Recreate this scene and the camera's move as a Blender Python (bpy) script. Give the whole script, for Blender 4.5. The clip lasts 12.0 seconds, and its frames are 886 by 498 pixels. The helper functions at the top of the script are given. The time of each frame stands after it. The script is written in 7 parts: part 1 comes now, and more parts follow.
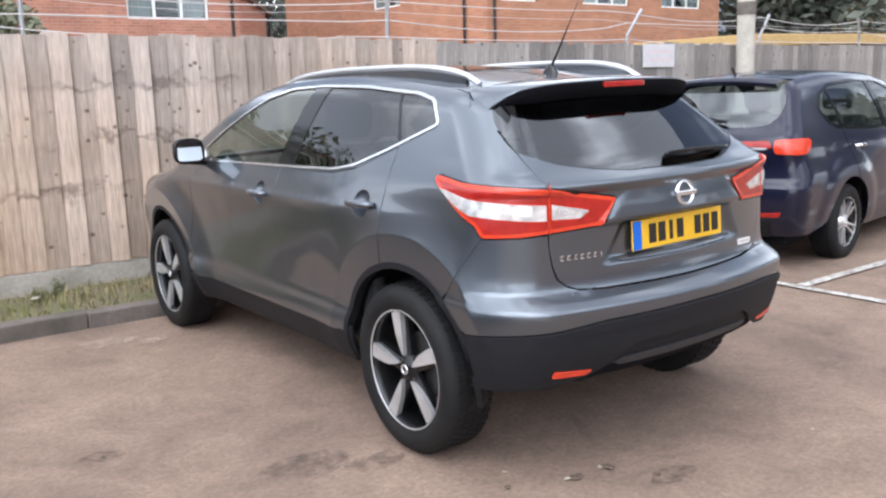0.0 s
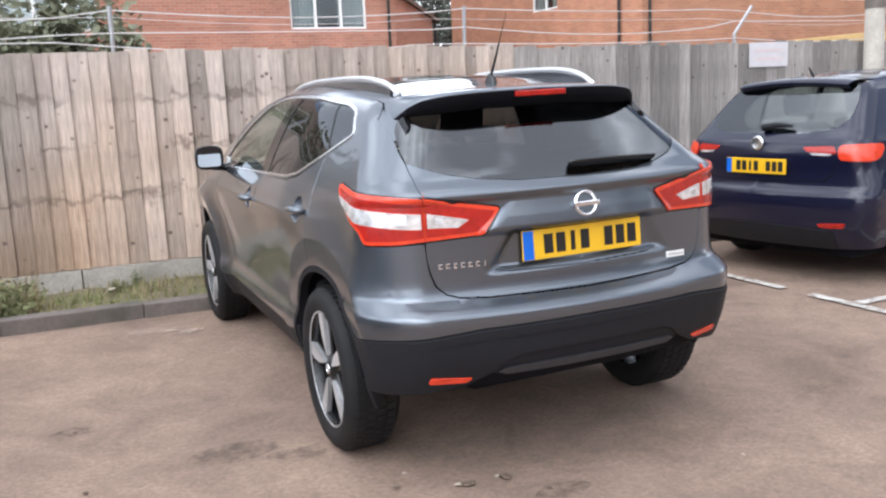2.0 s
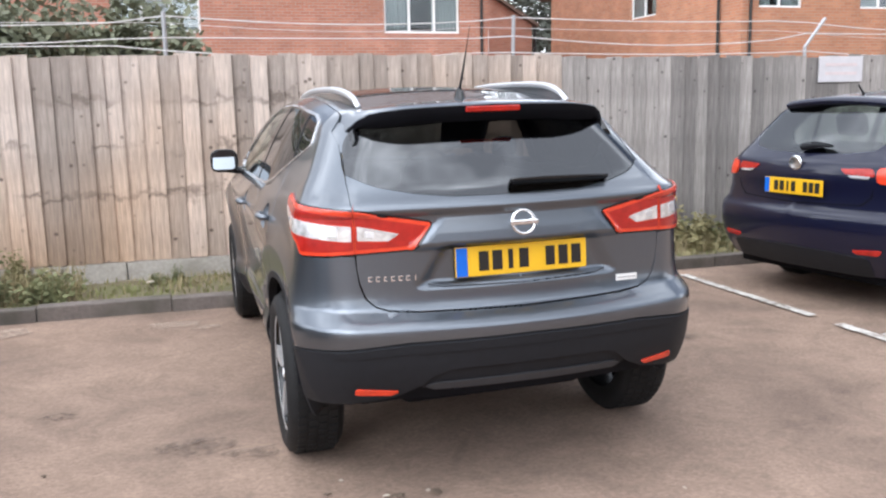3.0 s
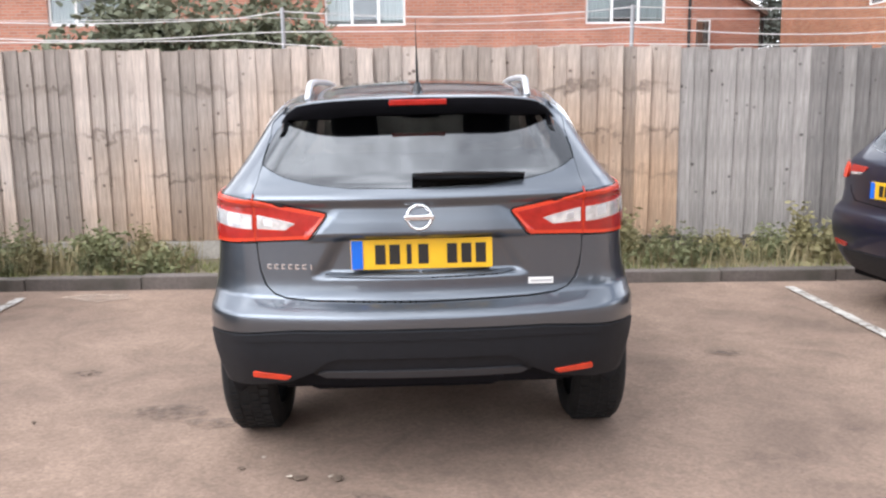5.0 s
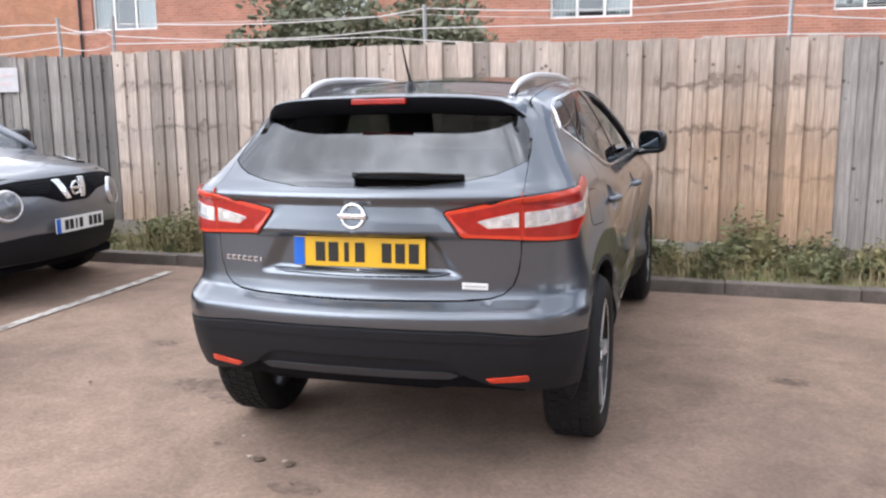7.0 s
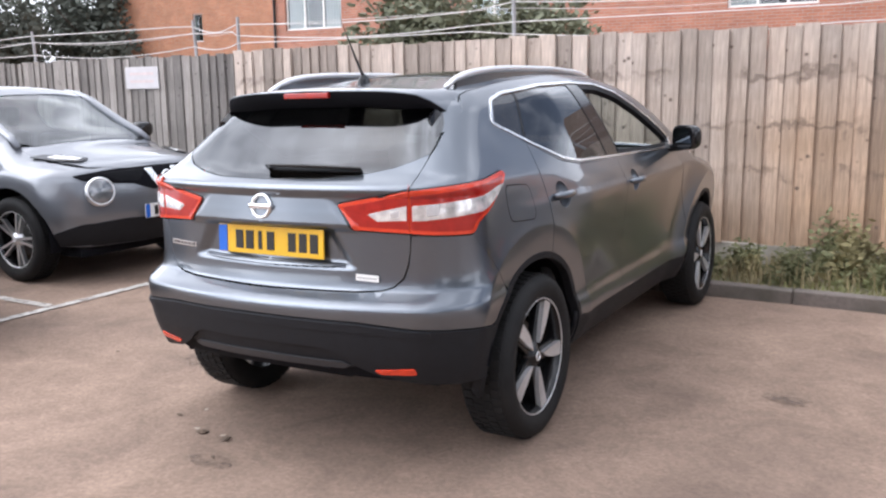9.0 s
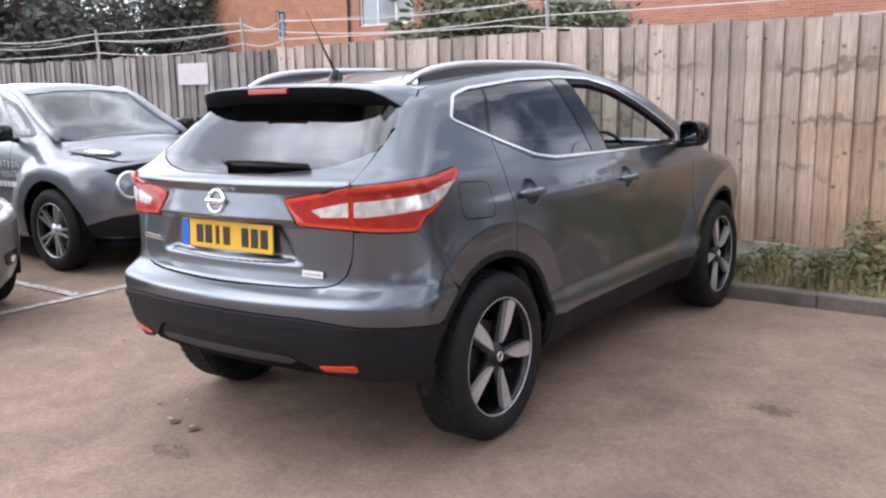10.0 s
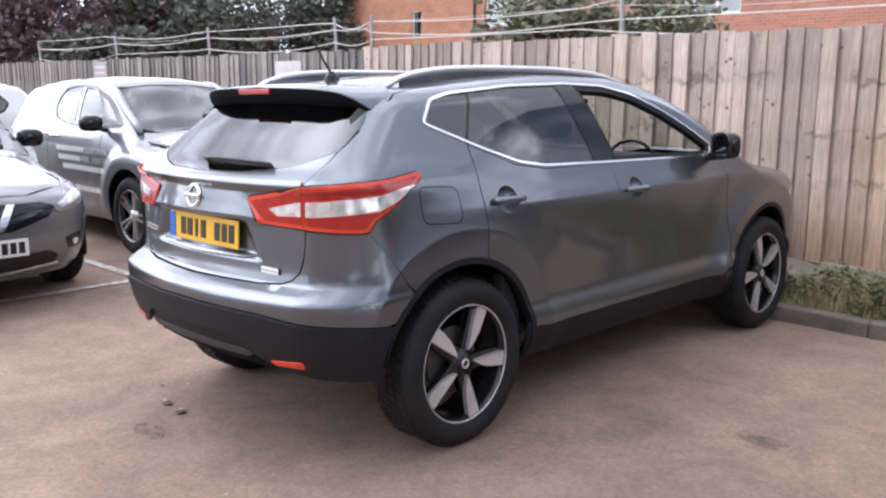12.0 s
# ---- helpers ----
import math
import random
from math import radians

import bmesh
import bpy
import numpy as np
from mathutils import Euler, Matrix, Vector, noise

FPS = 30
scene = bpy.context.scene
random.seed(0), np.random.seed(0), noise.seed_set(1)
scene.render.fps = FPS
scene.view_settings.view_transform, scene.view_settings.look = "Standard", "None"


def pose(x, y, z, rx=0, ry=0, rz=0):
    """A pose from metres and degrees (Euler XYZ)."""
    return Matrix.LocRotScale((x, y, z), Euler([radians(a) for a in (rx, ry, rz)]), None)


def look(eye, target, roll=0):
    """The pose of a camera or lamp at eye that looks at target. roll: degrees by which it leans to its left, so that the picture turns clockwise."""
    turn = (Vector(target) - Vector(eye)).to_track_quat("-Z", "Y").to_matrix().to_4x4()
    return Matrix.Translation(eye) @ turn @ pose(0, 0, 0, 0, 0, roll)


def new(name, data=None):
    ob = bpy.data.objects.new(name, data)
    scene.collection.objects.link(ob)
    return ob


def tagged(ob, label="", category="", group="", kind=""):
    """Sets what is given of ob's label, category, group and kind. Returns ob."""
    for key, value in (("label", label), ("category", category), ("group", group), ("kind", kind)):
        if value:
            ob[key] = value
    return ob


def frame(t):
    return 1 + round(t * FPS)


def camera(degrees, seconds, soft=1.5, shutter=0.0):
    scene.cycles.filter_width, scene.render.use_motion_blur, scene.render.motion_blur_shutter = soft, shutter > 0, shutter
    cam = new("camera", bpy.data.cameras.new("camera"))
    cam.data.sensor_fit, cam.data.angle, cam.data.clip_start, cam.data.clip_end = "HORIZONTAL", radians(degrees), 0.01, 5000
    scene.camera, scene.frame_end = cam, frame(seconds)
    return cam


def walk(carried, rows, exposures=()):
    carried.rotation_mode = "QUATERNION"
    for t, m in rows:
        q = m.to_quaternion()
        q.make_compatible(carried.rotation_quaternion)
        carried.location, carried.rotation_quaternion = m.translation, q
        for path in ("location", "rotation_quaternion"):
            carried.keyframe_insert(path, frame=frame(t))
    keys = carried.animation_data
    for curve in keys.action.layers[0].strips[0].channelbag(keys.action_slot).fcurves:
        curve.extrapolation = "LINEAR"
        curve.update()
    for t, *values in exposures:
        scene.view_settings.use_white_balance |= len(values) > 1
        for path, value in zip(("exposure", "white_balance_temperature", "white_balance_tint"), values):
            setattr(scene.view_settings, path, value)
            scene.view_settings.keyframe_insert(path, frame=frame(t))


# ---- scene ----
cam = camera(54.0, 12.0, 2.3)
EXPOSE = [(0.0, -0.17, 5850, 9), (1.5, -0.20, 5880, 9), (2.5, -0.14, 5900, 9), (5.0, 0.00, 6030, 10), (5.5, 0.04, 6050, 10), (7.0, -0.12, 6000, 11), (9.0, -0.10, 5990, 12), (10.0, -0.24, 5970, 13), (12.0, -0.17, 5900, 14)]
PATH = [
    (0, (-2.647, -2.801, 1.428), (-1.49, -1.21, 1.068), -1.8),
    (0.5, (-2.443, -2.934, 1.406), (-1.367, -1.278, 1.091), -3.4),
    (1, (-2.218, -3.079, 1.435), (-1.232, -1.367, 1.127), -3.3),
    (1.5, (-2.002, -3.311, 1.438), (-1.099, -1.552, 1.138), -2.8),
    (2, (-1.76, -3.418, 1.422), (-0.972, -1.611, 1.082), -2.6),
    (2.5, (-1.471, -3.466, 1.439), (-0.789, -1.614, 1.115), -1.3),
    (3, (-1.177, -3.645, 1.443), (-0.616, -1.753, 1.119), -1.2),
    (3.2, (-1.062, -3.705, 1.446), (-0.558, -1.799, 1.11), -0.9),
    (5, (0.037, -3.822, 1.433), (0.067, -1.85, 1.098), -0.6),
    (5.5, (0.336, -3.764, 1.453), (0.259, -1.792, 1.128), -0.3),
    (6, (0.661, -3.766, 1.433), (0.403, -1.811, 1.1), -1.2),
    (6.5, (0.921, -3.722, 1.444), (0.507, -1.798, 1.088), -0.7),
    (7, (1.193, -3.631, 1.453), (0.641, -1.741, 1.105), -0.4),
    (7.2, (1.313, -3.595, 1.461), (0.705, -1.725, 1.095), -0.6),
    (8.8, (2.119, -3.248, 1.443), (1.188, -1.517, 1.073), -0.8),
    (9, (2.23, -3.217, 1.441), (1.25, -1.51, 1.085), -0.7),
    (9.5, (2.486, -3.128, 1.45), (1.409, -1.481, 1.091), -0.8),
    (10, (2.635, -2.911, 1.437), (1.492, -1.311, 1.072), -0.9),
    (10.5, (2.779, -2.763, 1.446), (1.551, -1.227, 1.083), -0.2),
    (11, (2.996, -2.63, 1.452), (1.682, -1.16, 1.113), -0.1),
    (11.5, (3.129, -2.54, 1.453), (1.757, -1.13, 1.091), 0.6),
    (12, (3.14, -2.486, 1.451), (1.762, -1.082, 1.088), 0.5),
]
walk(cam, [(t, look(eye, target, roll)) for t, eye, target, roll in PATH], EXPOSE)

# ---- light: bright cloudy sky, soft high sun ----
SUN_EL, SUN_AZ = radians(58), radians(238)
world = bpy.data.worlds.new("sky")
scene.world = world
world.use_nodes = True
wn, wl = world.node_tree.nodes, world.node_tree.links
wn.clear()
sky = wn.new("ShaderNodeTexSky")
sky.sky_type, sky.sun_disc, sky.sun_elevation, sky.sun_rotation = "NISHITA", False, SUN_EL, SUN_AZ
sky.air_density, sky.dust_density = 1.0, 6.0
cloud = wn.new("ShaderNodeTexNoise")
cloud.inputs["Scale"].default_value, cloud.inputs["Detail"].default_value, cloud.inputs["Roughness"].default_value = 3.4, 4.5, 0.52
cover = wn.new("ShaderNodeValToRGB")
cover.color_ramp.elements[0].position, cover.color_ramp.elements[0].color = 0.34, (0.30, 0.30, 0.30, 1)
cover.color_ramp.elements[1].position, cover.color_ramp.elements[1].color = 0.64, (0.85, 0.85, 0.85, 1)
white = wn.new("ShaderNodeMix")
white.data_type = "RGBA"
shade = wn.new("ShaderNodeValToRGB")
shade.color_ramp.elements[0].position, shade.color_ramp.elements[0].color = 0.40, (5.0, 5.4, 6.4, 1)
shade.color_ramp.elements[1].position, shade.color_ramp.elements[1].color = 0.61, (27.0, 27.0, 27.3, 1)
bg = wn.new("ShaderNodeBackground")
bg.inputs["Strength"].default_value = 0.14
out = wn.new("ShaderNodeOutputWorld")
way = wn.new("ShaderNodeTexCoord")
glow = wn.new("ShaderNodeVectorMath")
glow.operation, glow.inputs[1].default_value = "DOT_PRODUCT", (math.sin(SUN_AZ) * 0.87, math.cos(SUN_AZ) * 0.87, 0.50)
thick = wn.new("ShaderNodeMath")
thick.operation, thick.inputs[1].default_value = "MULTIPLY_ADD", 0.20
veil = wn.new("ShaderNodeMath")
veil.operation, veil.inputs[1].default_value = "SUBTRACT", 0.12
wl.new(way.outputs["Generated"], glow.inputs[0])
both = wn.new("ShaderNodeMath")
both.operation = "ABSOLUTE"
wl.new(glow.outputs["Value"], both.inputs[0])
wl.new(both.outputs[0], thick.inputs[0])
wl.new(cloud.outputs["Fac"], thick.inputs[2])
wl.new(thick.outputs[0], veil.inputs[0])
wl.new(veil.outputs[0], cover.inputs["Fac"])
wl.new(veil.outputs[0], shade.inputs["Fac"])
wl.new(cover.outputs["Color"], white.inputs["Factor"])
wl.new(sky.outputs["Color"], white.inputs["A"])
halo = wn.new("ShaderNodeMapRange")
halo.inputs["From Min"].default_value, halo.inputs["From Max"].default_value, halo.inputs["To Max"].default_value, halo.inputs["To Min"].default_value = 0.70, 1.0, 2.0, 1.0
lit = wn.new("ShaderNodeVectorMath")
lit.operation = "SCALE"
wl.new(glow.outputs["Value"], halo.inputs["Value"])
wl.new(shade.outputs["Color"], lit.inputs[0])
wl.new(halo.outputs[0], lit.inputs["Scale"])
wl.new(lit.outputs[0], white.inputs["B"])
wl.new(white.outputs["Result"], bg.inputs["Color"])
wl.new(bg.outputs["Background"], out.inputs["Surface"])

sun = new("sun", bpy.data.lights.new("sun", "SUN"))
sun.data.energy, sun.data.angle, sun.data.color = 2.9, radians(170), (1.0, 0.95, 0.88)
sun.matrix_world = look((math.sin(SUN_AZ) * math.cos(SUN_EL) * 30, math.cos(SUN_AZ) * math.cos(SUN_EL) * 30, math.sin(SUN_EL) * 30), (0, 0, 0))

# ---- materials ----
def material(name, color, rough=0.6, metal=0.0, spread=0.0, scale=8.0, bump=0.0, bump_scale=60.0, coat=0.0, random_tint=0.0, dirt=None, dirt_amount=0.0, dirt_scale=1.5, stretch=(1, 1, 1), spec=0.5):
    """A principled material: fine grain, broad stains, fine relief and a shift from piece to piece."""
    m = bpy.data.materials.new(name)
    m.use_nodes = True
    n, l = m.node_tree.nodes, m.node_tree.links
    p = n["Principled BSDF"]
    p.inputs["Roughness"].default_value, p.inputs["Metallic"].default_value = rough, metal
    p.inputs["Coat Weight"].default_value, p.inputs["Coat Roughness"].default_value = coat, 0.04
    p.inputs["Specular IOR Level"].default_value = spec
    co = n.new("ShaderNodeTexCoord")
    mp = n.new("ShaderNodeMapping")
    mp.inputs["Scale"].default_value = stretch
    l.new(co.outputs["Object"], mp.inputs["Vector"])
    src = None
    base = n.new("ShaderNodeRGB")
    base.outputs[0].default_value = (*color, 1)
    src = base.outputs[0]
    if spread:
        t = n.new("ShaderNodeTexNoise")
        t.inputs["Scale"].default_value, t.inputs["Detail"].default_value, t.inputs["Roughness"].default_value = scale, 8, 0.62
        l.new(mp.outputs[0], t.inputs["Vector"])
        r = n.new("ShaderNodeMapRange")
        r.inputs["From Min"].default_value, r.inputs["From Max"].default_value = 0.25, 0.75
        r.inputs["To Min"].default_value, r.inputs["To Max"].default_value = 1 - spread, 1 + spread
        l.new(t.outputs["Fac"], r.inputs["Value"])
        v = n.new("ShaderNodeVectorMath")
        v.operation = "SCALE"
        l.new(src, v.inputs[0]), l.new(r.outputs[0], v.inputs["Scale"])
        src = v.outputs[0]
    if dirt:
        t = n.new("ShaderNodeTexNoise")
        t.inputs["Scale"].default_value, t.inputs["Detail"].default_value = dirt_scale, 6
        l.new(co.outputs["Object"], t.inputs["Vector"])
        r = n.new("ShaderNodeMapRange")
        r.inputs["From Min"].default_value, r.inputs["From Max"].default_value = 0.42, 0.68
        r.inputs["To Max"].default_value = dirt_amount
        l.new(t.outputs["Fac"], r.inputs["Value"])
        x = n.new("ShaderNodeMix")
        x.data_type = "RGBA"
        x.inputs["B"].default_value = (*dirt, 1)
        l.new(r.outputs[0], x.inputs["Factor"]), l.new(src, x.inputs["A"])
        src = x.outputs["Result"]
    if random_tint:
        o = n.new("ShaderNodeObjectInfo")
        r = n.new("ShaderNodeMapRange")
        r.inputs["To Min"].default_value, r.inputs["To Max"].default_value = 1 - random_tint, 1 + random_tint
        l.new(o.outputs["Random"], r.inputs["Value"])
        v = n.new("ShaderNodeVectorMath")
        v.operation = "SCALE"
        l.new(src, v.inputs[0]), l.new(r.outputs[0], v.inputs["Scale"])
        src = v.outputs[0]
    l.new(src, p.inputs["Base Color"])
    if bump:
        t = n.new("ShaderNodeTexNoise")
        t.inputs["Scale"].default_value, t.inputs["Detail"].default_value = bump_scale, 6
        l.new(mp.outputs[0], t.inputs["Vector"])
        b = n.new("ShaderNodeBump")
        b.inputs["Strength"].default_value, b.inputs["Distance"].default_value = bump, 0.01
        l.new(t.outputs["Fac"], b.inputs["Height"])
        l.new(b.outputs[0], p.inputs["Normal"])
    return m


def car_paint(name, color, flake=0.25, metal=0.55, rough=0.32, coat=1.0, spec=0.5):
    m = material(name, color, rough, metal, spread=flake, scale=900, coat=coat, spec=spec, dirt=tuple(0.8 * c + 0.006 for c in color), dirt_amount=0.25, dirt_scale=2.0)
    return m


def glass(name, tint, rough=0.0, gloss=0.085):
    """A thin tinted pane: mirror gloss by Fresnel over a tinted see-through sheet."""
    m = bpy.data.materials.new(name)
    m.use_nodes = True
    n, l = m.node_tree.nodes, m.node_tree.links
    n.clear()
    o, mix, tr, gl, lw, pw, fr = (n.new("ShaderNode" + k) for k in ("OutputMaterial", "MixShader", "BsdfTransparent", "BsdfGlossy", "LayerWeight", "Math", "Math"))
    tr.inputs["Color"].default_value, gl.inputs["Roughness"].default_value, lw.inputs["Blend"].default_value = (*tint, 1), rough, 0.5
    pw.operation, pw.inputs[1].default_value = "POWER", 5.0
    fr.operation, fr.inputs[1].default_value, fr.inputs[2].default_value = "MULTIPLY_ADD", 0.68, gloss
    l.new(lw.outputs["Facing"], pw.inputs[0]), l.new(pw.outputs[0], fr.inputs[0])
    gl.inputs["Color"].default_value = (0.95, 0.97, 1, 1)
    l.new(fr.outputs[0], mix.inputs[0]), l.new(tr.outputs[0], mix.inputs[1]), l.new(gl.outputs[0], mix.inputs[2])
    l.new(mix.outputs[0], o.inputs["Surface"])
    return m


PAINT = car_paint("graphite_metallic_paint", (0.129, 0.145, 0.168), metal=0.88, rough=0.31)
NAVY = car_paint("dark_navy_paint", (0.004, 0.005, 0.021), metal=0.12, rough=0.36, coat=0.8, spec=0.2)
SILVER = car_paint("silver_grey_paint", (0.175, 0.185, 0.205))
STEEL_GREY = car_paint("mid_grey_paint", (0.19, 0.195, 0.21))
WHITE_CAR = car_paint("white_paint", (0.75, 0.75, 0.74), metal=0.0)
PLASTIC = material("textured_black_plastic", (0.013, 0.0135, 0.016), 0.55, spec=0.20, spread=0.15, scale=30, bump=0.15, bump_scale=500)
GREY_PLASTIC = material("grey_moulded_plastic", (0.026, 0.026, 0.029), 0.5, spread=0.15, scale=30)
GLOSS_BLACK = material("gloss_black_plastic", (0.008, 0.008, 0.009), 0.08, spread=0.1, scale=20)
DARK = material("dark_cavity_black", (0.005, 0.005, 0.007), 0.8, spread=0.2, scale=9, spec=0.12)
RUBBER = material("tyre_rubber", (0.008, 0.008, 0.0085), 0.70, spec=0.3, spread=0.25, scale=18, bump=0.2, bump_scale=160, dirt=(0.025, 0.022, 0.020), dirt_amount=0.3, dirt_scale=6)
CHROME = material("bright_chrome_trim", (0.85, 0.86, 0.87), 0.24, 1.0, spread=0.04, scale=40)
MIRROR = material("mirror_glass", (0.27, 0.29, 0.31), 0.03, 1.0)
SATIN = material("satin_aluminium", (0.78, 0.78, 0.79), 0.42, 1.0, spread=0.06, scale=60)
MACHINED = material("machined_alloy", (0.72, 0.72, 0.73), 0.42, 0.7, spread=0.08, scale=60, dirt=(0.2, 0.18, 0.16), dirt_amount=0.3, dirt_scale=9)
RIM_BLACK = material("black_lacquered_alloy", (0.010, 0.010, 0.011), 0.22, 0.2, spread=0.1, scale=30)
BRAKE = material("dull_brake_steel", (0.10, 0.095, 0.09), 0.6, 0.5, spread=0.3, scale=30)
RED_LENS = material("red_lamp_lens", (0.60, 0.045, 0.014), 0.22, spread=0.25, scale=18, coat=0.35, stretch=(1, 1, 3))
DEEP_RED = material("deep_red_lens", (0.33, 0.012, 0.007), 0.2, spread=0.30, scale=25, coat=0.35)
CLEAR_LENS = material("clear_lamp_lens", (0.72, 0.71, 0.70), 0.14, 0.5, spread=0.62, scale=20, coat=1.0)
LAMP_DARK = material("smoked_lamp_lens", (0.22, 0.225, 0.235), 0.10, 0.5, spread=0.5, scale=14, coat=1.0)
YELLOW = material("yellow_plate", (0.72, 0.42, 0.008), 0.32, spread=0.04, scale=12, coat=0.6)
WHITE_PLATE = material("white_plate", (0.78, 0.78, 0.76), 0.32, spread=0.04, scale=12, coat=0.6)
BLUE = material("blue_plate_band", (0.01, 0.12, 0.55), 0.3, spread=0.05, scale=20)
INK = material("black_lettering", (0.012, 0.011, 0.010), 0.4, spread=0.1, scale=30)
TINT_GLASS = glass("privacy_glass", (0.085, 0.09, 0.095), gloss=0.125)
FRONT_GLASS = glass("green_tinted_glass", (0.62, 0.69, 0.60), gloss=0.11)
CLEAR_GLASS = glass("tinted_window_glass", (0.60, 0.66, 0.64), gloss=0.12)
UPHOLSTERY = material("charcoal_upholstery", (0.035, 0.035, 0.038), 0.85, spread=0.2, scale=60, bump=0.2, bump_scale=300)
ASPHALT = material("worn_brown_asphalt", (0.278, 0.197, 0.149), 0.88, spread=0.16, scale=45, bump=0.5, bump_scale=190, dirt=(0.188, 0.134, 0.104), dirt_amount=0.75, dirt_scale=0.9, spec=0.3)
LINE = material("worn_white_road_paint", (0.58, 0.55, 0.51), 0.75, spread=0.2, scale=40, bump=0.3, bump_scale=190, dirt=(0.25, 0.20, 0.17), dirt_amount=0.8, dirt_scale=9)
KERB = material("grey_kerb_concrete", (0.150, 0.126, 0.112), 0.9, spread=0.25, scale=40, bump=0.4, bump_scale=120, random_tint=0.12, dirt=(0.07, 0.065, 0.05), dirt_amount=0.7, dirt_scale=5)
CONCRETE = material("pale_concrete", (0.40, 0.365, 0.32), 0.9, spread=0.2, scale=30, bump=0.3, bump_scale=90, random_tint=0.08, dirt=(0.2, 0.18, 0.14), dirt_amount=0.5, dirt_scale=4)
SOIL = material("verge_soil", (0.165, 0.135, 0.085), 0.95, spread=0.35, scale=30, bump=0.8, bump_scale=60, dirt=(0.12, 0.135, 0.05), dirt_amount=0.6, dirt_scale=4)
WOOD_TAN = material("weathered_tan_softwood", (0.458, 0.380, 0.326), 0.85, spread=0.42, scale=7, stretch=(9, 9, 0.55), bump=0.35, bump_scale=40, random_tint=0.34, dirt=(0.265, 0.215, 0.180), dirt_amount=0.6, dirt_scale=2.2)
WOOD_GREY = material("silvered_grey_softwood", (0.285, 0.258, 0.238), 0.88, spread=0.42, scale=7, stretch=(9, 9, 0.55), bump=0.35, bump_scale=40, random_tint=0.34, dirt=(0.150, 0.134, 0.124), dirt_amount=0.5, dirt_scale=2.2)


def aggregate(m, scale, low, high, patch_scale, patch):
    """Small light and dark stones in the surface, and worn patches that are paler than the rest."""
    n, l = m.node_tree.nodes, m.node_tree.links
    p = n["Principled BSDF"]
    src = p.inputs["Base Color"].links[0].from_socket
    co, vo, r, ns, r2, mul, v = (n.new("ShaderNode" + k) for k in ("TexCoord", "TexVoronoi", "MapRange", "TexNoise", "MapRange", "Math", "VectorMath"))
    vo.inputs["Scale"].default_value = scale
    r.inputs["To Min"].default_value, r.inputs["To Max"].default_value = low, high
    ns.inputs["Scale"].default_value, ns.inputs["Detail"].default_value, ns.inputs["Roughness"].default_value, ns.inputs["Distortion"].default_value = patch_scale, 10, 0.72, 0.6
    r2.inputs["From Min"].default_value, r2.inputs["From Max"].default_value = 0.36, 0.66
    r2.inputs["To Min"].default_value, r2.inputs["To Max"].default_value = 1 - patch, 1 + patch
    sep = n.new("ShaderNodeSeparateXYZ")
    l.new(co.outputs["Object"], vo.inputs["Vector"]), l.new(co.outputs["Object"], ns.inputs["Vector"])
    l.new(vo.outputs["Color"], sep.inputs[0]), l.new(sep.outputs["X"], r.inputs["Value"]), l.new(ns.outputs["Fac"], r2.inputs["Value"])
    mul.operation, v.operation = "MULTIPLY", "SCALE"
    l.new(r.outputs[0], mul.inputs[0]), l.new(r2.outputs[0], mul.inputs[1])
    l.new(src, v.inputs[0]), l.new(mul.outputs[0], v.inputs["Scale"])
    l.new(v.outputs[0], p.inputs["Base Color"])


aggregate(ASPHALT, 75, 0.88, 1.12, 2.4, 0.20)


def darker_stretch(m, x, y, r0, r1, keep):
    """Shade toned into the asphalt's colour: a broad darker stretch with a soft broken edge."""
    n, l = m.node_tree.nodes, m.node_tree.links
    p = n["Principled BSDF"]
    src = p.inputs["Base Color"].links[0].from_socket
    co, dist, ns, add, r, v = (n.new("ShaderNode" + k) for k in ("TexCoord", "VectorMath", "TexNoise", "Math", "MapRange", "VectorMath"))
    dist.operation, dist.inputs[1].default_value = "DISTANCE", (x, y, 0)
    ns.inputs["Scale"].default_value, ns.inputs["Detail"].default_value = 1.1, 6
    add.operation, add.inputs[1].default_value = "MULTIPLY_ADD", 1.6
    r.interpolation_type = "SMOOTHSTEP"
    r.inputs["From Min"].default_value, r.inputs["From Max"].default_value, r.inputs["To Min"].default_value, r.inputs["To Max"].default_value = r0 + 0.8, r1 + 0.8, keep, 1.0
    l.new(co.outputs["Object"], dist.inputs[0]), l.new(co.outputs["Object"], ns.inputs["Vector"])
    l.new(ns.outputs["Fac"], add.inputs[0]), l.new(dist.outputs["Value"], add.inputs[2]), l.new(add.outputs[0], r.inputs["Value"])
    v.operation = "SCALE"
    l.new(src, v.inputs[0]), l.new(r.outputs[0], v.inputs["Scale"]), l.new(v.outputs[0], p.inputs["Base Color"])


# the dimmer ground on the crossover's right, put into the asphalt colour
darker_stretch(ASPHALT, 2.3, -0.2, 0.7, 2.6, 0.88)


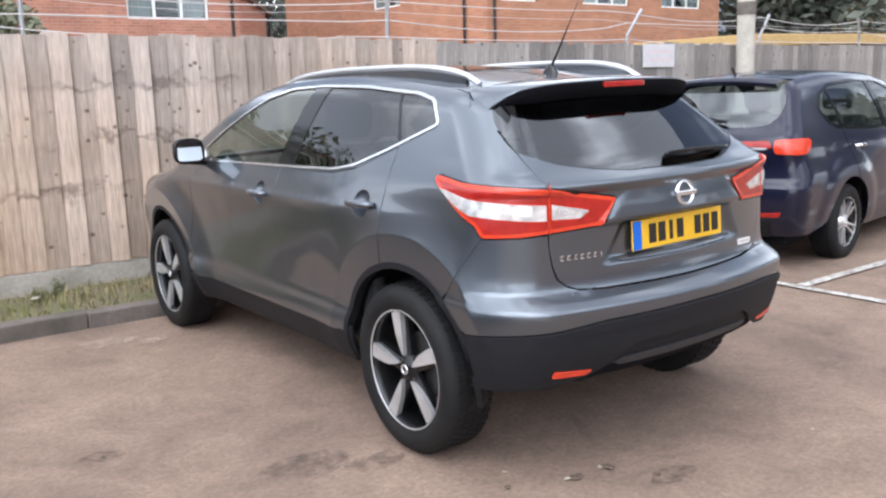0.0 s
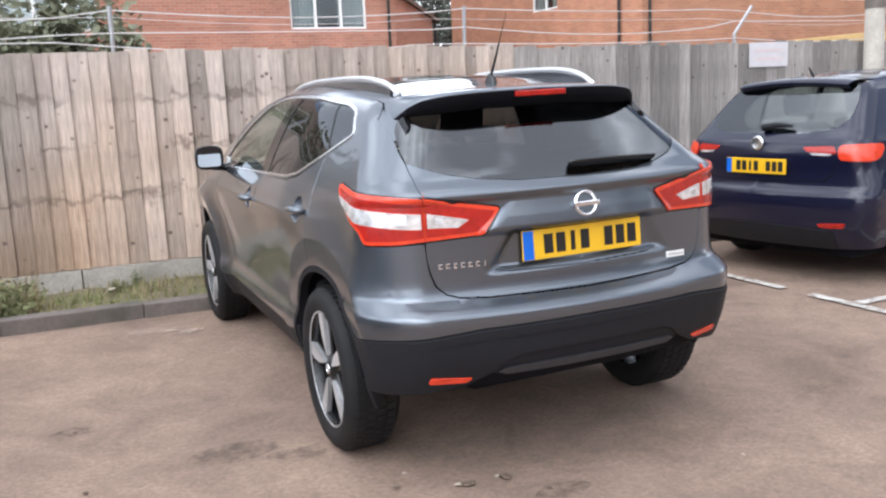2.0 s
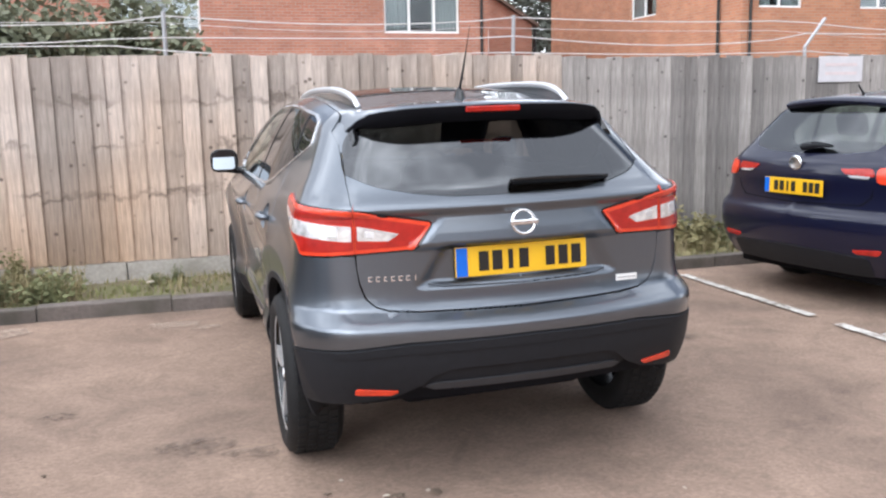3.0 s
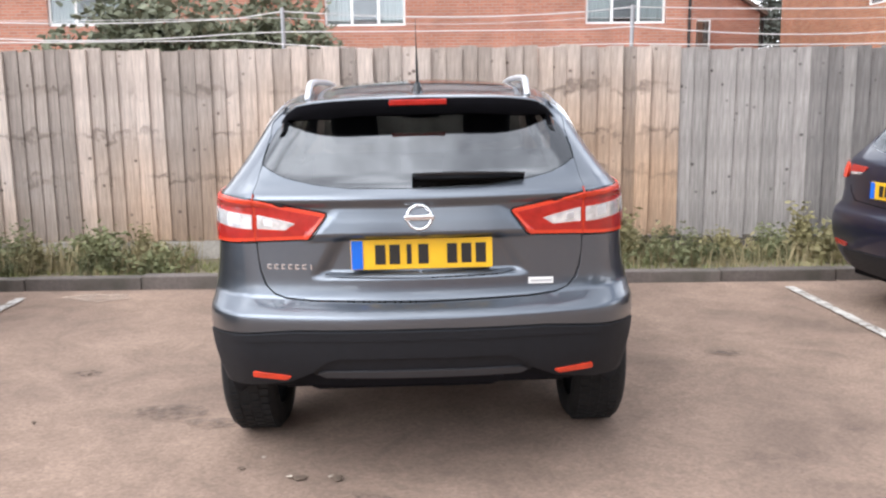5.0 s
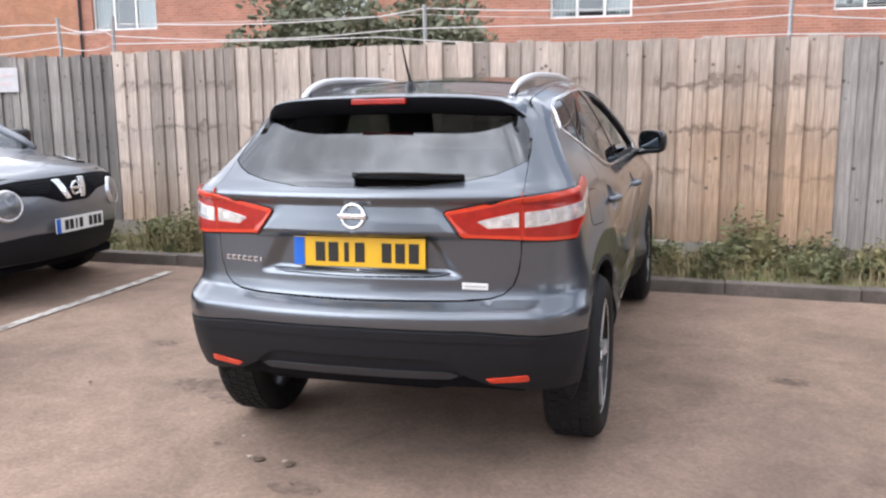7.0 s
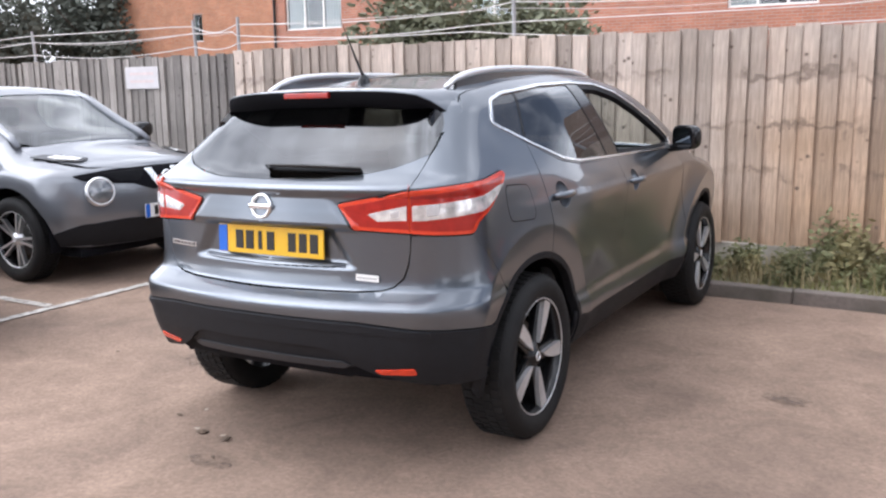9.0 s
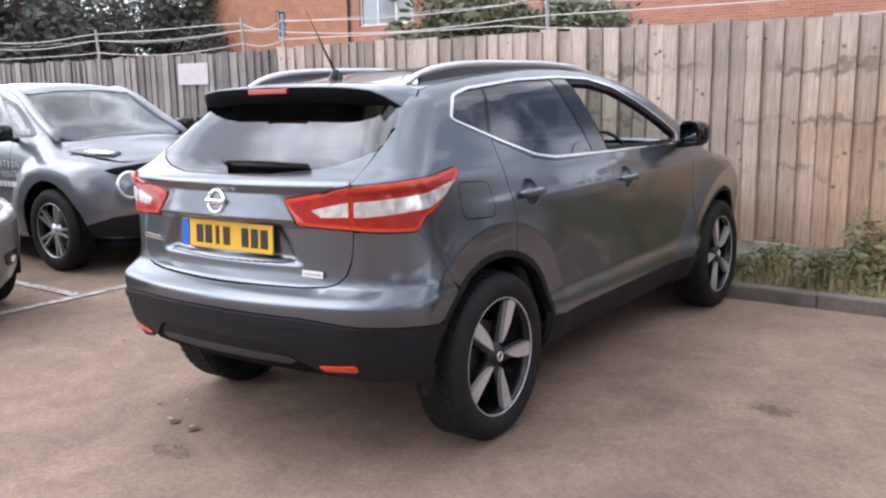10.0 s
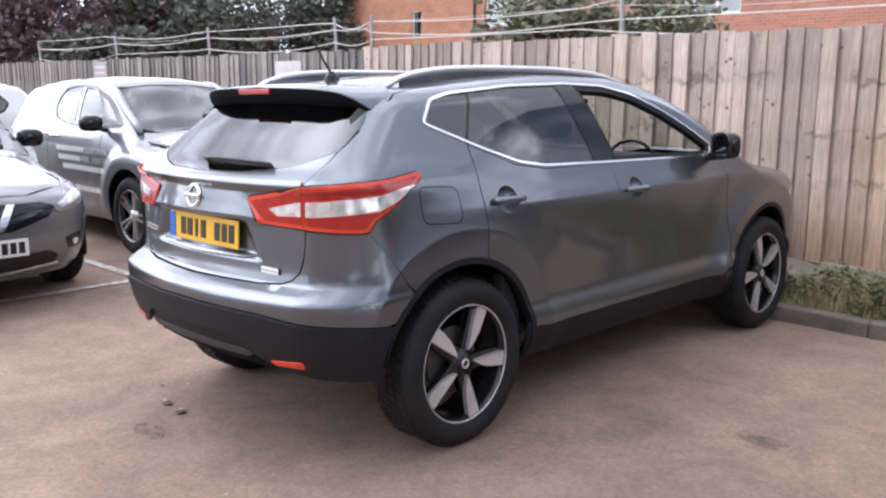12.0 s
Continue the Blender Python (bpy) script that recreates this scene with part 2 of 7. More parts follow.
def weather(m, knot, stain_at, warm=None):
    """Dark knots and broken stain lines at the rails, each board with its own. warm: a tint, darker near the ground."""
    n, l = m.node_tree.nodes, m.node_tree.links
    p = n["Principled BSDF"]
    src = p.inputs["Base Color"].links[0].from_socket
    co, ob = n.new("ShaderNodeTexCoord"), n.new("ShaderNodeObjectInfo")
    sc = n.new("ShaderNodeVectorMath")
    sc.operation = "SCALE"
    sc.inputs["Scale"].default_value = 37.0
    com = n.new("ShaderNodeCombineXYZ")
    for k in "XYZ":
        l.new(ob.outputs["Random"], com.inputs[k])
    l.new(com.outputs[0], sc.inputs[0])
    add = n.new("ShaderNodeVectorMath")
    l.new(co.outputs["Object"], add.inputs[0]), l.new(sc.outputs[0], add.inputs[1])
    vo = n.new("ShaderNodeTexVoronoi")
    vo.inputs["Scale"].default_value, vo.inputs["Randomness"].default_value = 8.5, 1.0
    l.new(add.outputs[0], vo.inputs["Vector"])
    r = n.new("ShaderNodeMapRange")
    r.inputs["From Min"].default_value, r.inputs["From Max"].default_value, r.inputs["To Min"].default_value, r.inputs["To Max"].default_value = 0.07, 0.17, 0.9, 0.0
    l.new(vo.outputs["Distance"], r.inputs["Value"])
    few = n.new("ShaderNodeTexNoise")
    few.inputs["Scale"].default_value, few.inputs["Detail"].default_value = 2.6, 2
    l.new(add.outputs[0], few.inputs["Vector"])
    few_r = n.new("ShaderNodeMapRange")
    few_r.inputs["From Min"].default_value, few_r.inputs["From Max"].default_value = 0.42, 0.50
    l.new(few.outputs["Fac"], few_r.inputs["Value"])
    few_m = n.new("ShaderNodeMath")
    few_m.operation = "MULTIPLY"
    l.new(r.outputs[0], few_m.inputs[0]), l.new(few_r.outputs[0], few_m.inputs[1])
    fac = few_m.outputs[0]
    sep = n.new("ShaderNodeSeparateXYZ")
    l.new(co.outputs["Object"], sep.inputs[0])
    wob = n.new("ShaderNodeTexNoise")
    wob.inputs["Scale"].default_value, wob.inputs["Detail"].default_value = 7.0, 3
    l.new(add.outputs[0], wob.inputs["Vector"])
    geo, far = n.new("ShaderNodeNewGeometry"), n.new("ShaderNodeTexNoise")
    far.inputs["Scale"].default_value, far.inputs["Detail"].default_value = 2.4, 5
    l.new(geo.outputs["Position"], far.inputs["Vector"])
    broken = n.new("ShaderNodeMapRange")
    broken.inputs["From Min"].default_value, broken.inputs["From Max"].default_value = 0.42, 0.58
    l.new(far.outputs["Fac"], broken.inputs["Value"])
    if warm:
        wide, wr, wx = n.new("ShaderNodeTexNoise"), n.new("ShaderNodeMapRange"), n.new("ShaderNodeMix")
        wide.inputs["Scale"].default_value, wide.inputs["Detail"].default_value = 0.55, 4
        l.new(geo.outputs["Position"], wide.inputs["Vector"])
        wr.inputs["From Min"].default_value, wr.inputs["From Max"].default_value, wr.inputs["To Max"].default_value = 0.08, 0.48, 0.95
        # a warmer, darker tint towards one end of the run and near the ground
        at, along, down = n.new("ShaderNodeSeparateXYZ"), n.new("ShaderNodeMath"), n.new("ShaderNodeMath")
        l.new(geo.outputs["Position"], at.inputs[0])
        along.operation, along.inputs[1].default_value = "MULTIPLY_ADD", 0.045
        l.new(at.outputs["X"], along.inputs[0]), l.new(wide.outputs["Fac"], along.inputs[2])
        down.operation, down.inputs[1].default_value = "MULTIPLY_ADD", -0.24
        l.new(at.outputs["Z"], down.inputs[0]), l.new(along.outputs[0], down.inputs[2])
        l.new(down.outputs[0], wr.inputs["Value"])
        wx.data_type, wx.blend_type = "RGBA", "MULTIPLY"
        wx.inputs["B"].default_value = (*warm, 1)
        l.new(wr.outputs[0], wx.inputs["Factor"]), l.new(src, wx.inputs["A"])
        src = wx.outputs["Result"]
    for z in stain_at:
        q = n.new("ShaderNodeMath")
        q.operation = "MULTIPLY_ADD"
        q.inputs[1].default_value, q.inputs[2].default_value = 0.36, z - 0.18
        l.new(wob.outputs["Fac"], q.inputs[0])
        d = n.new("ShaderNodeMath")
        d.operation = "SUBTRACT"
        l.new(sep.outputs["Z"], d.inputs[0]), l.new(q.outputs[0], d.inputs[1])
        a = n.new("ShaderNodeMath")
        a.operation = "ABSOLUTE"
        l.new(d.outputs[0], a.inputs[0])
        b = n.new("ShaderNodeMapRange")
        b.inputs["From Min"].default_value, b.inputs["From Max"].default_value, b.inputs["To Min"].default_value, b.inputs["To Max"].default_value = 0.006, 0.042, 0.62, 0.0
        l.new(a.outputs[0], b.inputs["Value"])
        g = n.new("ShaderNodeMath")
        g.operation = "MULTIPLY"
        l.new(b.outputs[0], g.inputs[0]), l.new(broken.outputs[0], g.inputs[1])
        mx = n.new("ShaderNodeMath")
        mx.operation = "MAXIMUM"
        l.new(fac, mx.inputs[0]), l.new(g.outputs[0], mx.inputs[1])
        fac = mx.outputs[0]
    x = n.new("ShaderNodeMix")
    x.data_type = "RGBA"
    x.inputs["B"].default_value = (*knot, 1)
    l.new(fac, x.inputs["Factor"]), l.new(src, x.inputs["A"])
    l.new(x.outputs["Result"], p.inputs["Base Color"])


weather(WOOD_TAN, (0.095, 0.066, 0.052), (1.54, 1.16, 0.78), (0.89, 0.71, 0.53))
weather(WOOD_GREY, (0.07, 0.06, 0.055), ())
GALV = material("galvanised_steel", (0.42, 0.42, 0.43), 0.45, 0.7, spread=0.15, scale=30)
WIRE = material("pale_wire", (0.66, 0.63, 0.61), 0.5, 0.3, spread=0.1, scale=30)
LEAF = material("weed_leaves", (0.165, 0.172, 0.080), 0.7, spread=0.4, scale=6, random_tint=0.2)
DRY = material("dry_grass", (0.30, 0.245, 0.135), 0.9, spread=0.35, scale=8)
GRASS = material("rough_grass", (0.185, 0.190, 0.070), 0.85, spread=0.4, scale=5)
TREE_LEAF = material("tree_leaves", (0.185, 0.195, 0.125), 0.7, spread=0.45, scale=2.5)
TREE_DARK = material("dark_tree_leaves", (0.094, 0.103, 0.083), 0.8, spread=0.4, scale=2.5)
TREE_PURPLE = material("copper_tree_leaves", (0.145, 0.100, 0.105), 0.8, spread=0.4, scale=2.5)
BARK = material("bark", (0.09, 0.07, 0.055), 0.9, spread=0.3, scale=20, bump=0.6, bump_scale=60)
UPVC = material("white_upvc", (0.80, 0.80, 0.78), 0.35, spread=0.05, scale=12)
ROOF_TILE = material("brown_roof_tiles", (0.13, 0.085, 0.065), 0.85, spread=0.25, scale=12, bump=0.3, bump_scale=20)
CURTAIN = material("pale_net_curtain", (0.55, 0.56, 0.55), 0.9, spread=0.25, scale=6, stretch=(6, 6, 0.4))
HOUSE_GLASS = glass("house_window_glass", (0.72, 0.76, 0.76))


def brick_material(name, a, b, mortar):
    m = material(name, a, 0.9)
    n, l = m.node_tree.nodes, m.node_tree.links
    co = n.new("ShaderNodeTexCoord")
    mp = n.new("ShaderNodeMapping")
    mp.inputs["Rotation"].default_value = (radians(90), 0, 0)
    sep, com, add = n.new("ShaderNodeSeparateXYZ"), n.new("ShaderNodeCombineXYZ"), n.new("ShaderNodeMath")
    l.new(co.outputs["Object"], sep.inputs[0])
    l.new(sep.outputs["X"], add.inputs[0]), l.new(sep.outputs["Y"], add.inputs[1])
    l.new(add.outputs[0], com.inputs["X"]), l.new(sep.outputs["Z"], com.inputs["Y"])
    br = n.new("ShaderNodeTexBrick")
    br.inputs["Color1"].default_value, br.inputs["Color2"].default_value, br.inputs["Mortar"].default_value = (*a, 1), (*b, 1), (*mortar, 1)
    br.inputs["Scale"].default_value, br.inputs["Mortar Size"].default_value = 1.0, 0.008
    br.inputs["Brick Width"].default_value, br.inputs["Row Height"].default_value, br.inputs["Mortar Smooth"].default_value = 0.225, 0.075, 0.2
    l.new(com.outputs[0], br.inputs["Vector"])
    t = n.new("ShaderNodeTexNoise")
    t.inputs["Scale"].default_value, t.inputs["Detail"].default_value = 1.6, 6
    l.new(co.outputs["Object"], t.inputs["Vector"])
    r = n.new("ShaderNodeMapRange")
    r.inputs["To Min"].default_value, r.inputs["To Max"].default_value = 0.70, 1.30
    l.new(t.outputs["Fac"], r.inputs["Value"])
    v = n.new("ShaderNodeVectorMath")
    v.operation = "SCALE"
    l.new(br.outputs["Color"], v.inputs[0]), l.new(r.outputs[0], v.inputs["Scale"])
    l.new(v.outputs[0], n["Principled BSDF"].inputs["Base Color"])
    bp = n.new("ShaderNodeBump")
    bp.invert = True
    bp.inputs["Strength"].default_value, bp.inputs["Distance"].default_value = 0.6, 0.008
    l.new(br.outputs["Fac"], bp.inputs["Height"]), l.new(bp.outputs[0], n["Principled BSDF"].inputs["Normal"])
    return m


BRICK_RED = brick_material("red_brickwork", (0.45, 0.196, 0.126), (0.36, 0.145, 0.096), (0.37, 0.285, 0.235))
BRICK_ORANGE = brick_material("orange_brickwork", (0.47, 0.215, 0.118), (0.38, 0.158, 0.088), (0.37, 0.265, 0.195))

# ---- mesh helpers ----
def finish(bm, name, mat, smooth=False):
    me = bpy.data.meshes.new(name)
    bm.to_mesh(me)
    bm.free()
    if mat:
        me.materials.append(mat)
    if smooth:
        me.shade_smooth()
    return me


def thing(name, bm=None, mat=None, label="", category="", group="", kind="", smooth=False):
    """A top-level object: a mesh, or an Empty that its parts hang on."""
    ob = new(name, finish(bm, name, mat, smooth) if bm else None)
    return tagged(ob, label, category, group, kind)


def part(name, bm, mat, parent, label="", smooth=False):
    """A mesh under a thing or under a part."""
    if isinstance(bm, bpy.types.Mesh):
        me = bm
        if mat and not me.materials:
            me.name = name
            me.materials.append(mat)
    else:
        me = finish(bm, name, mat, smooth)
    ob = new(name, me)
    ob.parent = parent
    return tagged(ob, label)


def add_box(bm, lo, hi, bevel=0.0, m=None):
    b = bmesh.new()
    c = [(a + d) / 2 for a, d in zip(lo, hi)]
    bmesh.ops.create_cube(b, size=1, matrix=Matrix.Translation(c) @ Matrix.Diagonal((*[max(d - a, 1e-4) for a, d in zip(lo, hi)], 1)))
    if bevel:
        bmesh.ops.bevel(b, geom=b.edges[:], offset=bevel, segments=2, affect="EDGES", profile=0.5)
    join(bm, b, m)
    return bm


def join(bm, b, m=None):
    """Move the bmesh b into bm."""
    if m:
        b.transform(m)
    me = bpy.data.meshes.new("tmp")
    b.to_mesh(me)
    b.free()
    bm.from_mesh(me)
    bpy.data.meshes.remove(me)


def box(lo, hi, bevel=0.0):
    return add_box(bmesh.new(), lo, hi, bevel)


def raw(verts, faces):
    bm = bmesh.new()
    vs = [bm.verts.new(v) for v in verts]
    for f in faces:
        try:
            bm.faces.new([vs[i] for i in f])
        except ValueError:
            pass
    return bm


def lathe(profile, steps=40, axis="x"):
    """Turn (radius, height) pairs round an axis."""
    vs, fs = [], []
    k = len(profile)
    for i in range(steps):
        a = 2 * math.pi * i / steps
        for r, h in profile:
            p = (h, r * math.cos(a), r * math.sin(a))
            vs.append(p if axis == "x" else (p[1], p[2], p[0]))
    for i in range(steps):
        for j in range(k - 1):
            a, b = i * k + j, (i + 1) % steps * k + j
            fs.append((a, b, b + 1, a + 1))
    return raw(vs, fs)


def tube(points, radius, sides=8):
    """A bent round bar along points."""
    bm = bmesh.new()
    rings = []
    pts = [Vector(p) for p in points]
    for i, p in enumerate(pts):
        d = (pts[min(i + 1, len(pts) - 1)] - pts[max(i - 1, 0)]).normalized()
        q = d.to_track_quat("Z", "Y").to_matrix()
        r = radius[i] if isinstance(radius, (list, tuple)) else radius
        rings.append([bm.verts.new(p + q @ Vector((r * math.cos(2 * math.pi * k / sides), r * math.sin(2 * math.pi * k / sides), 0))) for k in range(sides)])
    for a, b in zip(rings, rings[1:]):
        for k in range(sides):
            bm.faces.new((a[k], a[(k + 1) % sides], b[(k + 1) % sides], b[k]))
    bm.faces.new(rings[0][::-1])
    bm.faces.new(rings[-1])
    return bm


def lettering(name, text, width, height, mat, parent, m, label="", depth=0.0015, bold=0.0):
    """Raised letters that fill width x height, in the x-z plane of m, read from -y."""
    cu = bpy.data.curves.new("type", "FONT")
    cu.body, cu.extrude, cu.resolution_u, cu.offset = text, 0.0, 3, bold
    tmp = bpy.data.objects.new("type", cu)
    scene.collection.objects.link(tmp)
    me = bpy.data.meshes.new_from_object(tmp.evaluated_get(bpy.context.evaluated_depsgraph_get()))
    bpy.data.objects.remove(tmp)
    bm = bmesh.new()
    bm.from_mesh(me)
    bpy.data.meshes.remove(me)
    xs, ys = [v.co.x for v in bm.verts], [v.co.y for v in bm.verts]
    x0, x1, y0, y1 = min(xs), max(xs), min(ys), max(ys)
    for v in bm.verts:
        v.co = Vector(((v.co.x - x0) / (x1 - x0) * width - width / 2, -depth, (v.co.y - y0) / (y1 - y0) * height - height / 2))
    bm.transform(m)
    return part(name, bm, mat, parent, label)


def bars(widths, width, height, m, depth=0.002):
    """A row of plain upright blocks in place of characters."""
    bm = bmesh.new()
    n = len(widths)
    pitch = width / n
    for i, w in enumerate(widths):
        if w:
            x = -width / 2 + pitch * (i + 0.5)
            add_box(bm, (x - pitch * w / 2, -depth, -height / 2), (x + pitch * w / 2, 0, height / 2))
    bm.transform(m)
    return bm

# ---- car bodies: smooth shells from a few profiles, cut into panels ----
def curve(pairs):
    """A smooth monotone curve through (x, y) pairs."""
    xs, ys = np.array([p[0] for p in pairs], float), np.array([p[1] for p in pairs], float)
    h, d = np.diff(xs), np.diff(ys) / np.diff(xs)
    g = np.zeros(len(xs))
    g[0], g[-1] = d[0], d[-1]
    for i in range(1, len(xs) - 1):
        if d[i - 1] * d[i] > 0:
            w1, w2 = 2 * h[i] + h[i - 1], h[i] + 2 * h[i - 1]
            g[i] = (w1 + w2) / (w1 / d[i - 1] + w2 / d[i])

    def f(x):
        x = np.clip(np.asarray(x, float), xs[0], xs[-1])
        i = np.clip(np.searchsorted(xs, x) - 1, 0, len(xs) - 2)
        t = (x - xs[i]) / h[i]
        return ys[i] * (1 + 2 * t) * (1 - t) ** 2 + g[i] * h[i] * t * (1 - t) ** 2 + ys[i + 1] * t * t * (3 - 2 * t) + g[i + 1] * h[i] * t * t * (t - 1)
    return f


def ease(x, a, b):
    t = np.clip((np.asarray(x, float) - a) / (b - a), 0, 1)
    return t * t * (3 - 2 * t)


def blend_max(a, b, r):
    """The greater of two distances, with a rounded edge of radius r between them."""
    p, q = np.maximum(a + r, 0), np.maximum(b + r, 0)
    return np.sqrt(p * p + q * q) - r + np.minimum(np.maximum(a, b) + r, 0)


class Shell:
    """A car's outer skin: y runs forward from the rear axle, x to its right side, z up. px, py: where the rear corner turns."""

    def __init__(self, mid, rear, tail, top, front, length_mid=(-0.2, 0.9), px=0.42, py=-0.18, arches=(), flare=0.0, bow=0.085, crown=0.12, nose=(3.53, 0.16), recess=None, corner=0.15, taper=(2.3, 0.11), crease=0.0):
        self.mid, self.rear, self.tail, self.top, self.front = curve(mid), curve(rear), curve(tail), curve(top), curve(front)
        self.lm, self.px, self.py, self.arches, self.flare, self.bow, self.crown, self.nose, self.recess, self.corner, self.taper, self.crease = length_mid, px, py, arches, flare, bow, crown, nose, recess, corner, taper, crease
        self.R = 0.42

    def distance(self, x, y, z):
        x = np.abs(x)
        w = ease(y, *self.lm)
        half = self.rear(z) * (1 - w) + self.mid(z) * w
        half = half - self.taper[1] * np.maximum(0, (y - self.taper[0]) / 1.2) ** 2
        for ay, az, ar in self.arches:
            d = np.hypot(y - ay, z - az)
            if self.crease:
                lift = np.where(d > self.crease, self.flare * np.maximum(0, 1 - (d - self.crease) / 0.20) ** 2, self.flare - 0.065 * (self.crease - d))
                lift = lift * (1 - 0.55 * ease(y - ay, 0.05, 0.50)) if ay < 1 else lift * 1.8
            else:
                lift = self.flare * (1 - ease(d, ar + 0.09, ar + 0.26))
            half = half + lift * ease(z, 0.15, 0.3)
        a = x - half
        bend = self.bow * (x / 0.6) ** 2
        back = self.tail(z) + bend
        if self.recess:
            back = back + self.recess(x, z)
        b = back - y
        t = z - self.top(y) + self.crown * x * x
        f = y - (self.front(z) - self.nose[1] * (x / 0.7) ** 2)
        s = blend_max(a, b, self.corner)
        s = blend_max(s, f, 0.22)
        return blend_max(s, t, 0.07)

    def hit(self, o, d, reach=1.8):
        lo, hi = np.zeros(len(o)), np.full(len(o), reach)
        for _ in range(34):
            m = (lo + hi) / 2
            p = o + d * m[:, None]
            out = self.distance(p[:, 0], p[:, 1], p[:, 2]) > 0
            hi, lo = np.where(out, m, hi), np.where(out, lo, m)
        return o + d * hi[:, None]

    def normal(self, p, e=0.004):
        g = np.stack([self.distance(*(p + e * k).T) - self.distance(*(p - e * k).T) for k in np.eye(3)], 1)
        return g / np.maximum(np.linalg.norm(g, axis=1), 1e-9)[:, None]

    def wrap(self, uv):
        """Points (u, z) on the right flank and round the rear corner: u is y ahead of the corner, then the way round it, then across the tail."""
        u, z = uv[:, 0], uv[:, 1]
        s = self.py - u
        ang = np.clip(s / self.R, 0, math.pi / 2)
        inward = np.maximum(s - self.R * math.pi / 2, 0)
        o = np.stack([np.where(s < 0, 0.0, np.where(inward > 0, self.px - inward, self.px * np.minimum(1, 1))), np.where(s < 0, u, self.py), z], 1)
        o[:, 0] = np.where(s < 0, 0.0, o[:, 0])
        d = np.stack([np.cos(ang), -np.sin(ang), np.zeros(len(u))], 1)
        return self.hit(o, d)

    def over(self, xy):
        """Points (x, y) on top."""
        o = np.stack([xy[:, 0], xy[:, 1], np.full(len(xy), 0.5)], 1)
        return self.hit(o, np.tile((0.0, 0.0, 1.0), (len(xy), 1)), 1.4)

    def ahead(self, xz):
        """Points (x, z) on the nose."""
        o = np.stack([xz[:, 0], np.full(len(xz), 2.2), xz[:, 1]], 1)
        return self.hit(o, np.tile((0.0, 1.0, 0.0), (len(xz), 1)), 2.4)

    def u_of(self, p):
        """(y, z) on the flank, or ("x", x, z) on the tail, as (u, z)."""
        if p[0] != "x":
            y, z = p
            if y >= self.py:
                return (y, z)
            k, want = 1, y
        else:
            _, want, z = p
            if want <= self.px:
                return (self.py - self.R * math.pi / 2 - (self.px - want), z)
            k = 0
        us = np.linspace(self.py, self.py - self.R * math.pi / 2, 200)
        q = self.wrap(np.stack([us, np.full(200, z)], 1))
        return (float(us[np.argmin(np.abs(q[:, k] - want))]), z)

    def trace(self, pts):
        return [self.u_of(p) for p in pts]


def rounded(pts, r=0.02, k=4):
    """A closed outline with its corners rounded."""
    out, n = [], len(pts)
    P = [np.array(p, float) for p in pts]
    for i in range(n):
        a, b, c = P[i - 1], P[i], P[(i + 1) % n]
        la, lc = np.linalg.norm(a - b), np.linalg.norm(c - b)
        q = min(r, la * 0.45, lc * 0.45)
        s, e = b + (a - b) / max(la, 1e-9) * q, b + (c - b) / max(lc, 1e-9) * q
        for j in range(k + 1):
            t = j / k
            out.append(tuple(s * (1 - t) ** 2 + 2 * b * t * (1 - t) + e * t * t))
    return out


def grown(pts, g):
    """An outline moved outwards by g (inwards if negative)."""
    P = np.array(pts, float)
    area = np.sum(P[:, 0] * np.roll(P[:, 1], -1) - np.roll(P[:, 0], -1) * P[:, 1])
    d = np.roll(P, -1, 0) - np.roll(P, 1, 0)
    nrm = np.stack([d[:, 1], -d[:, 0]], 1) * (1 if area > 0 else -1)
    nrm /= np.maximum(np.linalg.norm(nrm, axis=1), 1e-9)[:, None]
    return [tuple(p) for p in P + nrm * g]


def inside(P, q):
    """Which points q lie in the outline P."""
    P = np.asarray(P, float)
    res = np.zeros(len(q), bool)
    for (x0, y0), (x1, y1) in zip(P, np.roll(P, -1, 0)):
        c = (y0 > q[:, 1]) != (y1 > q[:, 1])
        if y1 != y0:
            res ^= c & (q[:, 0] < (x1 - x0) * (q[:, 1] - y0) / (y1 - y0) + x0)
    return res


def resample(P, step):
    out = []
    for a, b in zip(P, P[1:] + P[:1]):
        n = max(1, int(math.hypot(b[0] - a[0], b[1] - a[1]) / step))
        out += [(a[0] + (b[0] - a[0]) * i / n, a[1] + (b[1] - a[1]) * i / n) for i in range(n)]
    return out


from mathutils.geometry import delaunay_2d_cdt


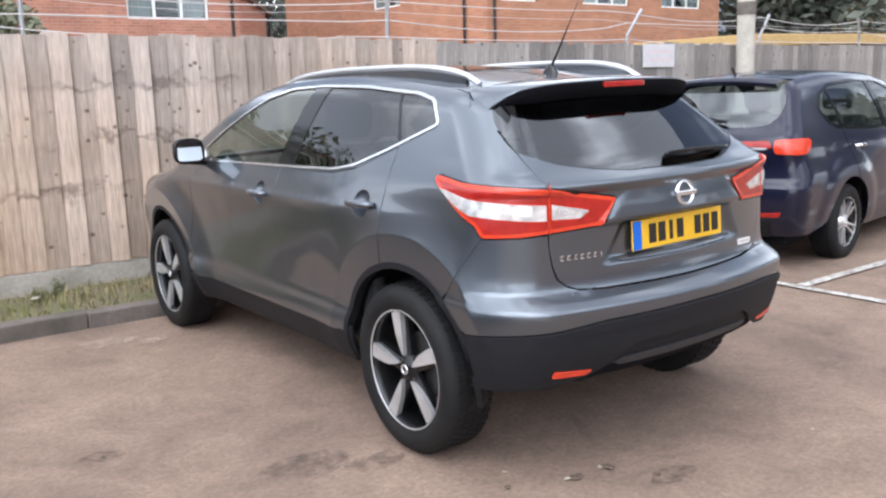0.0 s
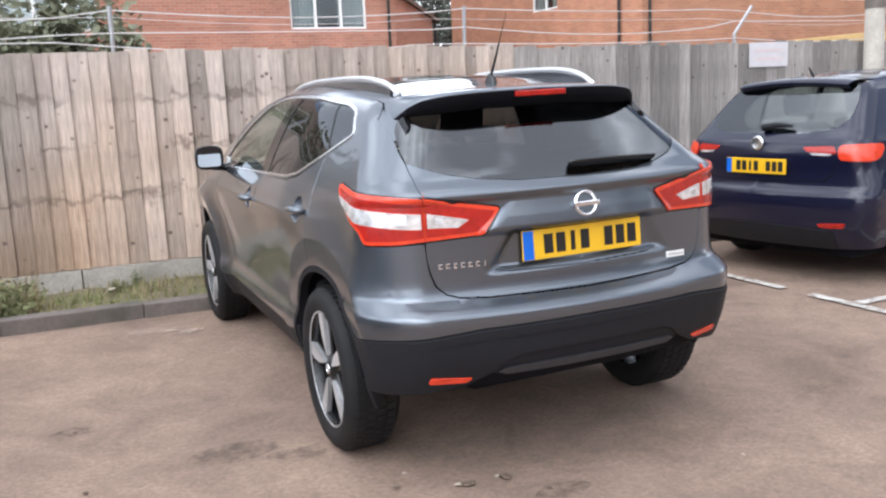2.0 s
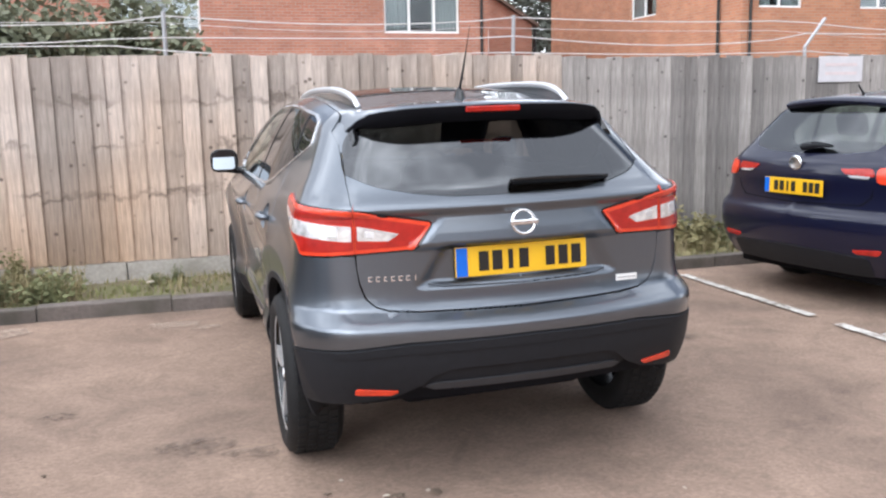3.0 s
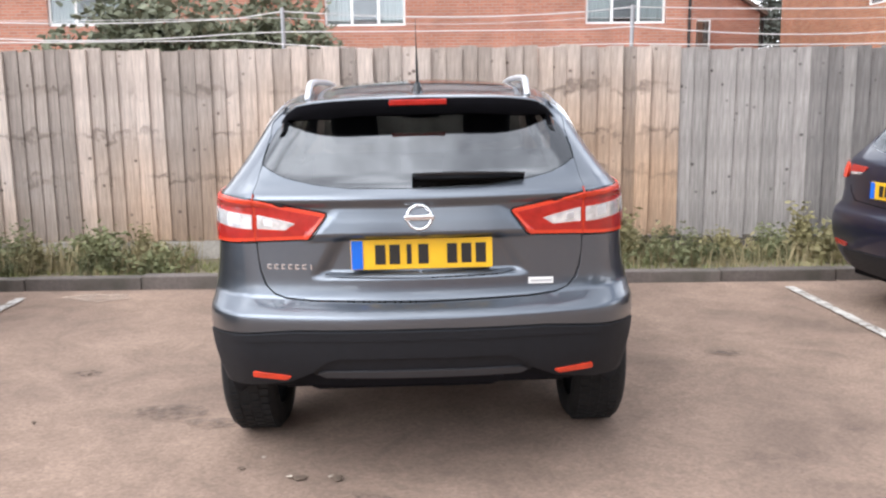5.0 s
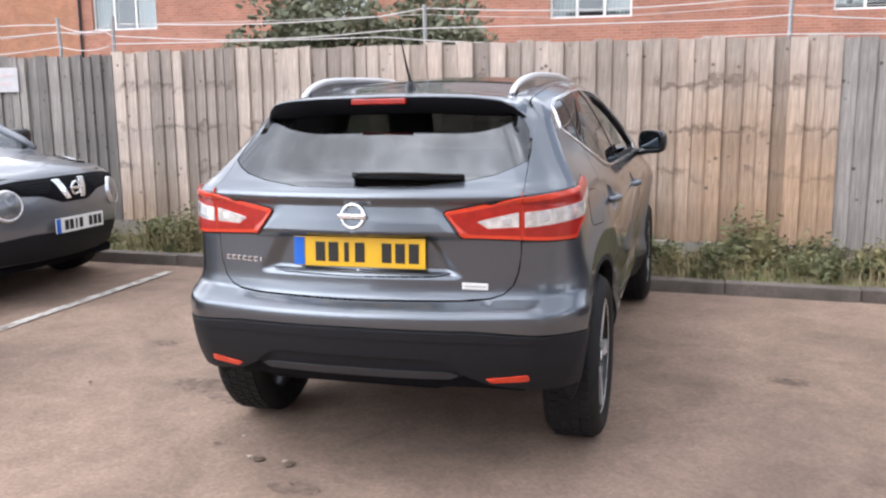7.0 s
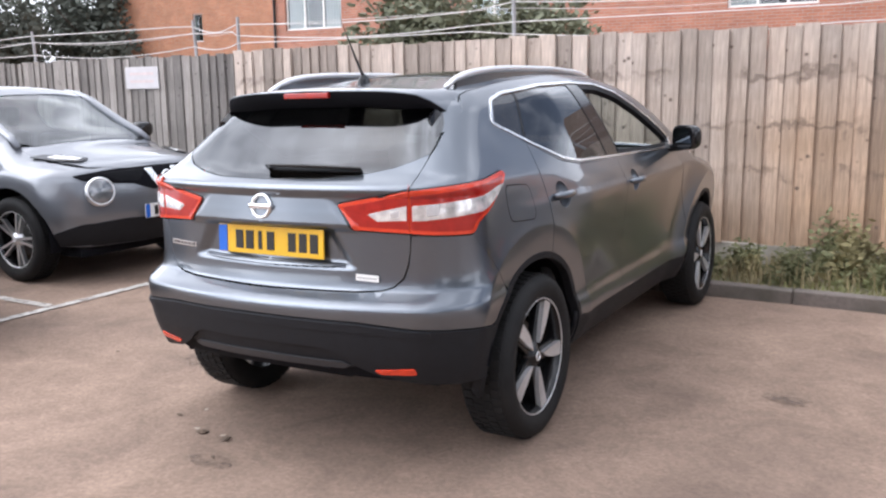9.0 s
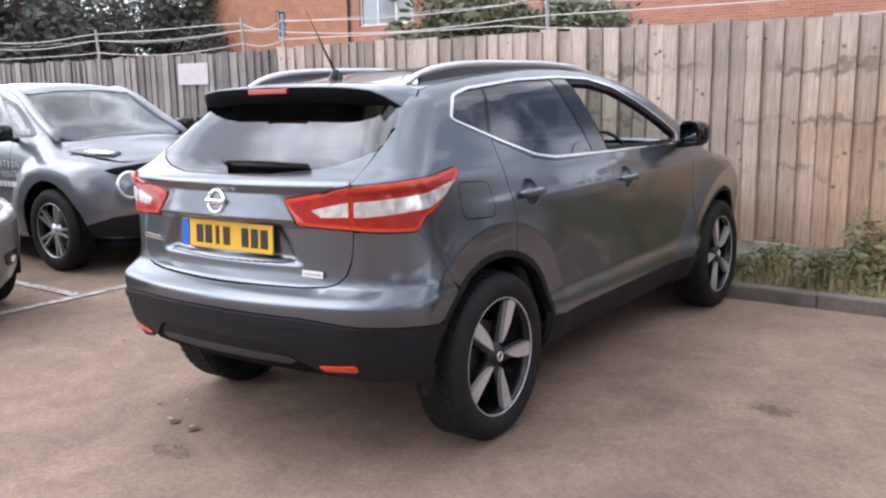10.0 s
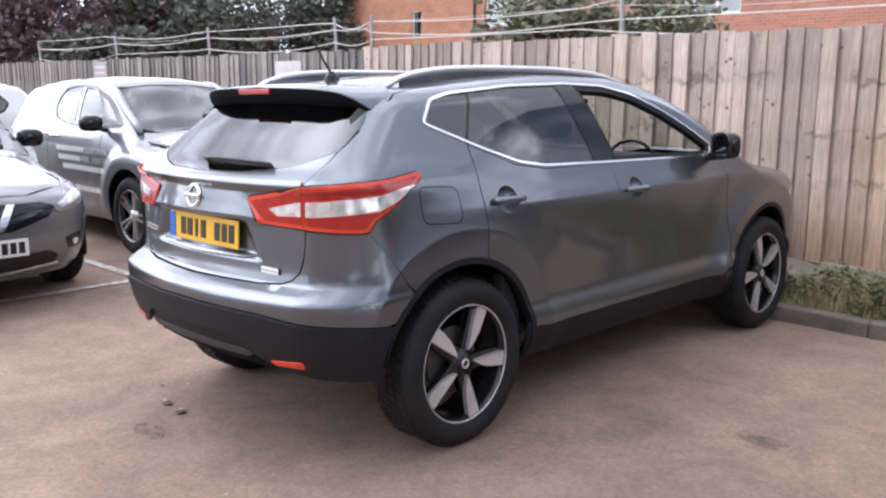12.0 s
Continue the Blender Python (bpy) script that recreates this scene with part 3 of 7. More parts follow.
def panel(shell, way, outline, holes=(), step=0.03, lift=0.0, fold=0.012, mirror=False, flip=False, lines=()):
    """A bmesh panel on the shell inside an outline, less the holes, its rims folded inwards, with edges along the given lines. mirror: joined with its twin across x = 0. flip: the twin alone."""
    loops = [resample(list(o), step) for o in (outline, *holes)]
    pts, edges = [], []
    for lp in loops:
        k = len(pts)
        pts += lp
        edges += [(k + i, k + (i + 1) % len(lp)) for i in range(len(lp))]
    for ln in lines:
        k = len(pts)
        pts += ln
        edges += [(k + i, k + i + 1) for i in range(len(ln) - 1)]
    A = np.array(outline)
    gx, gy = np.meshgrid(np.arange(A[:, 0].min(), A[:, 0].max(), step), np.arange(A[:, 1].min(), A[:, 1].max(), step))
    gx = gx + (np.arange(len(gx)) % 2)[:, None] * step / 2
    g = np.stack([gx.ravel(), gy.ravel()], 1)
    keep = inside(grown(loops[0], -step * 0.4), g)
    for h in loops[1:]:
        keep &= ~inside(grown(h, step * 0.4), g)
    for ln in lines:
        L = np.array(ln)
        keep &= np.min(np.hypot(g[:, :1] - L[None, :, 0], g[:, 1:] - L[None, :, 1]), axis=1) > step * 0.45
    pts += [tuple(p) for p in g[keep]]
    v, e, f, *_ = delaunay_2d_cdt([Vector(p) for p in pts], edges, [], 0, 1e-5)
    uv = np.array([tuple(p) for p in v])
    tri = np.array([t for t in f if len(t) == 3])
    c = uv[tri].mean(1)
    ok = inside(loops[0], c)
    for h in loops[1:]:
        ok &= ~inside(h, c)
    tri = tri[ok]
    p = {"wrap": shell.wrap, "over": shell.over, "ahead": shell.ahead}[way](uv)
    nr = shell.normal(p)
    p = p + nr * lift
    a = np.cross(p[tri[:, 1]] - p[tri[:, 0]], p[tri[:, 2]] - p[tri[:, 0]])
    s = np.sum(a * nr[tri[:, 0]], 1) < 0
    tri[s] = tri[s][:, ::-1]
    if flip:
        p = p * (-1, 1, 1)
        nr = nr * (-1, 1, 1)
        tri = tri[:, ::-1]
    if mirror:
        n = len(p)
        p, nr = np.concatenate([p, p * (-1, 1, 1)]), np.concatenate([nr, nr * (-1, 1, 1)])
        tri = np.concatenate([tri, (tri + n)[:, ::-1]])
        same = np.arange(2 * n)
        near = np.abs(p[:n, 0]) < 1e-4
        same[n:][near] = np.arange(n)[near]
        tri = same[tri]
    used = np.unique(tri)
    back = np.zeros(len(p), int)
    back[used] = np.arange(len(used))
    p, nr, tri = p[used], nr[used], back[tri]
    ed = {}
    for t in tri:
        for i in range(3):
            k = (int(t[i]), int(t[(i + 1) % 3]))
            ed[k] = 1
    rim = [k for k in ed if (k[1], k[0]) not in ed]
    vs, ns, fs = [tuple(q) for q in p], [tuple(q) for q in nr], [tuple(int(i) for i in t) for t in tri]
    if fold and rim:
        side = {}
        for a0, b0 in rim:
            d = np.cross(p[b0] - p[a0], nr[a0])
            d = d / max(np.linalg.norm(d), 1e-9)
            for q in (a0, b0):
                side[q] = side.get(q, 0) + d
        low = {}
        for q, d in side.items():
            d = d / max(np.linalg.norm(d), 1e-9)
            up = 0.75 * nr[q] + 0.66 * d
            low[q] = len(vs)
            soft = min(0.0018, fold * 0.4)
            vs += [tuple(p[q] + d * soft * 0.6 - nr[q] * soft), tuple(p[q] + d * soft * 0.6 - nr[q] * fold)]
            ns += [tuple(d), tuple(d)]
        for a0, b0 in rim:
            fs += [(b0, a0, low[a0], low[b0]), (low[b0], low[a0], low[a0] + 1, low[b0] + 1)]
    me = bpy.data.meshes.new("panel")
    me.from_pydata(vs, [], fs)
    me.shade_smooth()
    me.normals_split_custom_set_from_vertices(ns)
    return me


def arc(cy, cz, r, a0, a1, n=14):
    return [(cy + r * math.cos(radians(a0 + (a1 - a0) * i / n)), cz + r * math.sin(radians(a0 + (a1 - a0) * i / n))) for i in range(n + 1)]

# ---- the graphite crossover ----
def plate_recess(x, z):
    """The sunk field round the number plate, wider at its foot, and the proud lip above it that slopes back to the pane."""
    half = 0.375 - (z - 0.81) * 0.62
    sunk = 0.028 * (1 - ease(x, half - 0.034, half + 0.034)) * ease(z, 0.796, 0.820) * (1 - ease(z, 0.936, 0.960))
    side = 0.395 - (z - 0.955) * 1.05
    proud = 0.020 * ease(z, 0.938, 0.958) * np.clip((1.070 - z) / 0.112, 0, 1) * (1 - ease(x, side - 0.02, side + 0.03))
    return sunk - proud


MAIN = Shell(
    mid=[(0.20, 0.75), (0.30, 0.805), (0.38, 0.838), (0.44, 0.848), (0.48, 0.844), (0.53, 0.831), (0.60, 0.834), (0.75, 0.850), (0.90, 0.867), (0.955, 0.872), (0.973, 0.871), (0.995, 0.860), (1.05, 0.836), (1.10, 0.812), (1.20, 0.770), (1.35, 0.695), (1.46, 0.625), (1.55, 0.55)],
    rear=[(0.20, 0.725), (0.35, 0.770), (0.57, 0.798), (0.655, 0.807), (0.672, 0.806), (0.70, 0.799), (0.75, 0.797), (0.95, 0.795), (1.04, 0.790), (1.09, 0.780), (1.13, 0.758), (1.20, 0.712), (1.31, 0.645), (1.40, 0.592), (1.50, 0.53)],
    tail=[(0.22, -0.60), (0.32, -0.68), (0.42, -0.745), (0.52, -0.783), (0.60, -0.797), (0.655, -0.803), (0.672, -0.801), (0.685, -0.786), (0.705, -0.752), (0.725, -0.718), (0.80, -0.706), (0.95, -0.704), (1.00, -0.704), (1.03, -0.703), (1.066, -0.703), (1.076, -0.714), (1.090, -0.721), (1.104, -0.712), (1.118, -0.690), (1.14, -0.648), (1.20, -0.566), (1.30, -0.446), (1.40, -0.326), (1.47, -0.25)],
    top=[(-0.60, 1.40), (-0.40, 1.435), (-0.20, 1.462), (0.0, 1.482), (0.4, 1.522), (0.9, 1.546), (1.3, 1.538), (1.6, 1.505), (1.8, 1.45), (2.2, 1.265), (2.55, 1.09), (2.75, 1.055), (3.1, 1.00), (3.35, 0.92), (3.50, 0.78)],
    front=[(0.2, 3.38), (0.5, 3.50), (0.8, 3.50), (0.95, 3.40), (1.1, 3.2), (1.5, 2.9)],
    arches=((0.0, 0.342, 0.40), (2.646, 0.342, 0.40)), flare=0.026, recess=plate_recess, corner=0.18, length_mid=(-0.35, 0.55), crease=0.55)

crossover = thing("crossover_car", label="graphite grey crossover car with roof rails parked nose to fence", category="car")


def skin(name, way, outline, mat=PAINT, holes=(), both=True, label="", lift=0.0, fold=0.012, step=0.03, mirror=False, parent=None, shell=None, owner=None, lines=()):
    """One panel, or the pair on both sides."""
    shell, owner = shell or MAIN, parent or owner or crossover
    res = []
    for flip in ((False, True) if both and not mirror else (False,)):
        res.append(part(name, panel(shell, way, outline, holes, step, lift, fold, mirror, flip, lines), mat, owner, label))
    return res


# window line, doors and arches, seen from the side as (y, z)
DLO = rounded([(-0.085, 1.305), (0.00, 1.400), (0.12, 1.428), (0.50, 1.462), (0.90, 1.474), (1.20, 1.466), (1.42, 1.425), (1.65, 1.340), (1.85, 1.245), (2.02, 1.150), (1.97, 1.088), (1.50, 1.094), (0.93, 1.103), (0.52, 1.112), (0.36, 1.135), (0.17, 1.200)], 0.03)
DLO_IN = grown(resample(list(DLO), 0.02), -0.0090)
LAMP = MAIN.trace([("x", 0.335, 1.037), ("x", 0.45, 1.058), ("x", 0.60, 1.088), (-0.36, 1.108), (-0.21, 1.127), (-0.20, 1.113), (-0.28, 1.062), (-0.38, 1.000), (-0.44, 0.966), (-0.462, 0.926), ("x", 0.70, 0.930), ("x", 0.605, 0.938), ("x", 0.40, 0.948)])
LAMP = rounded(LAMP, 0.015)
SEAM = MAIN.u_of(("x", 0.607, 1.0))[0]

# the edge of the flares, as lines that the panels keep
R_CREASE = [arc(0, 0.342, 0.55 + q, a, b, 40) for q in (-0.007, 0.007) for a, b in ((-5, 176),)]
F_CREASE = [arc(2.646, 0.342, 0.55 + q, 5, 175, 40) for q in (-0.007, 0.007)]
T_CREASE = [[MAIN.u_of(("x", 0.66 * i / 24, z)) for i in range(25)] for z in (0.665, 0.679)]

# side structure: rear quarter, roof frame and pillars in one pressing
quarter_door = [(0.17, 1.196), (0.105, 1.222), (0.100, 1.15), (0.095, 1.05), (0.098, 0.95), (0.105, 0.86), (0.115, 0.762)]
roof_edge = [(y, float(MAIN.over(np.array([[0.545, y]]))[0, 2])) for y in np.linspace(-0.128, 1.62, 24)]
pillar = [(1.80, 1.385), (2.00, 1.292), (2.18, 1.20), (2.20, 1.12), (2.05, 1.085)]
bumper_top = MAIN.trace([(-0.462, 0.926), (-0.40, 0.845), (-0.30, 0.712)])
tail_side = MAIN.trace([("x", 0.612, 0.94), ("x", 0.610, 1.09), ("x", 0.608, 1.150), ("x", 0.603, 1.205), ("x", 0.597, 1.27), ("x", 0.590, 1.315), (-0.185, 1.365)])
upper = roof_edge + pillar + [(1.97, 1.080), (0.52, 1.105), (0.33, 1.135)] + quarter_door + arc(0, 0.342, 0.43, 74, 128, 8)[1:] + bumper_top[::-1] + tail_side
skin("quarter_panel", "wrap", upper, holes=[DLO, grown(LAMP, 0.004)], step=0.018, lines=R_CREASE)

# doors
rear_door = [(0.335, 1.128), (0.52, 1.100), (1.012, 1.096), (1.022, 0.95), (1.032, 0.72), (1.042, 0.415), (0.80, 0.415), (0.50, 0.415), (0.455, 0.425)] + arc(0, 0.342, 0.43, 10, 73, 8) + [(0.121, 0.765), (0.111, 0.86), (0.104, 0.95), (0.101, 1.05), (0.106, 1.15), (0.111, 1.217), (0.172, 1.192)]
front_door = [(1.0155, 1.096), (1.55, 1.088), (1.97, 1.082), (2.06, 1.080), (2.10, 0.95), (2.12, 0.80), (2.16, 0.62), (2.16, 0.47), (2.08, 0.415), (1.20, 0.415), (1.0455, 0.415), (1.0355, 0.72), (1.0255, 0.95)]
for side_door, outl in (("rear_door", rear_door), ("front_door", front_door)):
    hy = 0.225 if side_door == "rear_door" else 1.155
    hz = 0.995 if side_door == "rear_door" else 0.972
    bowl = [(hy + 0.012 + 0.058 * math.cos(math.tau * i / 28), hz - 0.001 + 0.056 * math.sin(math.tau * i / 28)) for i in range(28)]
    doors = skin(side_door, "wrap", outl, step=0.022, holes=[bowl], lines=[[(0.36 + 0.06 * i, z) for i in range(10)] if side_door == "rear_door" else [(1.09 + 0.06 * i, z) for i in range(16)] for z in (0.966, 0.980)] + (R_CREASE if side_door == "rear_door" else F_CREASE))
    for d, flip in zip(doors, (1, -1)):
        q = MAIN.wrap(np.array([[hy, hz]]))[0]
        rings = []
        for k, deep in ((1.02, 0.0015), (0.90, 0.010), (0.70, 0.020), (0.40, 0.026), (0.05, 0.028)):
            w = MAIN.wrap(np.array([(hy + 0.012 + (a - hy - 0.012) * k, hz - 0.001 + (b - hz + 0.001) * k) for a, b in bowl]))
            rings += [(flip * (a - deep), b, c) for a, b, c in w]
        cup = raw(rings, [(28 * j + i, 28 * j + (i + 1) % 28, 28 * j + 28 + (i + 1) % 28, 28 * j + 28 + i) for j in range(4) for i in range(28)] + [tuple(range(112, 140))])
        bmesh.ops.recalc_face_normals(cup, faces=cup.faces[:])
        part("handle_cup", cup, PAINT, d, "hollow cup behind the handle", True)
        h = tube([(flip * (q[0] - 0.004), hy - 0.080, hz), (flip * (q[0] + 0.020), hy - 0.065, hz + 0.002), (flip * (q[0] + 0.032), hy - 0.03, hz + 0.003), (flip * (q[0] + 0.032), hy + 0.04, hz + 0.002), (flip * (q[0] + 0.022), hy + 0.085, hz), (flip * (q[0] - 0.004), hy + 0.10, hz)], [0.010, 0.014, 0.015, 0.015, 0.014, 0.010], 10)
        part("handle", h, PAINT, d, "body coloured grip", True)

# fender, sill, fuel flap
fender = [(2.066, 1.078), (2.20, 1.105), (2.35, 1.09), (2.70, 1.03), (3.0, 0.965), (3.2, 0.88), (3.27, 0.70), (3.24, 0.55), (3.07, 0.50)] + arc(2.646, 0.342, 0.43, 20, 160, 14) + [(2.20, 0.47), (2.165, 0.62), (2.127, 0.80), (2.107, 0.95)]
skin("front_wing", "wrap", fender, step=0.022, lines=F_CREASE)
skin("sill", "wrap", [(0.38, 0.445), (0.5, 0.445), (2.10, 0.445), (2.27, 0.445), (2.26, 0.27), (0.40, 0.27)], PLASTIC, label="black plastic sill", step=0.05, lift=-0.004)
# inner pressings behind the shut lines at the arches and under the spoiler ends
skin("inner_arch", "wrap", arc(0, 0.342, 0.52, 15, 120, 12) + arc(0, 0.342, 0.430, 120, 15, 12), lift=-0.004, fold=0.004)
skin("inner_arch", "wrap", arc(2.646, 0.342, 0.52, 100, 178, 12) + arc(2.646, 0.342, 0.430, 178, 100, 12), lift=-0.004, fold=0.004)
skin("inner_pillar", "wrap", MAIN.trace([(-0.09, 1.425), (-0.09, 1.36), (-0.15, 1.32), ("x", 0.602, 1.285), ("x", 0.576, 1.290), ("x", 0.560, 1.325), ("x", 0.540, 1.360), ("x", 0.535, 1.395)]), lift=-0.004, fold=0.004, step=0.02)
for cy in (0.0, 2.646):
    skin("arch_trim", "wrap", arc(cy, 0.342, 0.437, -8, 188, 30) + arc(cy, 0.342, 0.412, 189, -9, 30), PLASTIC, lift=0.003, fold=0.04, step=0.02, label="black plastic arch lip")
flap = rounded([(-0.225, 1.072), (-0.03, 1.060), (-0.025, 0.925), (-0.215, 0.935)], 0.035)
skin("fuel_flap", "wrap", flap, both=False, lift=0.0015, fold=0.003, label="flush fuel flap")
skin("fuel_flap_gap", "wrap", grown(flap, 0.0042), DARK, both=False, lift=0.0006, fold=0.001, holes=[grown(flap, 0.001)])

# roof, windscreen, bonnet
skin("roof", "over", [(0.0, -0.145), (0.30, -0.142), (0.50, -0.134), (0.541, -0.124), (0.541, 0.5), (0.541, 1.0), (0.541, 1.55), (0.45, 1.60), (0.0, 1.68)], mirror=True, both=False, step=0.06)
skin("windscreen", "over", [(0.0, 1.69), (0.45, 1.61), (0.56, 1.59), (0.64, 2.0), (0.70, 2.35), (0.60, 2.46), (0.0, 2.58)], CLEAR_GLASS, mirror=True, both=False, step=0.06, fold=0.004)
skin("bonnet", "over", [(0.0, 2.60), (0.60, 2.48), (0.72, 2.38), (0.74, 2.8), (0.66, 3.2), (0.45, 3.34), (0.0, 3.40)], mirror=True, both=False, step=0.06)
skin("nose", "ahead", [(0.0, 0.90), (0.45, 0.89), (0.66, 0.85), (0.72, 0.70), (0.72, 0.30), (0.0, 0.24)], PLASTIC, mirror=True, both=False, step=0.06)

# side windows: rear quarter pane, rear pane, front pane; black pillar covers between them
def window_part(y0, y1, lean0=0.0, lean1=0.0):
    """The stretch of the window opening between two leaning lines."""
    P = np.array(resample(list(DLO_IN), 0.01))
    keep = []
    for a in P:
        keep.append((min(max(a[0], y0 + lean0 * (a[1] - 1.11)), y1 + lean1 * (a[1] - 1.11)), a[1]))
    out = []
    for q in keep:
        if not out or math.hypot(q[0] - out[-1][0], q[1] - out[-1][1]) > 0.004:
            out.append(q)
    return out


skin("chrome_surround", "wrap", DLO, CHROME, holes=[DLO_IN], lift=0.005, fold=0.012, step=0.02, label="bright chrome window surround")
skin("quarter_window", "wrap", window_part(-0.2, 0.034, 0, 0.58), TINT_GLASS, fold=0.003, lift=-0.003, label="dark privacy glass")
skin("pillar_cover", "wrap", window_part(0.036, 0.048, 0.58, 0.58), GLOSS_BLACK, fold=0.01, lift=0.0)
skin("rear_window", "wrap", window_part(0.050, 0.90, 0.58, -0.25), TINT_GLASS, fold=0.003, lift=-0.003, label="dark privacy glass")
skin("door_pillar", "wrap", window_part(0.902, 1.06, -0.25, -0.28), GLOSS_BLACK, fold=0.01, lift=0.0, label="gloss black door pillar")
front_opening = window_part(1.062, 2.1, -0.28, -0.28)
part("front_window", panel(MAIN, "wrap", front_opening, (), 0.03, -0.003, 0.003, False, True), FRONT_GLASS, crossover, "green-tinted glass")
part("window_channel", panel(MAIN, "wrap", front_opening, [grown(resample(front_opening, 0.02), -0.022)], 0.02, -0.004, 0.03, False, False), PLASTIC, crossover, "black channel of the lowered window")

# tailgate with its pane, lamps and trim
glass_low = [("x", 0.0, 1.122), ("x", 0.25, 1.125), ("x", 0.38, 1.138), ("x", 0.50, 1.162), ("x", 0.592, 1.203)]
gate = [("x", 0.599, 1.205), ("x", 0.604, 1.15), ("x", 0.606, 1.09), ("x", 0.604, 0.94), ("x", 0.602, 0.88), ("x", 0.594, 0.82), ("x", 0.576, 0.772), ("x", 0.545, 0.742), ("x", 0.50, 0.728), ("x", 0.40, 0.722), ("x", 0.0, 0.718)]
tailgate = skin("tailgate", "wrap", MAIN.trace(glass_low + gate), mirror=True, both=False, step=0.014)[0]
skin("tailgate_window", "wrap", MAIN.trace([("x", 0.0, 1.420), ("x", 0.35, 1.405), ("x", 0.46, 1.395), ("x", 0.545, 1.362), ("x", 0.578, 1.315), ("x", 0.590, 1.27), ("x", 0.598, 1.21)] + [(a, b, c + 0.004) for a, b, c in glass_low[::-1]]), TINT_GLASS, mirror=True, both=False, fold=0.003, lift=-0.002, label="dark privacy glass in the tailgate")
inner_lamp = [(min(u, SEAM - 0.0015), z) for u, z in LAMP]
outer_lamp = [(max(u, SEAM + 0.0015), z) for u, z in LAMP]
clear_zone = MAIN.trace([("x", 0.455, 1.003), ("x", 0.52, 1.018), ("x", 0.60, 1.034), (-0.42, 1.054), (-0.29, 1.078), (-0.245, 1.084), (-0.33, 1.036), (-0.42, 1.002), ("x", 0.66, 0.984), ("x", 0.60, 0.982), ("x", 0.49, 0.980)])


def tidy(pts):
    out = []
    for q in pts:
        if not out or math.hypot(q[0] - out[-1][0], q[1] - out[-1][1]) > 0.003:
            out.append(q)
    while math.hypot(out[0][0] - out[-1][0], out[0][1] - out[-1][1]) < 0.003:
        out.pop()
    return out


def outside(pts, gap):
    return tidy([(max(u, SEAM + gap), z) for u, z in pts])


def within(pts, gap):
    return tidy([(min(u, SEAM - gap), z) for u, z in pts])


fine_lamp, fine_clear = resample(list(LAMP), 0.01), resample(clear_zone, 0.01)
for nm, outl, inner, half in (("tail_lamp", tidy(outer_lamp), outside(clear_zone, 0.010), outside), ("gate_lamp", tidy(inner_lamp), within(clear_zone, 0.010), within)):
    lamps = skin(nm, "wrap", outl, RED_LENS, lift=0.010, fold=0.016, step=0.012, label="red and clear rear lamp")
    for lamp, flip in zip(lamps, (False, True)):
        part("clear_lens", panel(MAIN, "wrap", inner, (), 0.012, 0.0125, 0.006, False, flip), CLEAR_LENS, lamp, "clear reversing lamp lens")
        part("red_field", panel(MAIN, "wrap", half(grown(fine_lamp, -0.013), 0.004), [half(grown(fine_clear, 0.003), 0.008)], 0.012, 0.0112, 0.003, False, flip), DEEP_RED, lamp, "deep red inner field")
        for ua, ub, za, zb, m in ((SEAM + 0.052, SEAM + 0.090, 0.998, 1.034, MACHINED),) if nm == "tail_lamp" else ((SEAM - 0.062, SEAM - 0.034, 0.992, 1.012, MACHINED),):
            part("bulb_reflector", panel(MAIN, "wrap", rounded([(ua, za), (ub, za + 0.004), (ub, zb + 0.006), (ua, zb)], 0.003), (), 0.012, 0.0142, 0.003, False, flip), m, lamp, "silvered bulb reflector")
        part("lamp_gasket", panel(MAIN, "wrap", half(grown(fine_lamp, 0.007), -0.002), (), 0.03, 0.003, 0.004, False, flip), GLOSS_BLACK, lamp, "dark lamp edge")

# bumper: painted upper half, black lower half, reflectors
paint_low = [("x", 0.0, 0.632), ("x", 0.45, 0.626), ("x", 0.66, 0.606), (-0.50, 0.588), (-0.405, 0.574)]
skin("rear_bumper", "wrap", MAIN.trace([("x", 0.0, 0.712), ("x", 0.40, 0.716), ("x", 0.50, 0.722), ("x", 0.549, 0.737), ("x", 0.581, 0.769), ("x", 0.600, 0.82), ("x", 0.608, 0.88), ("x", 0.610, 0.925), (-0.462, 0.922), (-0.40, 0.842), (-0.302, 0.709)] + arc(0, 0.342, 0.43, 130, 146, 4) + paint_low[::-1]), mirror=True, both=False, step=0.018, lines=T_CREASE + [[p for p in ln if p[0] > MAIN.u_of((-0.47, 0.64))[0]] for ln in R_CREASE])
lower_edge = [("x", 0.0, 0.520), ("x", 0.31, 0.517), ("x", 0.36, 0.495), ("x", 0.41, 0.455), ("x", 0.50, 0.412), ("x", 0.66, 0.385), (-0.48, 0.375), (-0.385, 0.37)]
skin("bumper_cladding", "wrap", MAIN.trace([(a[0], a[1], a[2] - 0.006) if a[0] == "x" else (a[0], a[1] - 0.006) for a in paint_low]) + arc(0, 0.342, 0.43, 149, 176, 4) + MAIN.trace(lower_edge[::-1]), PLASTIC, mirror=True, both=False, step=0.022, lift=0.006, fold=0.02, label="black plastic lower bumper")
diffuser = skin("diffuser", "wrap", MAIN.trace([("x", 0.0, 0.535), ("x", 0.34, 0.530), ("x", 0.43, 0.47), ("x", 0.40, 0.435), ("x", 0.0, 0.430)]), PLASTIC, mirror=True, both=False, lift=-0.010, label="black plastic under-bumper panel")[0]
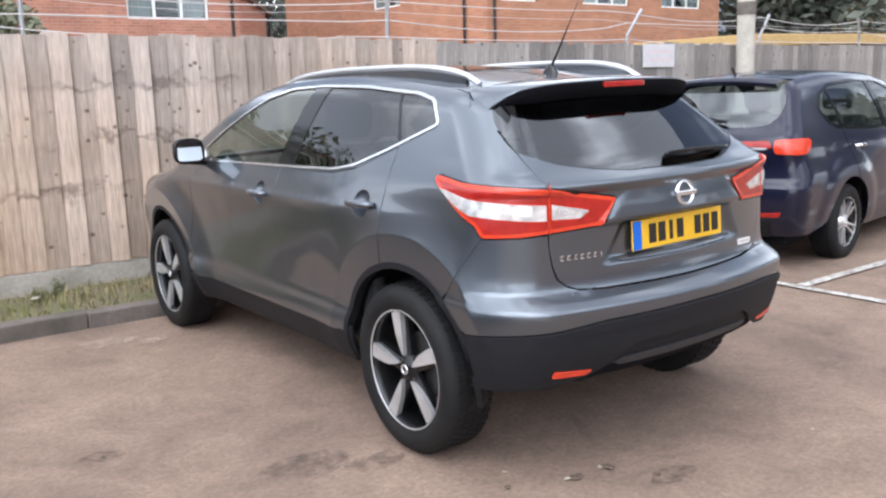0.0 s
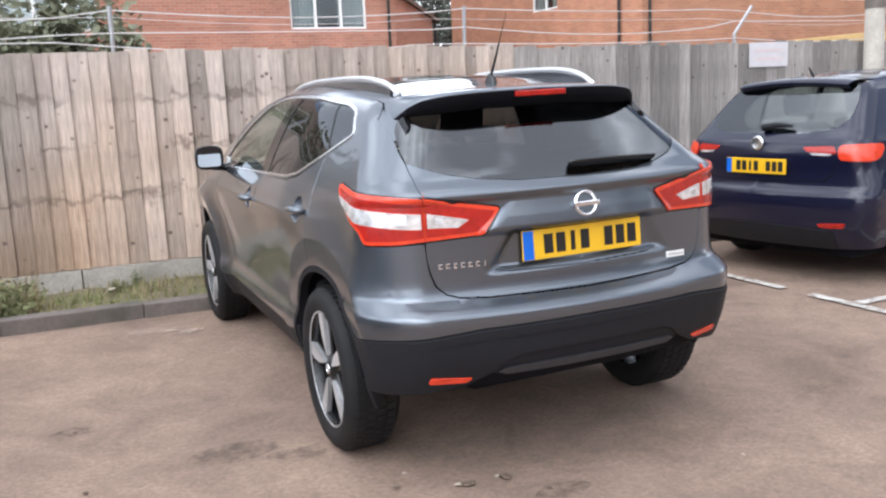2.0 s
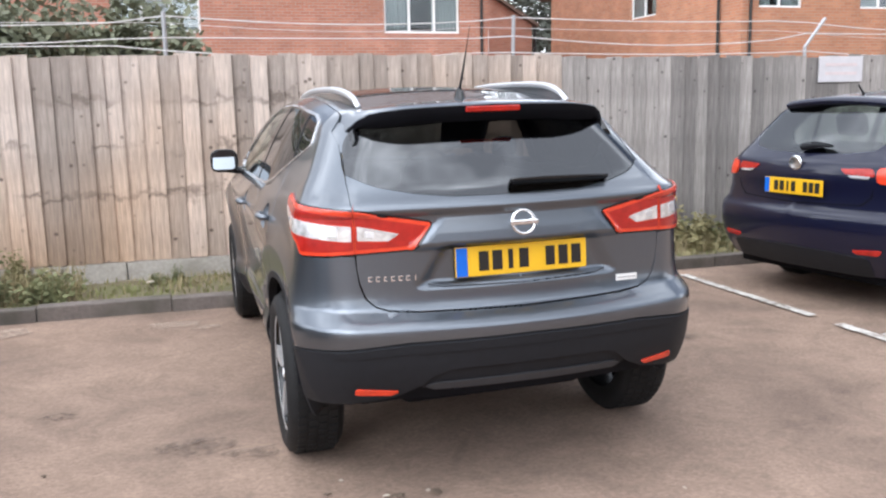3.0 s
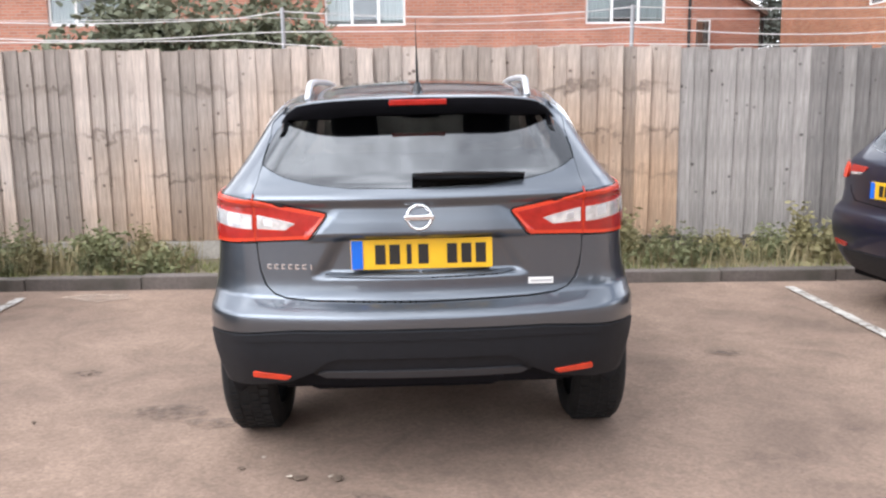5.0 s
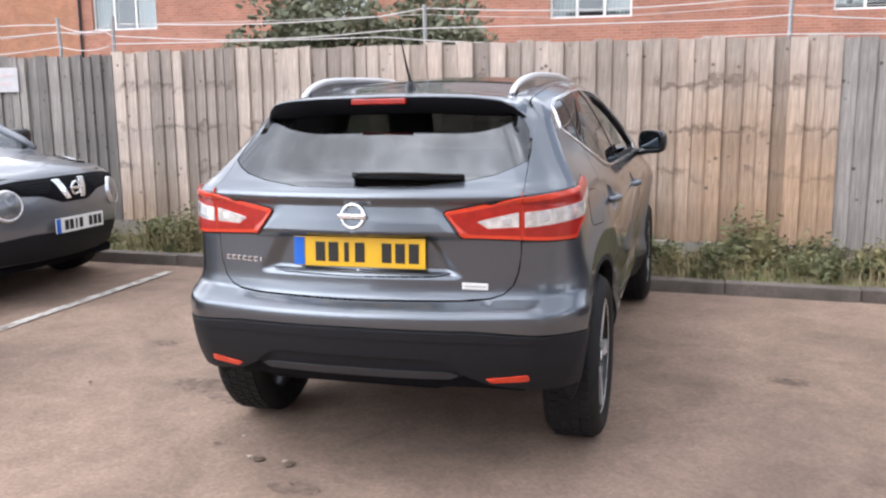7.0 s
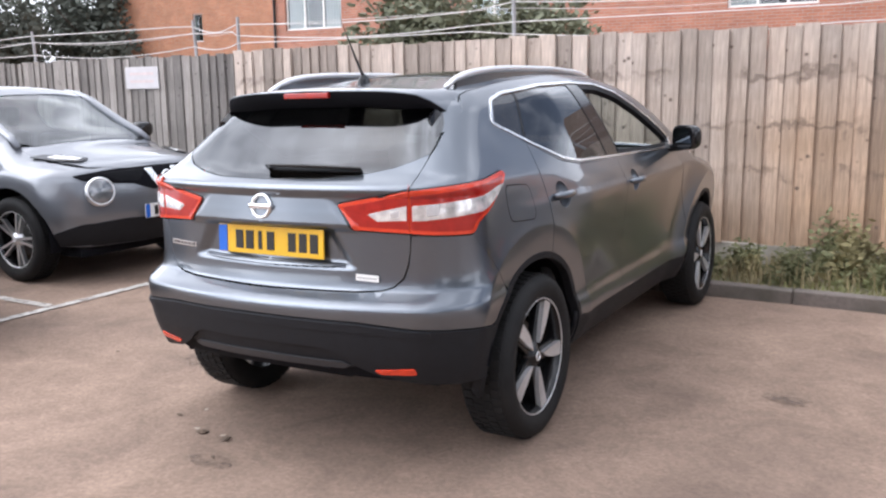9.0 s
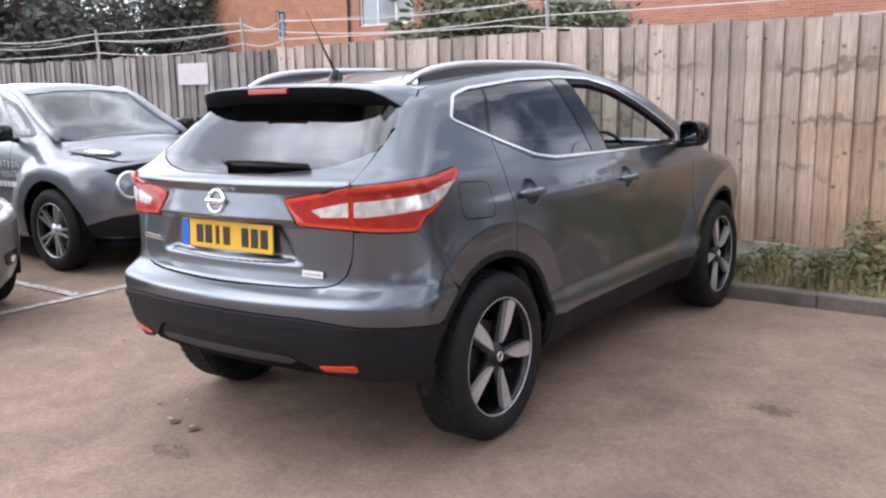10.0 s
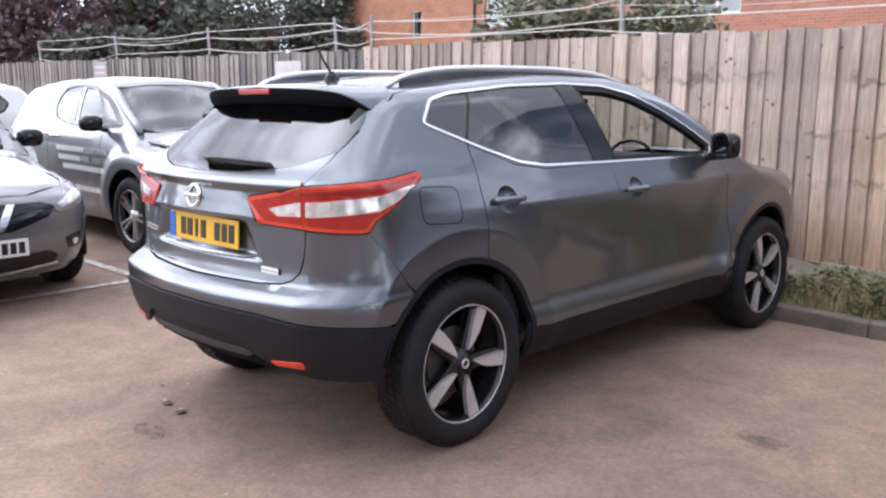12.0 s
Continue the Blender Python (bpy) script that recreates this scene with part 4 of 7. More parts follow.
skin("diffuser_skirt", "wrap", MAIN.trace([("x", 0.0, 0.442), ("x", 0.40, 0.446), ("x", 0.52, 0.425), ("x", 0.60, 0.400), ("x", 0.56, 0.365), ("x", 0.40, 0.372), ("x", 0.0, 0.380)]), DARK, mirror=True, both=False, lift=-0.026, fold=0.02, parent=diffuser)
skin("diffuser_lip", "wrap", rounded(MAIN.trace([("x", 0.0, 0.462), ("x", 0.36, 0.456), ("x", 0.39, 0.444), ("x", 0.36, 0.430), ("x", 0.0, 0.432)]), 0.004), GREY_PLASTIC, mirror=True, both=False, lift=-0.002, fold=0.02, step=0.02, parent=diffuser)
for hx in (-0.275, 0.28):
    part("hook_cover", tube([(hx - 0.024, -0.712, 0.440), (hx - 0.010, -0.722, 0.428), (hx + 0.010, -0.722, 0.428), (hx + 0.024, -0.712, 0.440)], 0.008), DARK, diffuser)
skin("bumper_ledge", "wrap", MAIN.trace([("x", 0.0, 0.624), ("x", 0.45, 0.618), ("x", 0.66, 0.598), ("x", 0.70, 0.592), ("x", 0.70, 0.574), ("x", 0.66, 0.574), ("x", 0.45, 0.586), ("x", 0.0, 0.592)]), PLASTIC, mirror=True, both=False, step=0.022, lift=0.011, fold=0.012, label="proud upper edge of the black lower bumper")
skin("reflector", "wrap", rounded(MAIN.trace([("x", 0.486, 0.440), ("x", 0.51, 0.424), ("x", 0.638, 0.430), ("x", 0.634, 0.454)]), 0.008), RED_LENS, lift=0.010, fold=0.008, step=0.012, label="red bumper reflector")
skin("plate_ledge", "wrap", rounded(MAIN.trace([("x", 0.0, 0.808), ("x", 0.33, 0.814), ("x", 0.355, 0.811), ("x", 0.30, 0.802), ("x", 0.0, 0.798)]), 0.003), PAINT, mirror=True, both=False, lift=0.006, fold=0.01, step=0.012)


def wheel(parent, x, y, side, turn, r=0.342, rim=0.242, wide=0.215, spokes="blade", rim_mat=None, name="wheel"):
    """A wheel: tyre with tread blocks, rim, spokes, hub. side: +1 right, -1 left of the car. x: its outer face."""
    w = new(name)
    w.parent = parent
    w.matrix_basis = Matrix.Translation((x, y, r)) @ Matrix.Diagonal((side, 1, 1, 1)) @ pose(0, 0, 0, turn, 0, 0)
    prof = [(rim - 0.004, -wide + 0.012), (rim + 0.02, -wide), (r - 0.035, -wide - 0.006), (r - 0.012, -wide + 0.010), (r, -wide + 0.034), (r + 0.001, -wide / 2), (r, -0.034), (r - 0.012, -0.010), (r - 0.040, 0.006), (rim + 0.026, 0.002), (rim + 0.006, -0.010), (rim - 0.004, -0.014)]
    tyre = part("tyre", lathe(prof, 64), RUBBER, w, "", True)
    tread = bmesh.new()
    for i in range(56):
        for k in range(4):
            a = 360 * (i + 0.5 * (k % 2)) / 56
            x0 = -wide + 0.026 + k * (wide - 0.05) / 4
            add_box(tread, (x0, -0.0125, r - 0.004), (x0 + (wide - 0.05) / 4 - 0.008, 0.0125, r + 0.005), 0, pose(0, 0, 0, a, 0, 0))
    part("tread", tread, RUBBER, tyre)
    part("barrel", lathe([(rim - 0.002, -wide + 0.02), (rim - 0.016, -0.10), (rim - 0.018, -0.030), (rim - 0.006, -0.012)], 48), RIM_BLACK, w, "", True)
    part("brake_disc", lathe([(0.0, -0.098), (0.140, -0.098), (0.140, -0.115), (0.0, -0.115)], 40), BRAKE, w, "grey steel disc")
    part("rim_lip", lathe([(rim - 0.004, -0.022), (rim - 0.002, -0.012), (rim + 0.003, -0.010), (rim + 0.004, -0.022)], 64), rim_mat or MACHINED, w, "bright machined lip", True)
    for k in range(5):
        m = pose(0, 0, 0, 72 * k, 0, 0)
        if spokes == "blade":
            s = bmesh.new()
            add_box(s, (-0.072, -0.026, 0.03), (-0.036, 0.040, rim - 0.012), 0.006)
            s.transform(m)
            part("spoke", s, RIM_BLACK, w)
            # a blade with one straight edge and one bowed edge, pointed at the hub
            edge = [(0.000, 0.056), (0.012, 0.072), (0.027, 0.104), (0.038, 0.140), (0.045, 0.185), (0.049, rim - 0.012), (0.020, rim - 0.005), (-0.012, rim - 0.007), (-0.008, 0.150), (-0.004, 0.090)]
            k0 = len(edge)
            f = raw([(-0.020 + 0.006 * b / rim, a, b) for a, b in edge] + [(-0.036, a, b) for a, b in edge],
                    [tuple(range(k0)), tuple(range(2 * k0 - 1, k0 - 1, -1))] + [(i, k0 + i, k0 + (i + 1) % k0, (i + 1) % k0) for i in range(k0)])
            bmesh.ops.recalc_face_normals(f, faces=f.faces[:])
            f.transform(m)
            part("spoke_face", f, rim_mat or MACHINED, w, "machined silver blade")
        else:
            for q in (-1, 1):
                s = raw([(-0.030, q * 0.008 - 0.010, 0.03), (-0.030, q * 0.008 + 0.010, 0.03), (-0.016, q * 0.034 + 0.009, rim - 0.01), (-0.016, q * 0.034 - 0.009, rim - 0.01),
                         (-0.060, q * 0.008 - 0.010, 0.03), (-0.060, q * 0.008 + 0.010, 0.03), (-0.050, q * 0.034 + 0.009, rim - 0.01), (-0.050, q * 0.034 - 0.009, rim - 0.01)],
                        [(0, 1, 2, 3), (7, 6, 5, 4), (0, 4, 5, 1), (1, 5, 6, 2), (2, 6, 7, 3), (3, 7, 4, 0)])
                bmesh.ops.recalc_face_normals(s, faces=s.faces[:])
                s.transform(m)
                part("spoke", s, rim_mat or SATIN, w)
    hub = part("hub", lathe([(0.0, -0.018), (0.030, -0.018), (0.036, -0.024), (0.060, -0.034), (0.066, -0.060)], 32), RIM_BLACK if spokes == "blade" else (rim_mat or SATIN), w, "", True)
    part("hub_emblem", lathe([(0.013, -0.0185), (0.015, -0.015), (0.020, -0.015), (0.022, -0.0185)], 24), SATIN, hub)
    return w


for wy in (0.0, 2.625):
    out_x = 0.845 if wy == 0 else 0.886
    wheel(crossover, out_x, wy, 1, -19 if wy == 0 else 23)
    wheel(crossover, -out_x, wy, -1, -5 if wy == 0 else 60)
    for s in (1, -1):
        well = lathe([(0.425, 0.0), (0.430, -0.02), (0.430, -0.34), (0.0, -0.34)], 40)
        well.transform(Matrix.Translation((s * 0.815, wy, 0.35)) @ Matrix.Diagonal((s, 1, 1, 1)))
        bmesh.ops.delete(well, geom=[v for v in well.verts if v.co.z < 0.36], context="VERTS")
        part("wheel_arch_liner", well, DARK, crossover)

# underbody, floor and seats
part("floor_pan", box((-0.58, -0.40, 0.29), (0.58, 3.20, 0.34), 0.02), DARK, crossover)
part("exhaust_box", box((-0.45, -0.58, 0.33), (0.30, -0.44, 0.43), 0.04), DARK, crossover)


def seat(parent, x, y, z=0.62, back=0.58, wide=0.50, head=True):
    s = bmesh.new()
    add_box(s, (x - wide / 2, y - 0.05, z - 0.12), (x + wide / 2, y + 0.48, z), 0.05)
    add_box(s, (-wide / 2, -0.08, 0), (wide / 2, 0.06, back), 0.05, Matrix.Translation((x, y, z - 0.03)) @ pose(0, 0, 0, 14, 0, 0))
    ob = part("seat", s, UPHOLSTERY, parent, "", True)
    if head:
        h = bmesh.new()
        add_box(h, (-0.13, -0.05, back + 0.05), (0.13, 0.05, back + 0.24), 0.045, Matrix.Translation((x, y, z - 0.03)) @ pose(0, 0, 0, 14, 0, 0))
        part("headrest", h, UPHOLSTERY, ob, "", True)


def cabin(parent, rear_y=0.42, front_y=1.28, dash_y=2.05, wheel_x=0.37, floor=0.62):
    for x in (-0.37, 0.37):
        seat(parent, x, front_y, floor)
        seat(parent, x, rear_y, floor, 0.50, 0.60, False)
    d = part("dashboard", box((-0.70, dash_y, 0.70), (0.70, dash_y + 0.40, 1.06), 0.05), UPHOLSTERY, parent)
    ring = lathe([(0.170, 0.0), (0.180, 0.013), (0.192, 0.0), (0.180, -0.013), (0.170, 0.0)], 40)
    ring.transform(Matrix.Translation((wheel_x, dash_y - 0.16, 0.98)) @ pose(0, 0, 0, -24, 0, 90))
    sw = part("steering_wheel", ring, GLOSS_BLACK, parent, "black rimmed steering wheel", True)
    b = box((-0.17, -0.02, -0.03), (0.17, 0.02, 0.03), 0.015)
    add_box(b, (-0.06, -0.03, -0.07), (0.06, 0.03, 0.06), 0.02)
    b.transform(Matrix.Translation((wheel_x, dash_y - 0.15, 0.98)) @ pose(0, 0, 0, -24, 0, 0))
    part("steering_boss", b, UPHOLSTERY, sw)


cabin(crossover)
part("load_cover", box((-0.55, -0.45, 0.98), (0.55, 0.30, 1.00), 0.006), UPHOLSTERY, crossover)
part("inner_lining", box((-0.60, -0.60, 0.36), (0.60, -0.50, 0.96), 0.03), DARK, crossover)
for s in (1, -1):
    part("door_card", box((min(s * 0.70, s * 0.76), 0.30, 0.36), (max(s * 0.70, s * 0.76), 2.10, 1.06), 0.02), UPHOLSTERY, crossover)
part("cabin_mirror", box((-0.12, 1.78, 1.33), (0.12, 1.81, 1.40), 0.012), GLOSS_BLACK, crossover)

# roof spoiler: painted top, black rear face, underside and end plates
edge_s = (0.0, 0.5, 0.8, 0.9, 1.0)
front_x = curve(list(zip(edge_s, (0.0, 0.275, 0.435, 0.496, 0.546))))
tail_x = curve(list(zip(edge_s, (0.0, 0.295, 0.468, 0.530, 0.572))))
tail_y = curve(list(zip(edge_s, (-0.416, -0.398, -0.348, -0.290, -0.215))))
tail_z = curve(list(zip(edge_s, (1.452, 1.446, 1.429, 1.393, 1.334))))
sp_v, sp_f, ub_v, ub_f = [], [], [], []
N = 33
for i in range(N):
    k = -1 + 2 * i / (N - 1)
    side, k = math.copysign(1, k), abs(k)
    fx, tx, ty, tz = (float(f(k)) for f in (front_x, tail_x, tail_y, tail_z))
    fy = -0.148 + 0.022 * k
    fz = float(MAIN.over(np.array([[min(fx, 0.541), fy]]))[0, 2]) + 0.001
    e = float(ease(k, 0.8, 1.0))
    sp_v += [(side * fx, fy, fz), (side * (fx * 0.65 + tx * 0.35), fy * 0.65 + ty * 0.35, fz * 0.65 + tz * 0.35 + 0.005), (side * (fx * 0.3 + tx * 0.7), fy * 0.3 + ty * 0.7, fz * 0.3 + tz * 0.7 + 0.005),
             (side * tx, ty + 0.008, tz + 0.001), (side * tx, ty, tz - 0.002), (side * tx, ty + 0.002, tz - 0.005)]
    # black foot set lower, standing in for the spoiler's dark reflection in the pane
    low = min(1.380 - 0.012 * float(ease(k, 0.3, 0.75)), tz - 0.030)
    gl = MAIN.wrap(np.array([MAIN.u_of(("x", min(tx, 0.56), low))]))[0]
    ub_v += [(side * tx, ty + 0.002, tz - 0.005), (side * tx * 0.998, ty + 0.006, tz - 0.036 + 0.020 * e), (side * gl[0], gl[1] + 0.012, gl[2])]
for i in range(N - 1):
    for j in range(5):
        sp_f.append((i * 6 + j, i * 6 + j + 1, i * 6 + j + 7, i * 6 + j + 6))
    for j in range(2):
        ub_f.append((i * 3 + j, i * 3 + j + 1, i * 3 + j + 4, i * 3 + j + 3))
bm = raw(sp_v, sp_f)
bmesh.ops.recalc_face_normals(bm, faces=bm.faces[:])
spoiler = part("spoiler", bm, PAINT, crossover, "body coloured roof spoiler", True)
for s in (0, N - 1):
    part("spoiler_seam", tube([tuple(Vector(sp_v[s * 6 + j]) + Vector((0.002 if s else -0.002, 0, 0.001))) for j in (0, 1, 2, 3, 4)], 0.0028, 6), DARK, spoiler, "dark shut line")
part("spoiler_underside", raw(ub_v, ub_f), DARK, spoiler, "black rear face and underside", True)
for s in (1, -1):
    pts = [(0.572, -0.222, 1.326), (0.532, -0.292, 1.368), (0.535, -0.345, 1.330), (0.556, -0.352, 1.285), (0.574, -0.340, 1.262), (0.582, -0.280, 1.288)]
    e = raw([(s * a, b, c) for a, b, c in pts] + [(s * (a - 0.03), b + 0.02, c) for a, b, c in pts],
            [tuple(range(6)), tuple(range(11, 5, -1))] + [(k, 6 + k, 6 + (k + 1) % 6, (k + 1) % 6) for k in range(6)])
    bmesh.ops.recalc_face_normals(e, faces=e.faces[:])
    part("spoiler_end", e, GLOSS_BLACK, spoiler, "gloss black end plate")
part("high_brake_lamp", box((-0.108, -0.4215, 1.420), (0.116, -0.390, 1.4425), 0.004), DEEP_RED, spoiler, "red high brake lamp")

# roof rails and aerial
rail_z = curve([(-0.09, 1.452), (-0.03, 1.482), (0.08, 1.508), (0.25, 1.527), (0.5, 1.536), (0.9, 1.539), (1.2, 1.530), (1.45, 1.505), (1.66, 1.44)])
for s in (1, -1):
    pts, rad = [], []
    for i in range(25):
        t = i / 24
        y = -0.09 + 1.75 * t
        base = float(MAIN.over(np.array([[0.485, y]]))[0, 2])
        over_roof = max(base + 0.004, float(rail_z(y)))
        pts.append((s * (0.487 - 0.022 * float(ease(abs(t - 0.5), 0.3, 0.5))), y, over_roof))
        rad.append(0.0150 if 0.06 < t < 0.94 else 0.012)
    rail = part("roof_rail", tube(pts, rad, 10), SATIN, crossover, "satin silver roof rail", True)
    web_v = []
    for x, y, z in pts[1:-1]:
        base = float(MAIN.over(np.array([[abs(x), y]]))[0, 2]) - 0.004
        web_v += [(x - 0.007, y, base), (x - 0.007, y, max(z, base + 0.002)), (x + 0.007, y, max(z, base + 0.002)), (x + 0.007, y, base)]
    web = raw(web_v, [(4 * i + j, 4 * i + j + 1, 4 * i + j + 5, 4 * i + j + 4) for i in range(len(pts) - 3) for j in range(3)])
    bmesh.ops.recalc_face_normals(web, faces=web.faces[:])
    part("rail_web", web, PAINT, rail, "grey web below the rail")
az = float(MAIN.over(np.array([[0.0, 0.0]]))[0, 2])
foot = lathe([(0.034, -0.004), (0.030, 0.012), (0.018, 0.030), (0.010, 0.040), (0.0, 0.042)], 20, "z")
foot.transform(Matrix.Translation((0, 0.0, az)) @ Matrix.Diagonal((0.7, 1.3, 1, 1)))
aerial = part("aerial_foot", foot, GLOSS_BLACK, crossover, "black aerial base", True)
part("aerial_mast", tube([(0, -0.005, az + 0.03), (0, -0.06, az + 0.11), (0, -0.115, az + 0.20), (0, -0.17, az + 0.285)], [0.0065, 0.0050, 0.0018, 0.0012]), INK, aerial, "thin black whip")
sr = panel(MAIN, "over", [(0.0, 0.30), (0.40, 0.32), (0.42, 0.5), (0.42, 1.2), (0.0, 1.25)], (), 0.08, 0.003, 0.003, True)
part("sunroof", sr, GLOSS_BLACK, crossover, "dark panoramic roof glass")

# rear wiper, badge, script, sticker and plate
wv, wf = [], []
for i in range(13):
    t = i / 12
    x, z = -0.022 + 0.415 * t, 1.150 - 0.004 * t
    q = MAIN.wrap(np.array([MAIN.u_of(("x", abs(x), z))]))[0]
    n = Vector(MAIN.normal(np.array([q]))[0])
    up = Vector((0, -n.z, -n.y)).normalized()
    up = up if up.z > 0 else -up
    h = (0.017, 0.022, 0.025, 0.027, 0.028, 0.028, 0.027, 0.025, 0.022, 0.018, 0.014, 0.010, 0.004)[i]
    c = Vector((x, q[1], q[2]))
    wv += [tuple(c + n * 0.004 - up * 0.019), tuple(c + n * 0.024 - up * 0.015), tuple(c + n * 0.030 - up * (0.012 - h * 0.3)), tuple(c + n * 0.026 + up * h * 0.6), tuple(c + n * 0.014 + up * h * 0.92), tuple(c + n * 0.003 + up * h)]
for i in range(12):
    for j in range(5):
        wf.append((i * 6 + j, i * 6 + j + 1, i * 6 + j + 7, i * 6 + j + 6))
bm = raw(wv, wf + [(0, 1, 2, 3, 4, 5)])
bmesh.ops.recalc_face_normals(bm, faces=bm.faces[:])
part("wiper_arm", bm, GLOSS_BLACK, crossover, "black rear wiper", True)

ring = lathe([(0.037, 0.0), (0.040, 0.009), (0.046, 0.010), (0.050, 0.0)], 40, "z")
ring.transform(Matrix.Translation((0.002, -0.7135, 1.022)) @ pose(0, 0, 0, 80.5, 0, 0))
badge = part("badge_ring", ring, CHROME, crossover, "round chrome badge", True)
part("badge_bar", box((-0.053, -0.7285, 1.012), (0.057, -0.712, 1.032), 0.005), CHROME, badge)


def on_tail(x, z, lift):
    p = MAIN.wrap(np.array([MAIN.u_of(("x", abs(x), z))]))[0]
    n = MAIN.normal(np.array([p]))[0]
    return (x, p[1] + n[1] * lift, z)


def plate(parent, x, y, z, turn, back, wide=0.52, tall=0.111, tilt=0.0):
    """A number plate with a blue band and plain bars for its characters; turn: the heading that it faces."""
    m = Matrix.Translation((x, y, z)) @ pose(0, 0, 0, 0, 0, turn) @ pose(0, 0, 0, tilt, 0, 0)
    b = box((-wide / 2, -0.004, -tall / 2), (wide / 2, 0.004, tall / 2), 0.0025)
    b.transform(m)
    p = part("number_plate", b, back, parent, "yellow number plate" if back == YELLOW else "white number plate")
    e = box((-wide / 2 + 0.003, -0.0075, -tall / 2 + 0.003), (-wide / 2 + 0.045, -0.0030, tall / 2 - 0.003))
    e.transform(m)
    part("plate_band", e, BLUE, p, "blue band")
    for i, w in enumerate((0.72, 0.74, 0.34, 0.70, 0, 0.70, 0.70, 0.72)):
        if w:
            part("plate_bar", bars([w], 0.0525, 0.072, m @ Matrix.Translation((-0.151 + 0.0525 * i, -0.0042, 0)), 0.0025), INK, p, "black bar")
    return p


plate(crossover, 0.006, -0.6815, 0.884, 0, YELLOW, tilt=-3)
for i, w in enumerate((0.016, 0.015, 0.013, 0.015, 0.016, 0.015, 0.005)):
    bm = bmesh.new()
    x, y, z = on_tail(-0.560 + i * 0.0265, 0.842, 0.002)
    add_box(bm, (x - w / 2, y - 0.003, z - 0.0095), (x + w / 2, y + 0.004, z - 0.0050))
    add_box(bm, (x - w / 2, y - 0.003, z + 0.0050), (x + w / 2, y + 0.004, z + 0.0095))
    add_box(bm, (x - w / 2, y - 0.0034, z - 0.0095), (x - w / 2 + 0.004, y + 0.004, z + 0.0095))
    part("script_mark", bm, CHROME, tailgate, "small chrome mark of a script")
bm = bmesh.new()
x, y, z = on_tail(0.445, 0.770, 0.005)
add_box(bm, (-0.047, -0.0015, -0.012), (0.047, 0.0015, 0.012), 0, Matrix.Translation((x, y - 0.001, z)) @ pose(0, 0, 0, 0, 1.5, 6))
part("dealer_sticker", bm, WHITE_PLATE, tailgate, "small white sticker")
bm = bmesh.new()
add_box(bm, (-0.040, -0.0025, -0.002), (0.040, 0.0, 0.002), 0, Matrix.Translation((x, y - 0.002, z)) @ pose(0, 0, 0, 0, 1.5, 6))
part("sticker_line", bm, GALV, tailgate)

# door mirrors
for s in (1, -1):
    h = bmesh.new()
    bmesh.ops.create_uvsphere(h, u_segments=20, v_segments=12, radius=1)
    for v in h.verts:
        c = v.co
        for ax in range(3):
            c[ax] = math.copysign(abs(c[ax]) ** 0.62, c[ax])
        if c.y < -0.35:
            c.y = -0.35
    h.transform(Matrix.Translation((s * 0.925, 1.925, 1.150)) @ pose(0, 0, 0, 0, 0, -30 if s > 0 else -8) @ Matrix.Diagonal((0.084, 0.075, 0.072, 1)))
    mir = part("door_mirror", h, GLOSS_BLACK, crossover, "dark door mirror", True)
    g = rounded([(-0.068, -0.052), (0.068, -0.052), (0.062, 0.054), (-0.062, 0.054)], 0.025)
    gb = raw([(a, 0, b) for a, b in g], [tuple(range(len(g)))])
    gb.transform(Matrix.Translation((s * 0.925 - (0.016 if s > 0 else 0.004), 1.895, 1.150)) @ pose(0, 0, 0, 14 if s > 0 else -10, 0, -30 if s > 0 else -8))
    part("mirror_glass", gb, MIRROR, mir, "mirror glass")
    part("mirror_stalk", tube([(s * 0.78, 1.94, 1.095), (s * 0.83, 1.945, 1.085), (s * 0.90, 1.945, 1.10)], [0.026, 0.022, 0.028]), GLOSS_BLACK, mir)

# it leans a little with the crossfall of the asphalt
crossover.matrix_world = pose(0.012, 0, 0, 0, -0.76, 0)

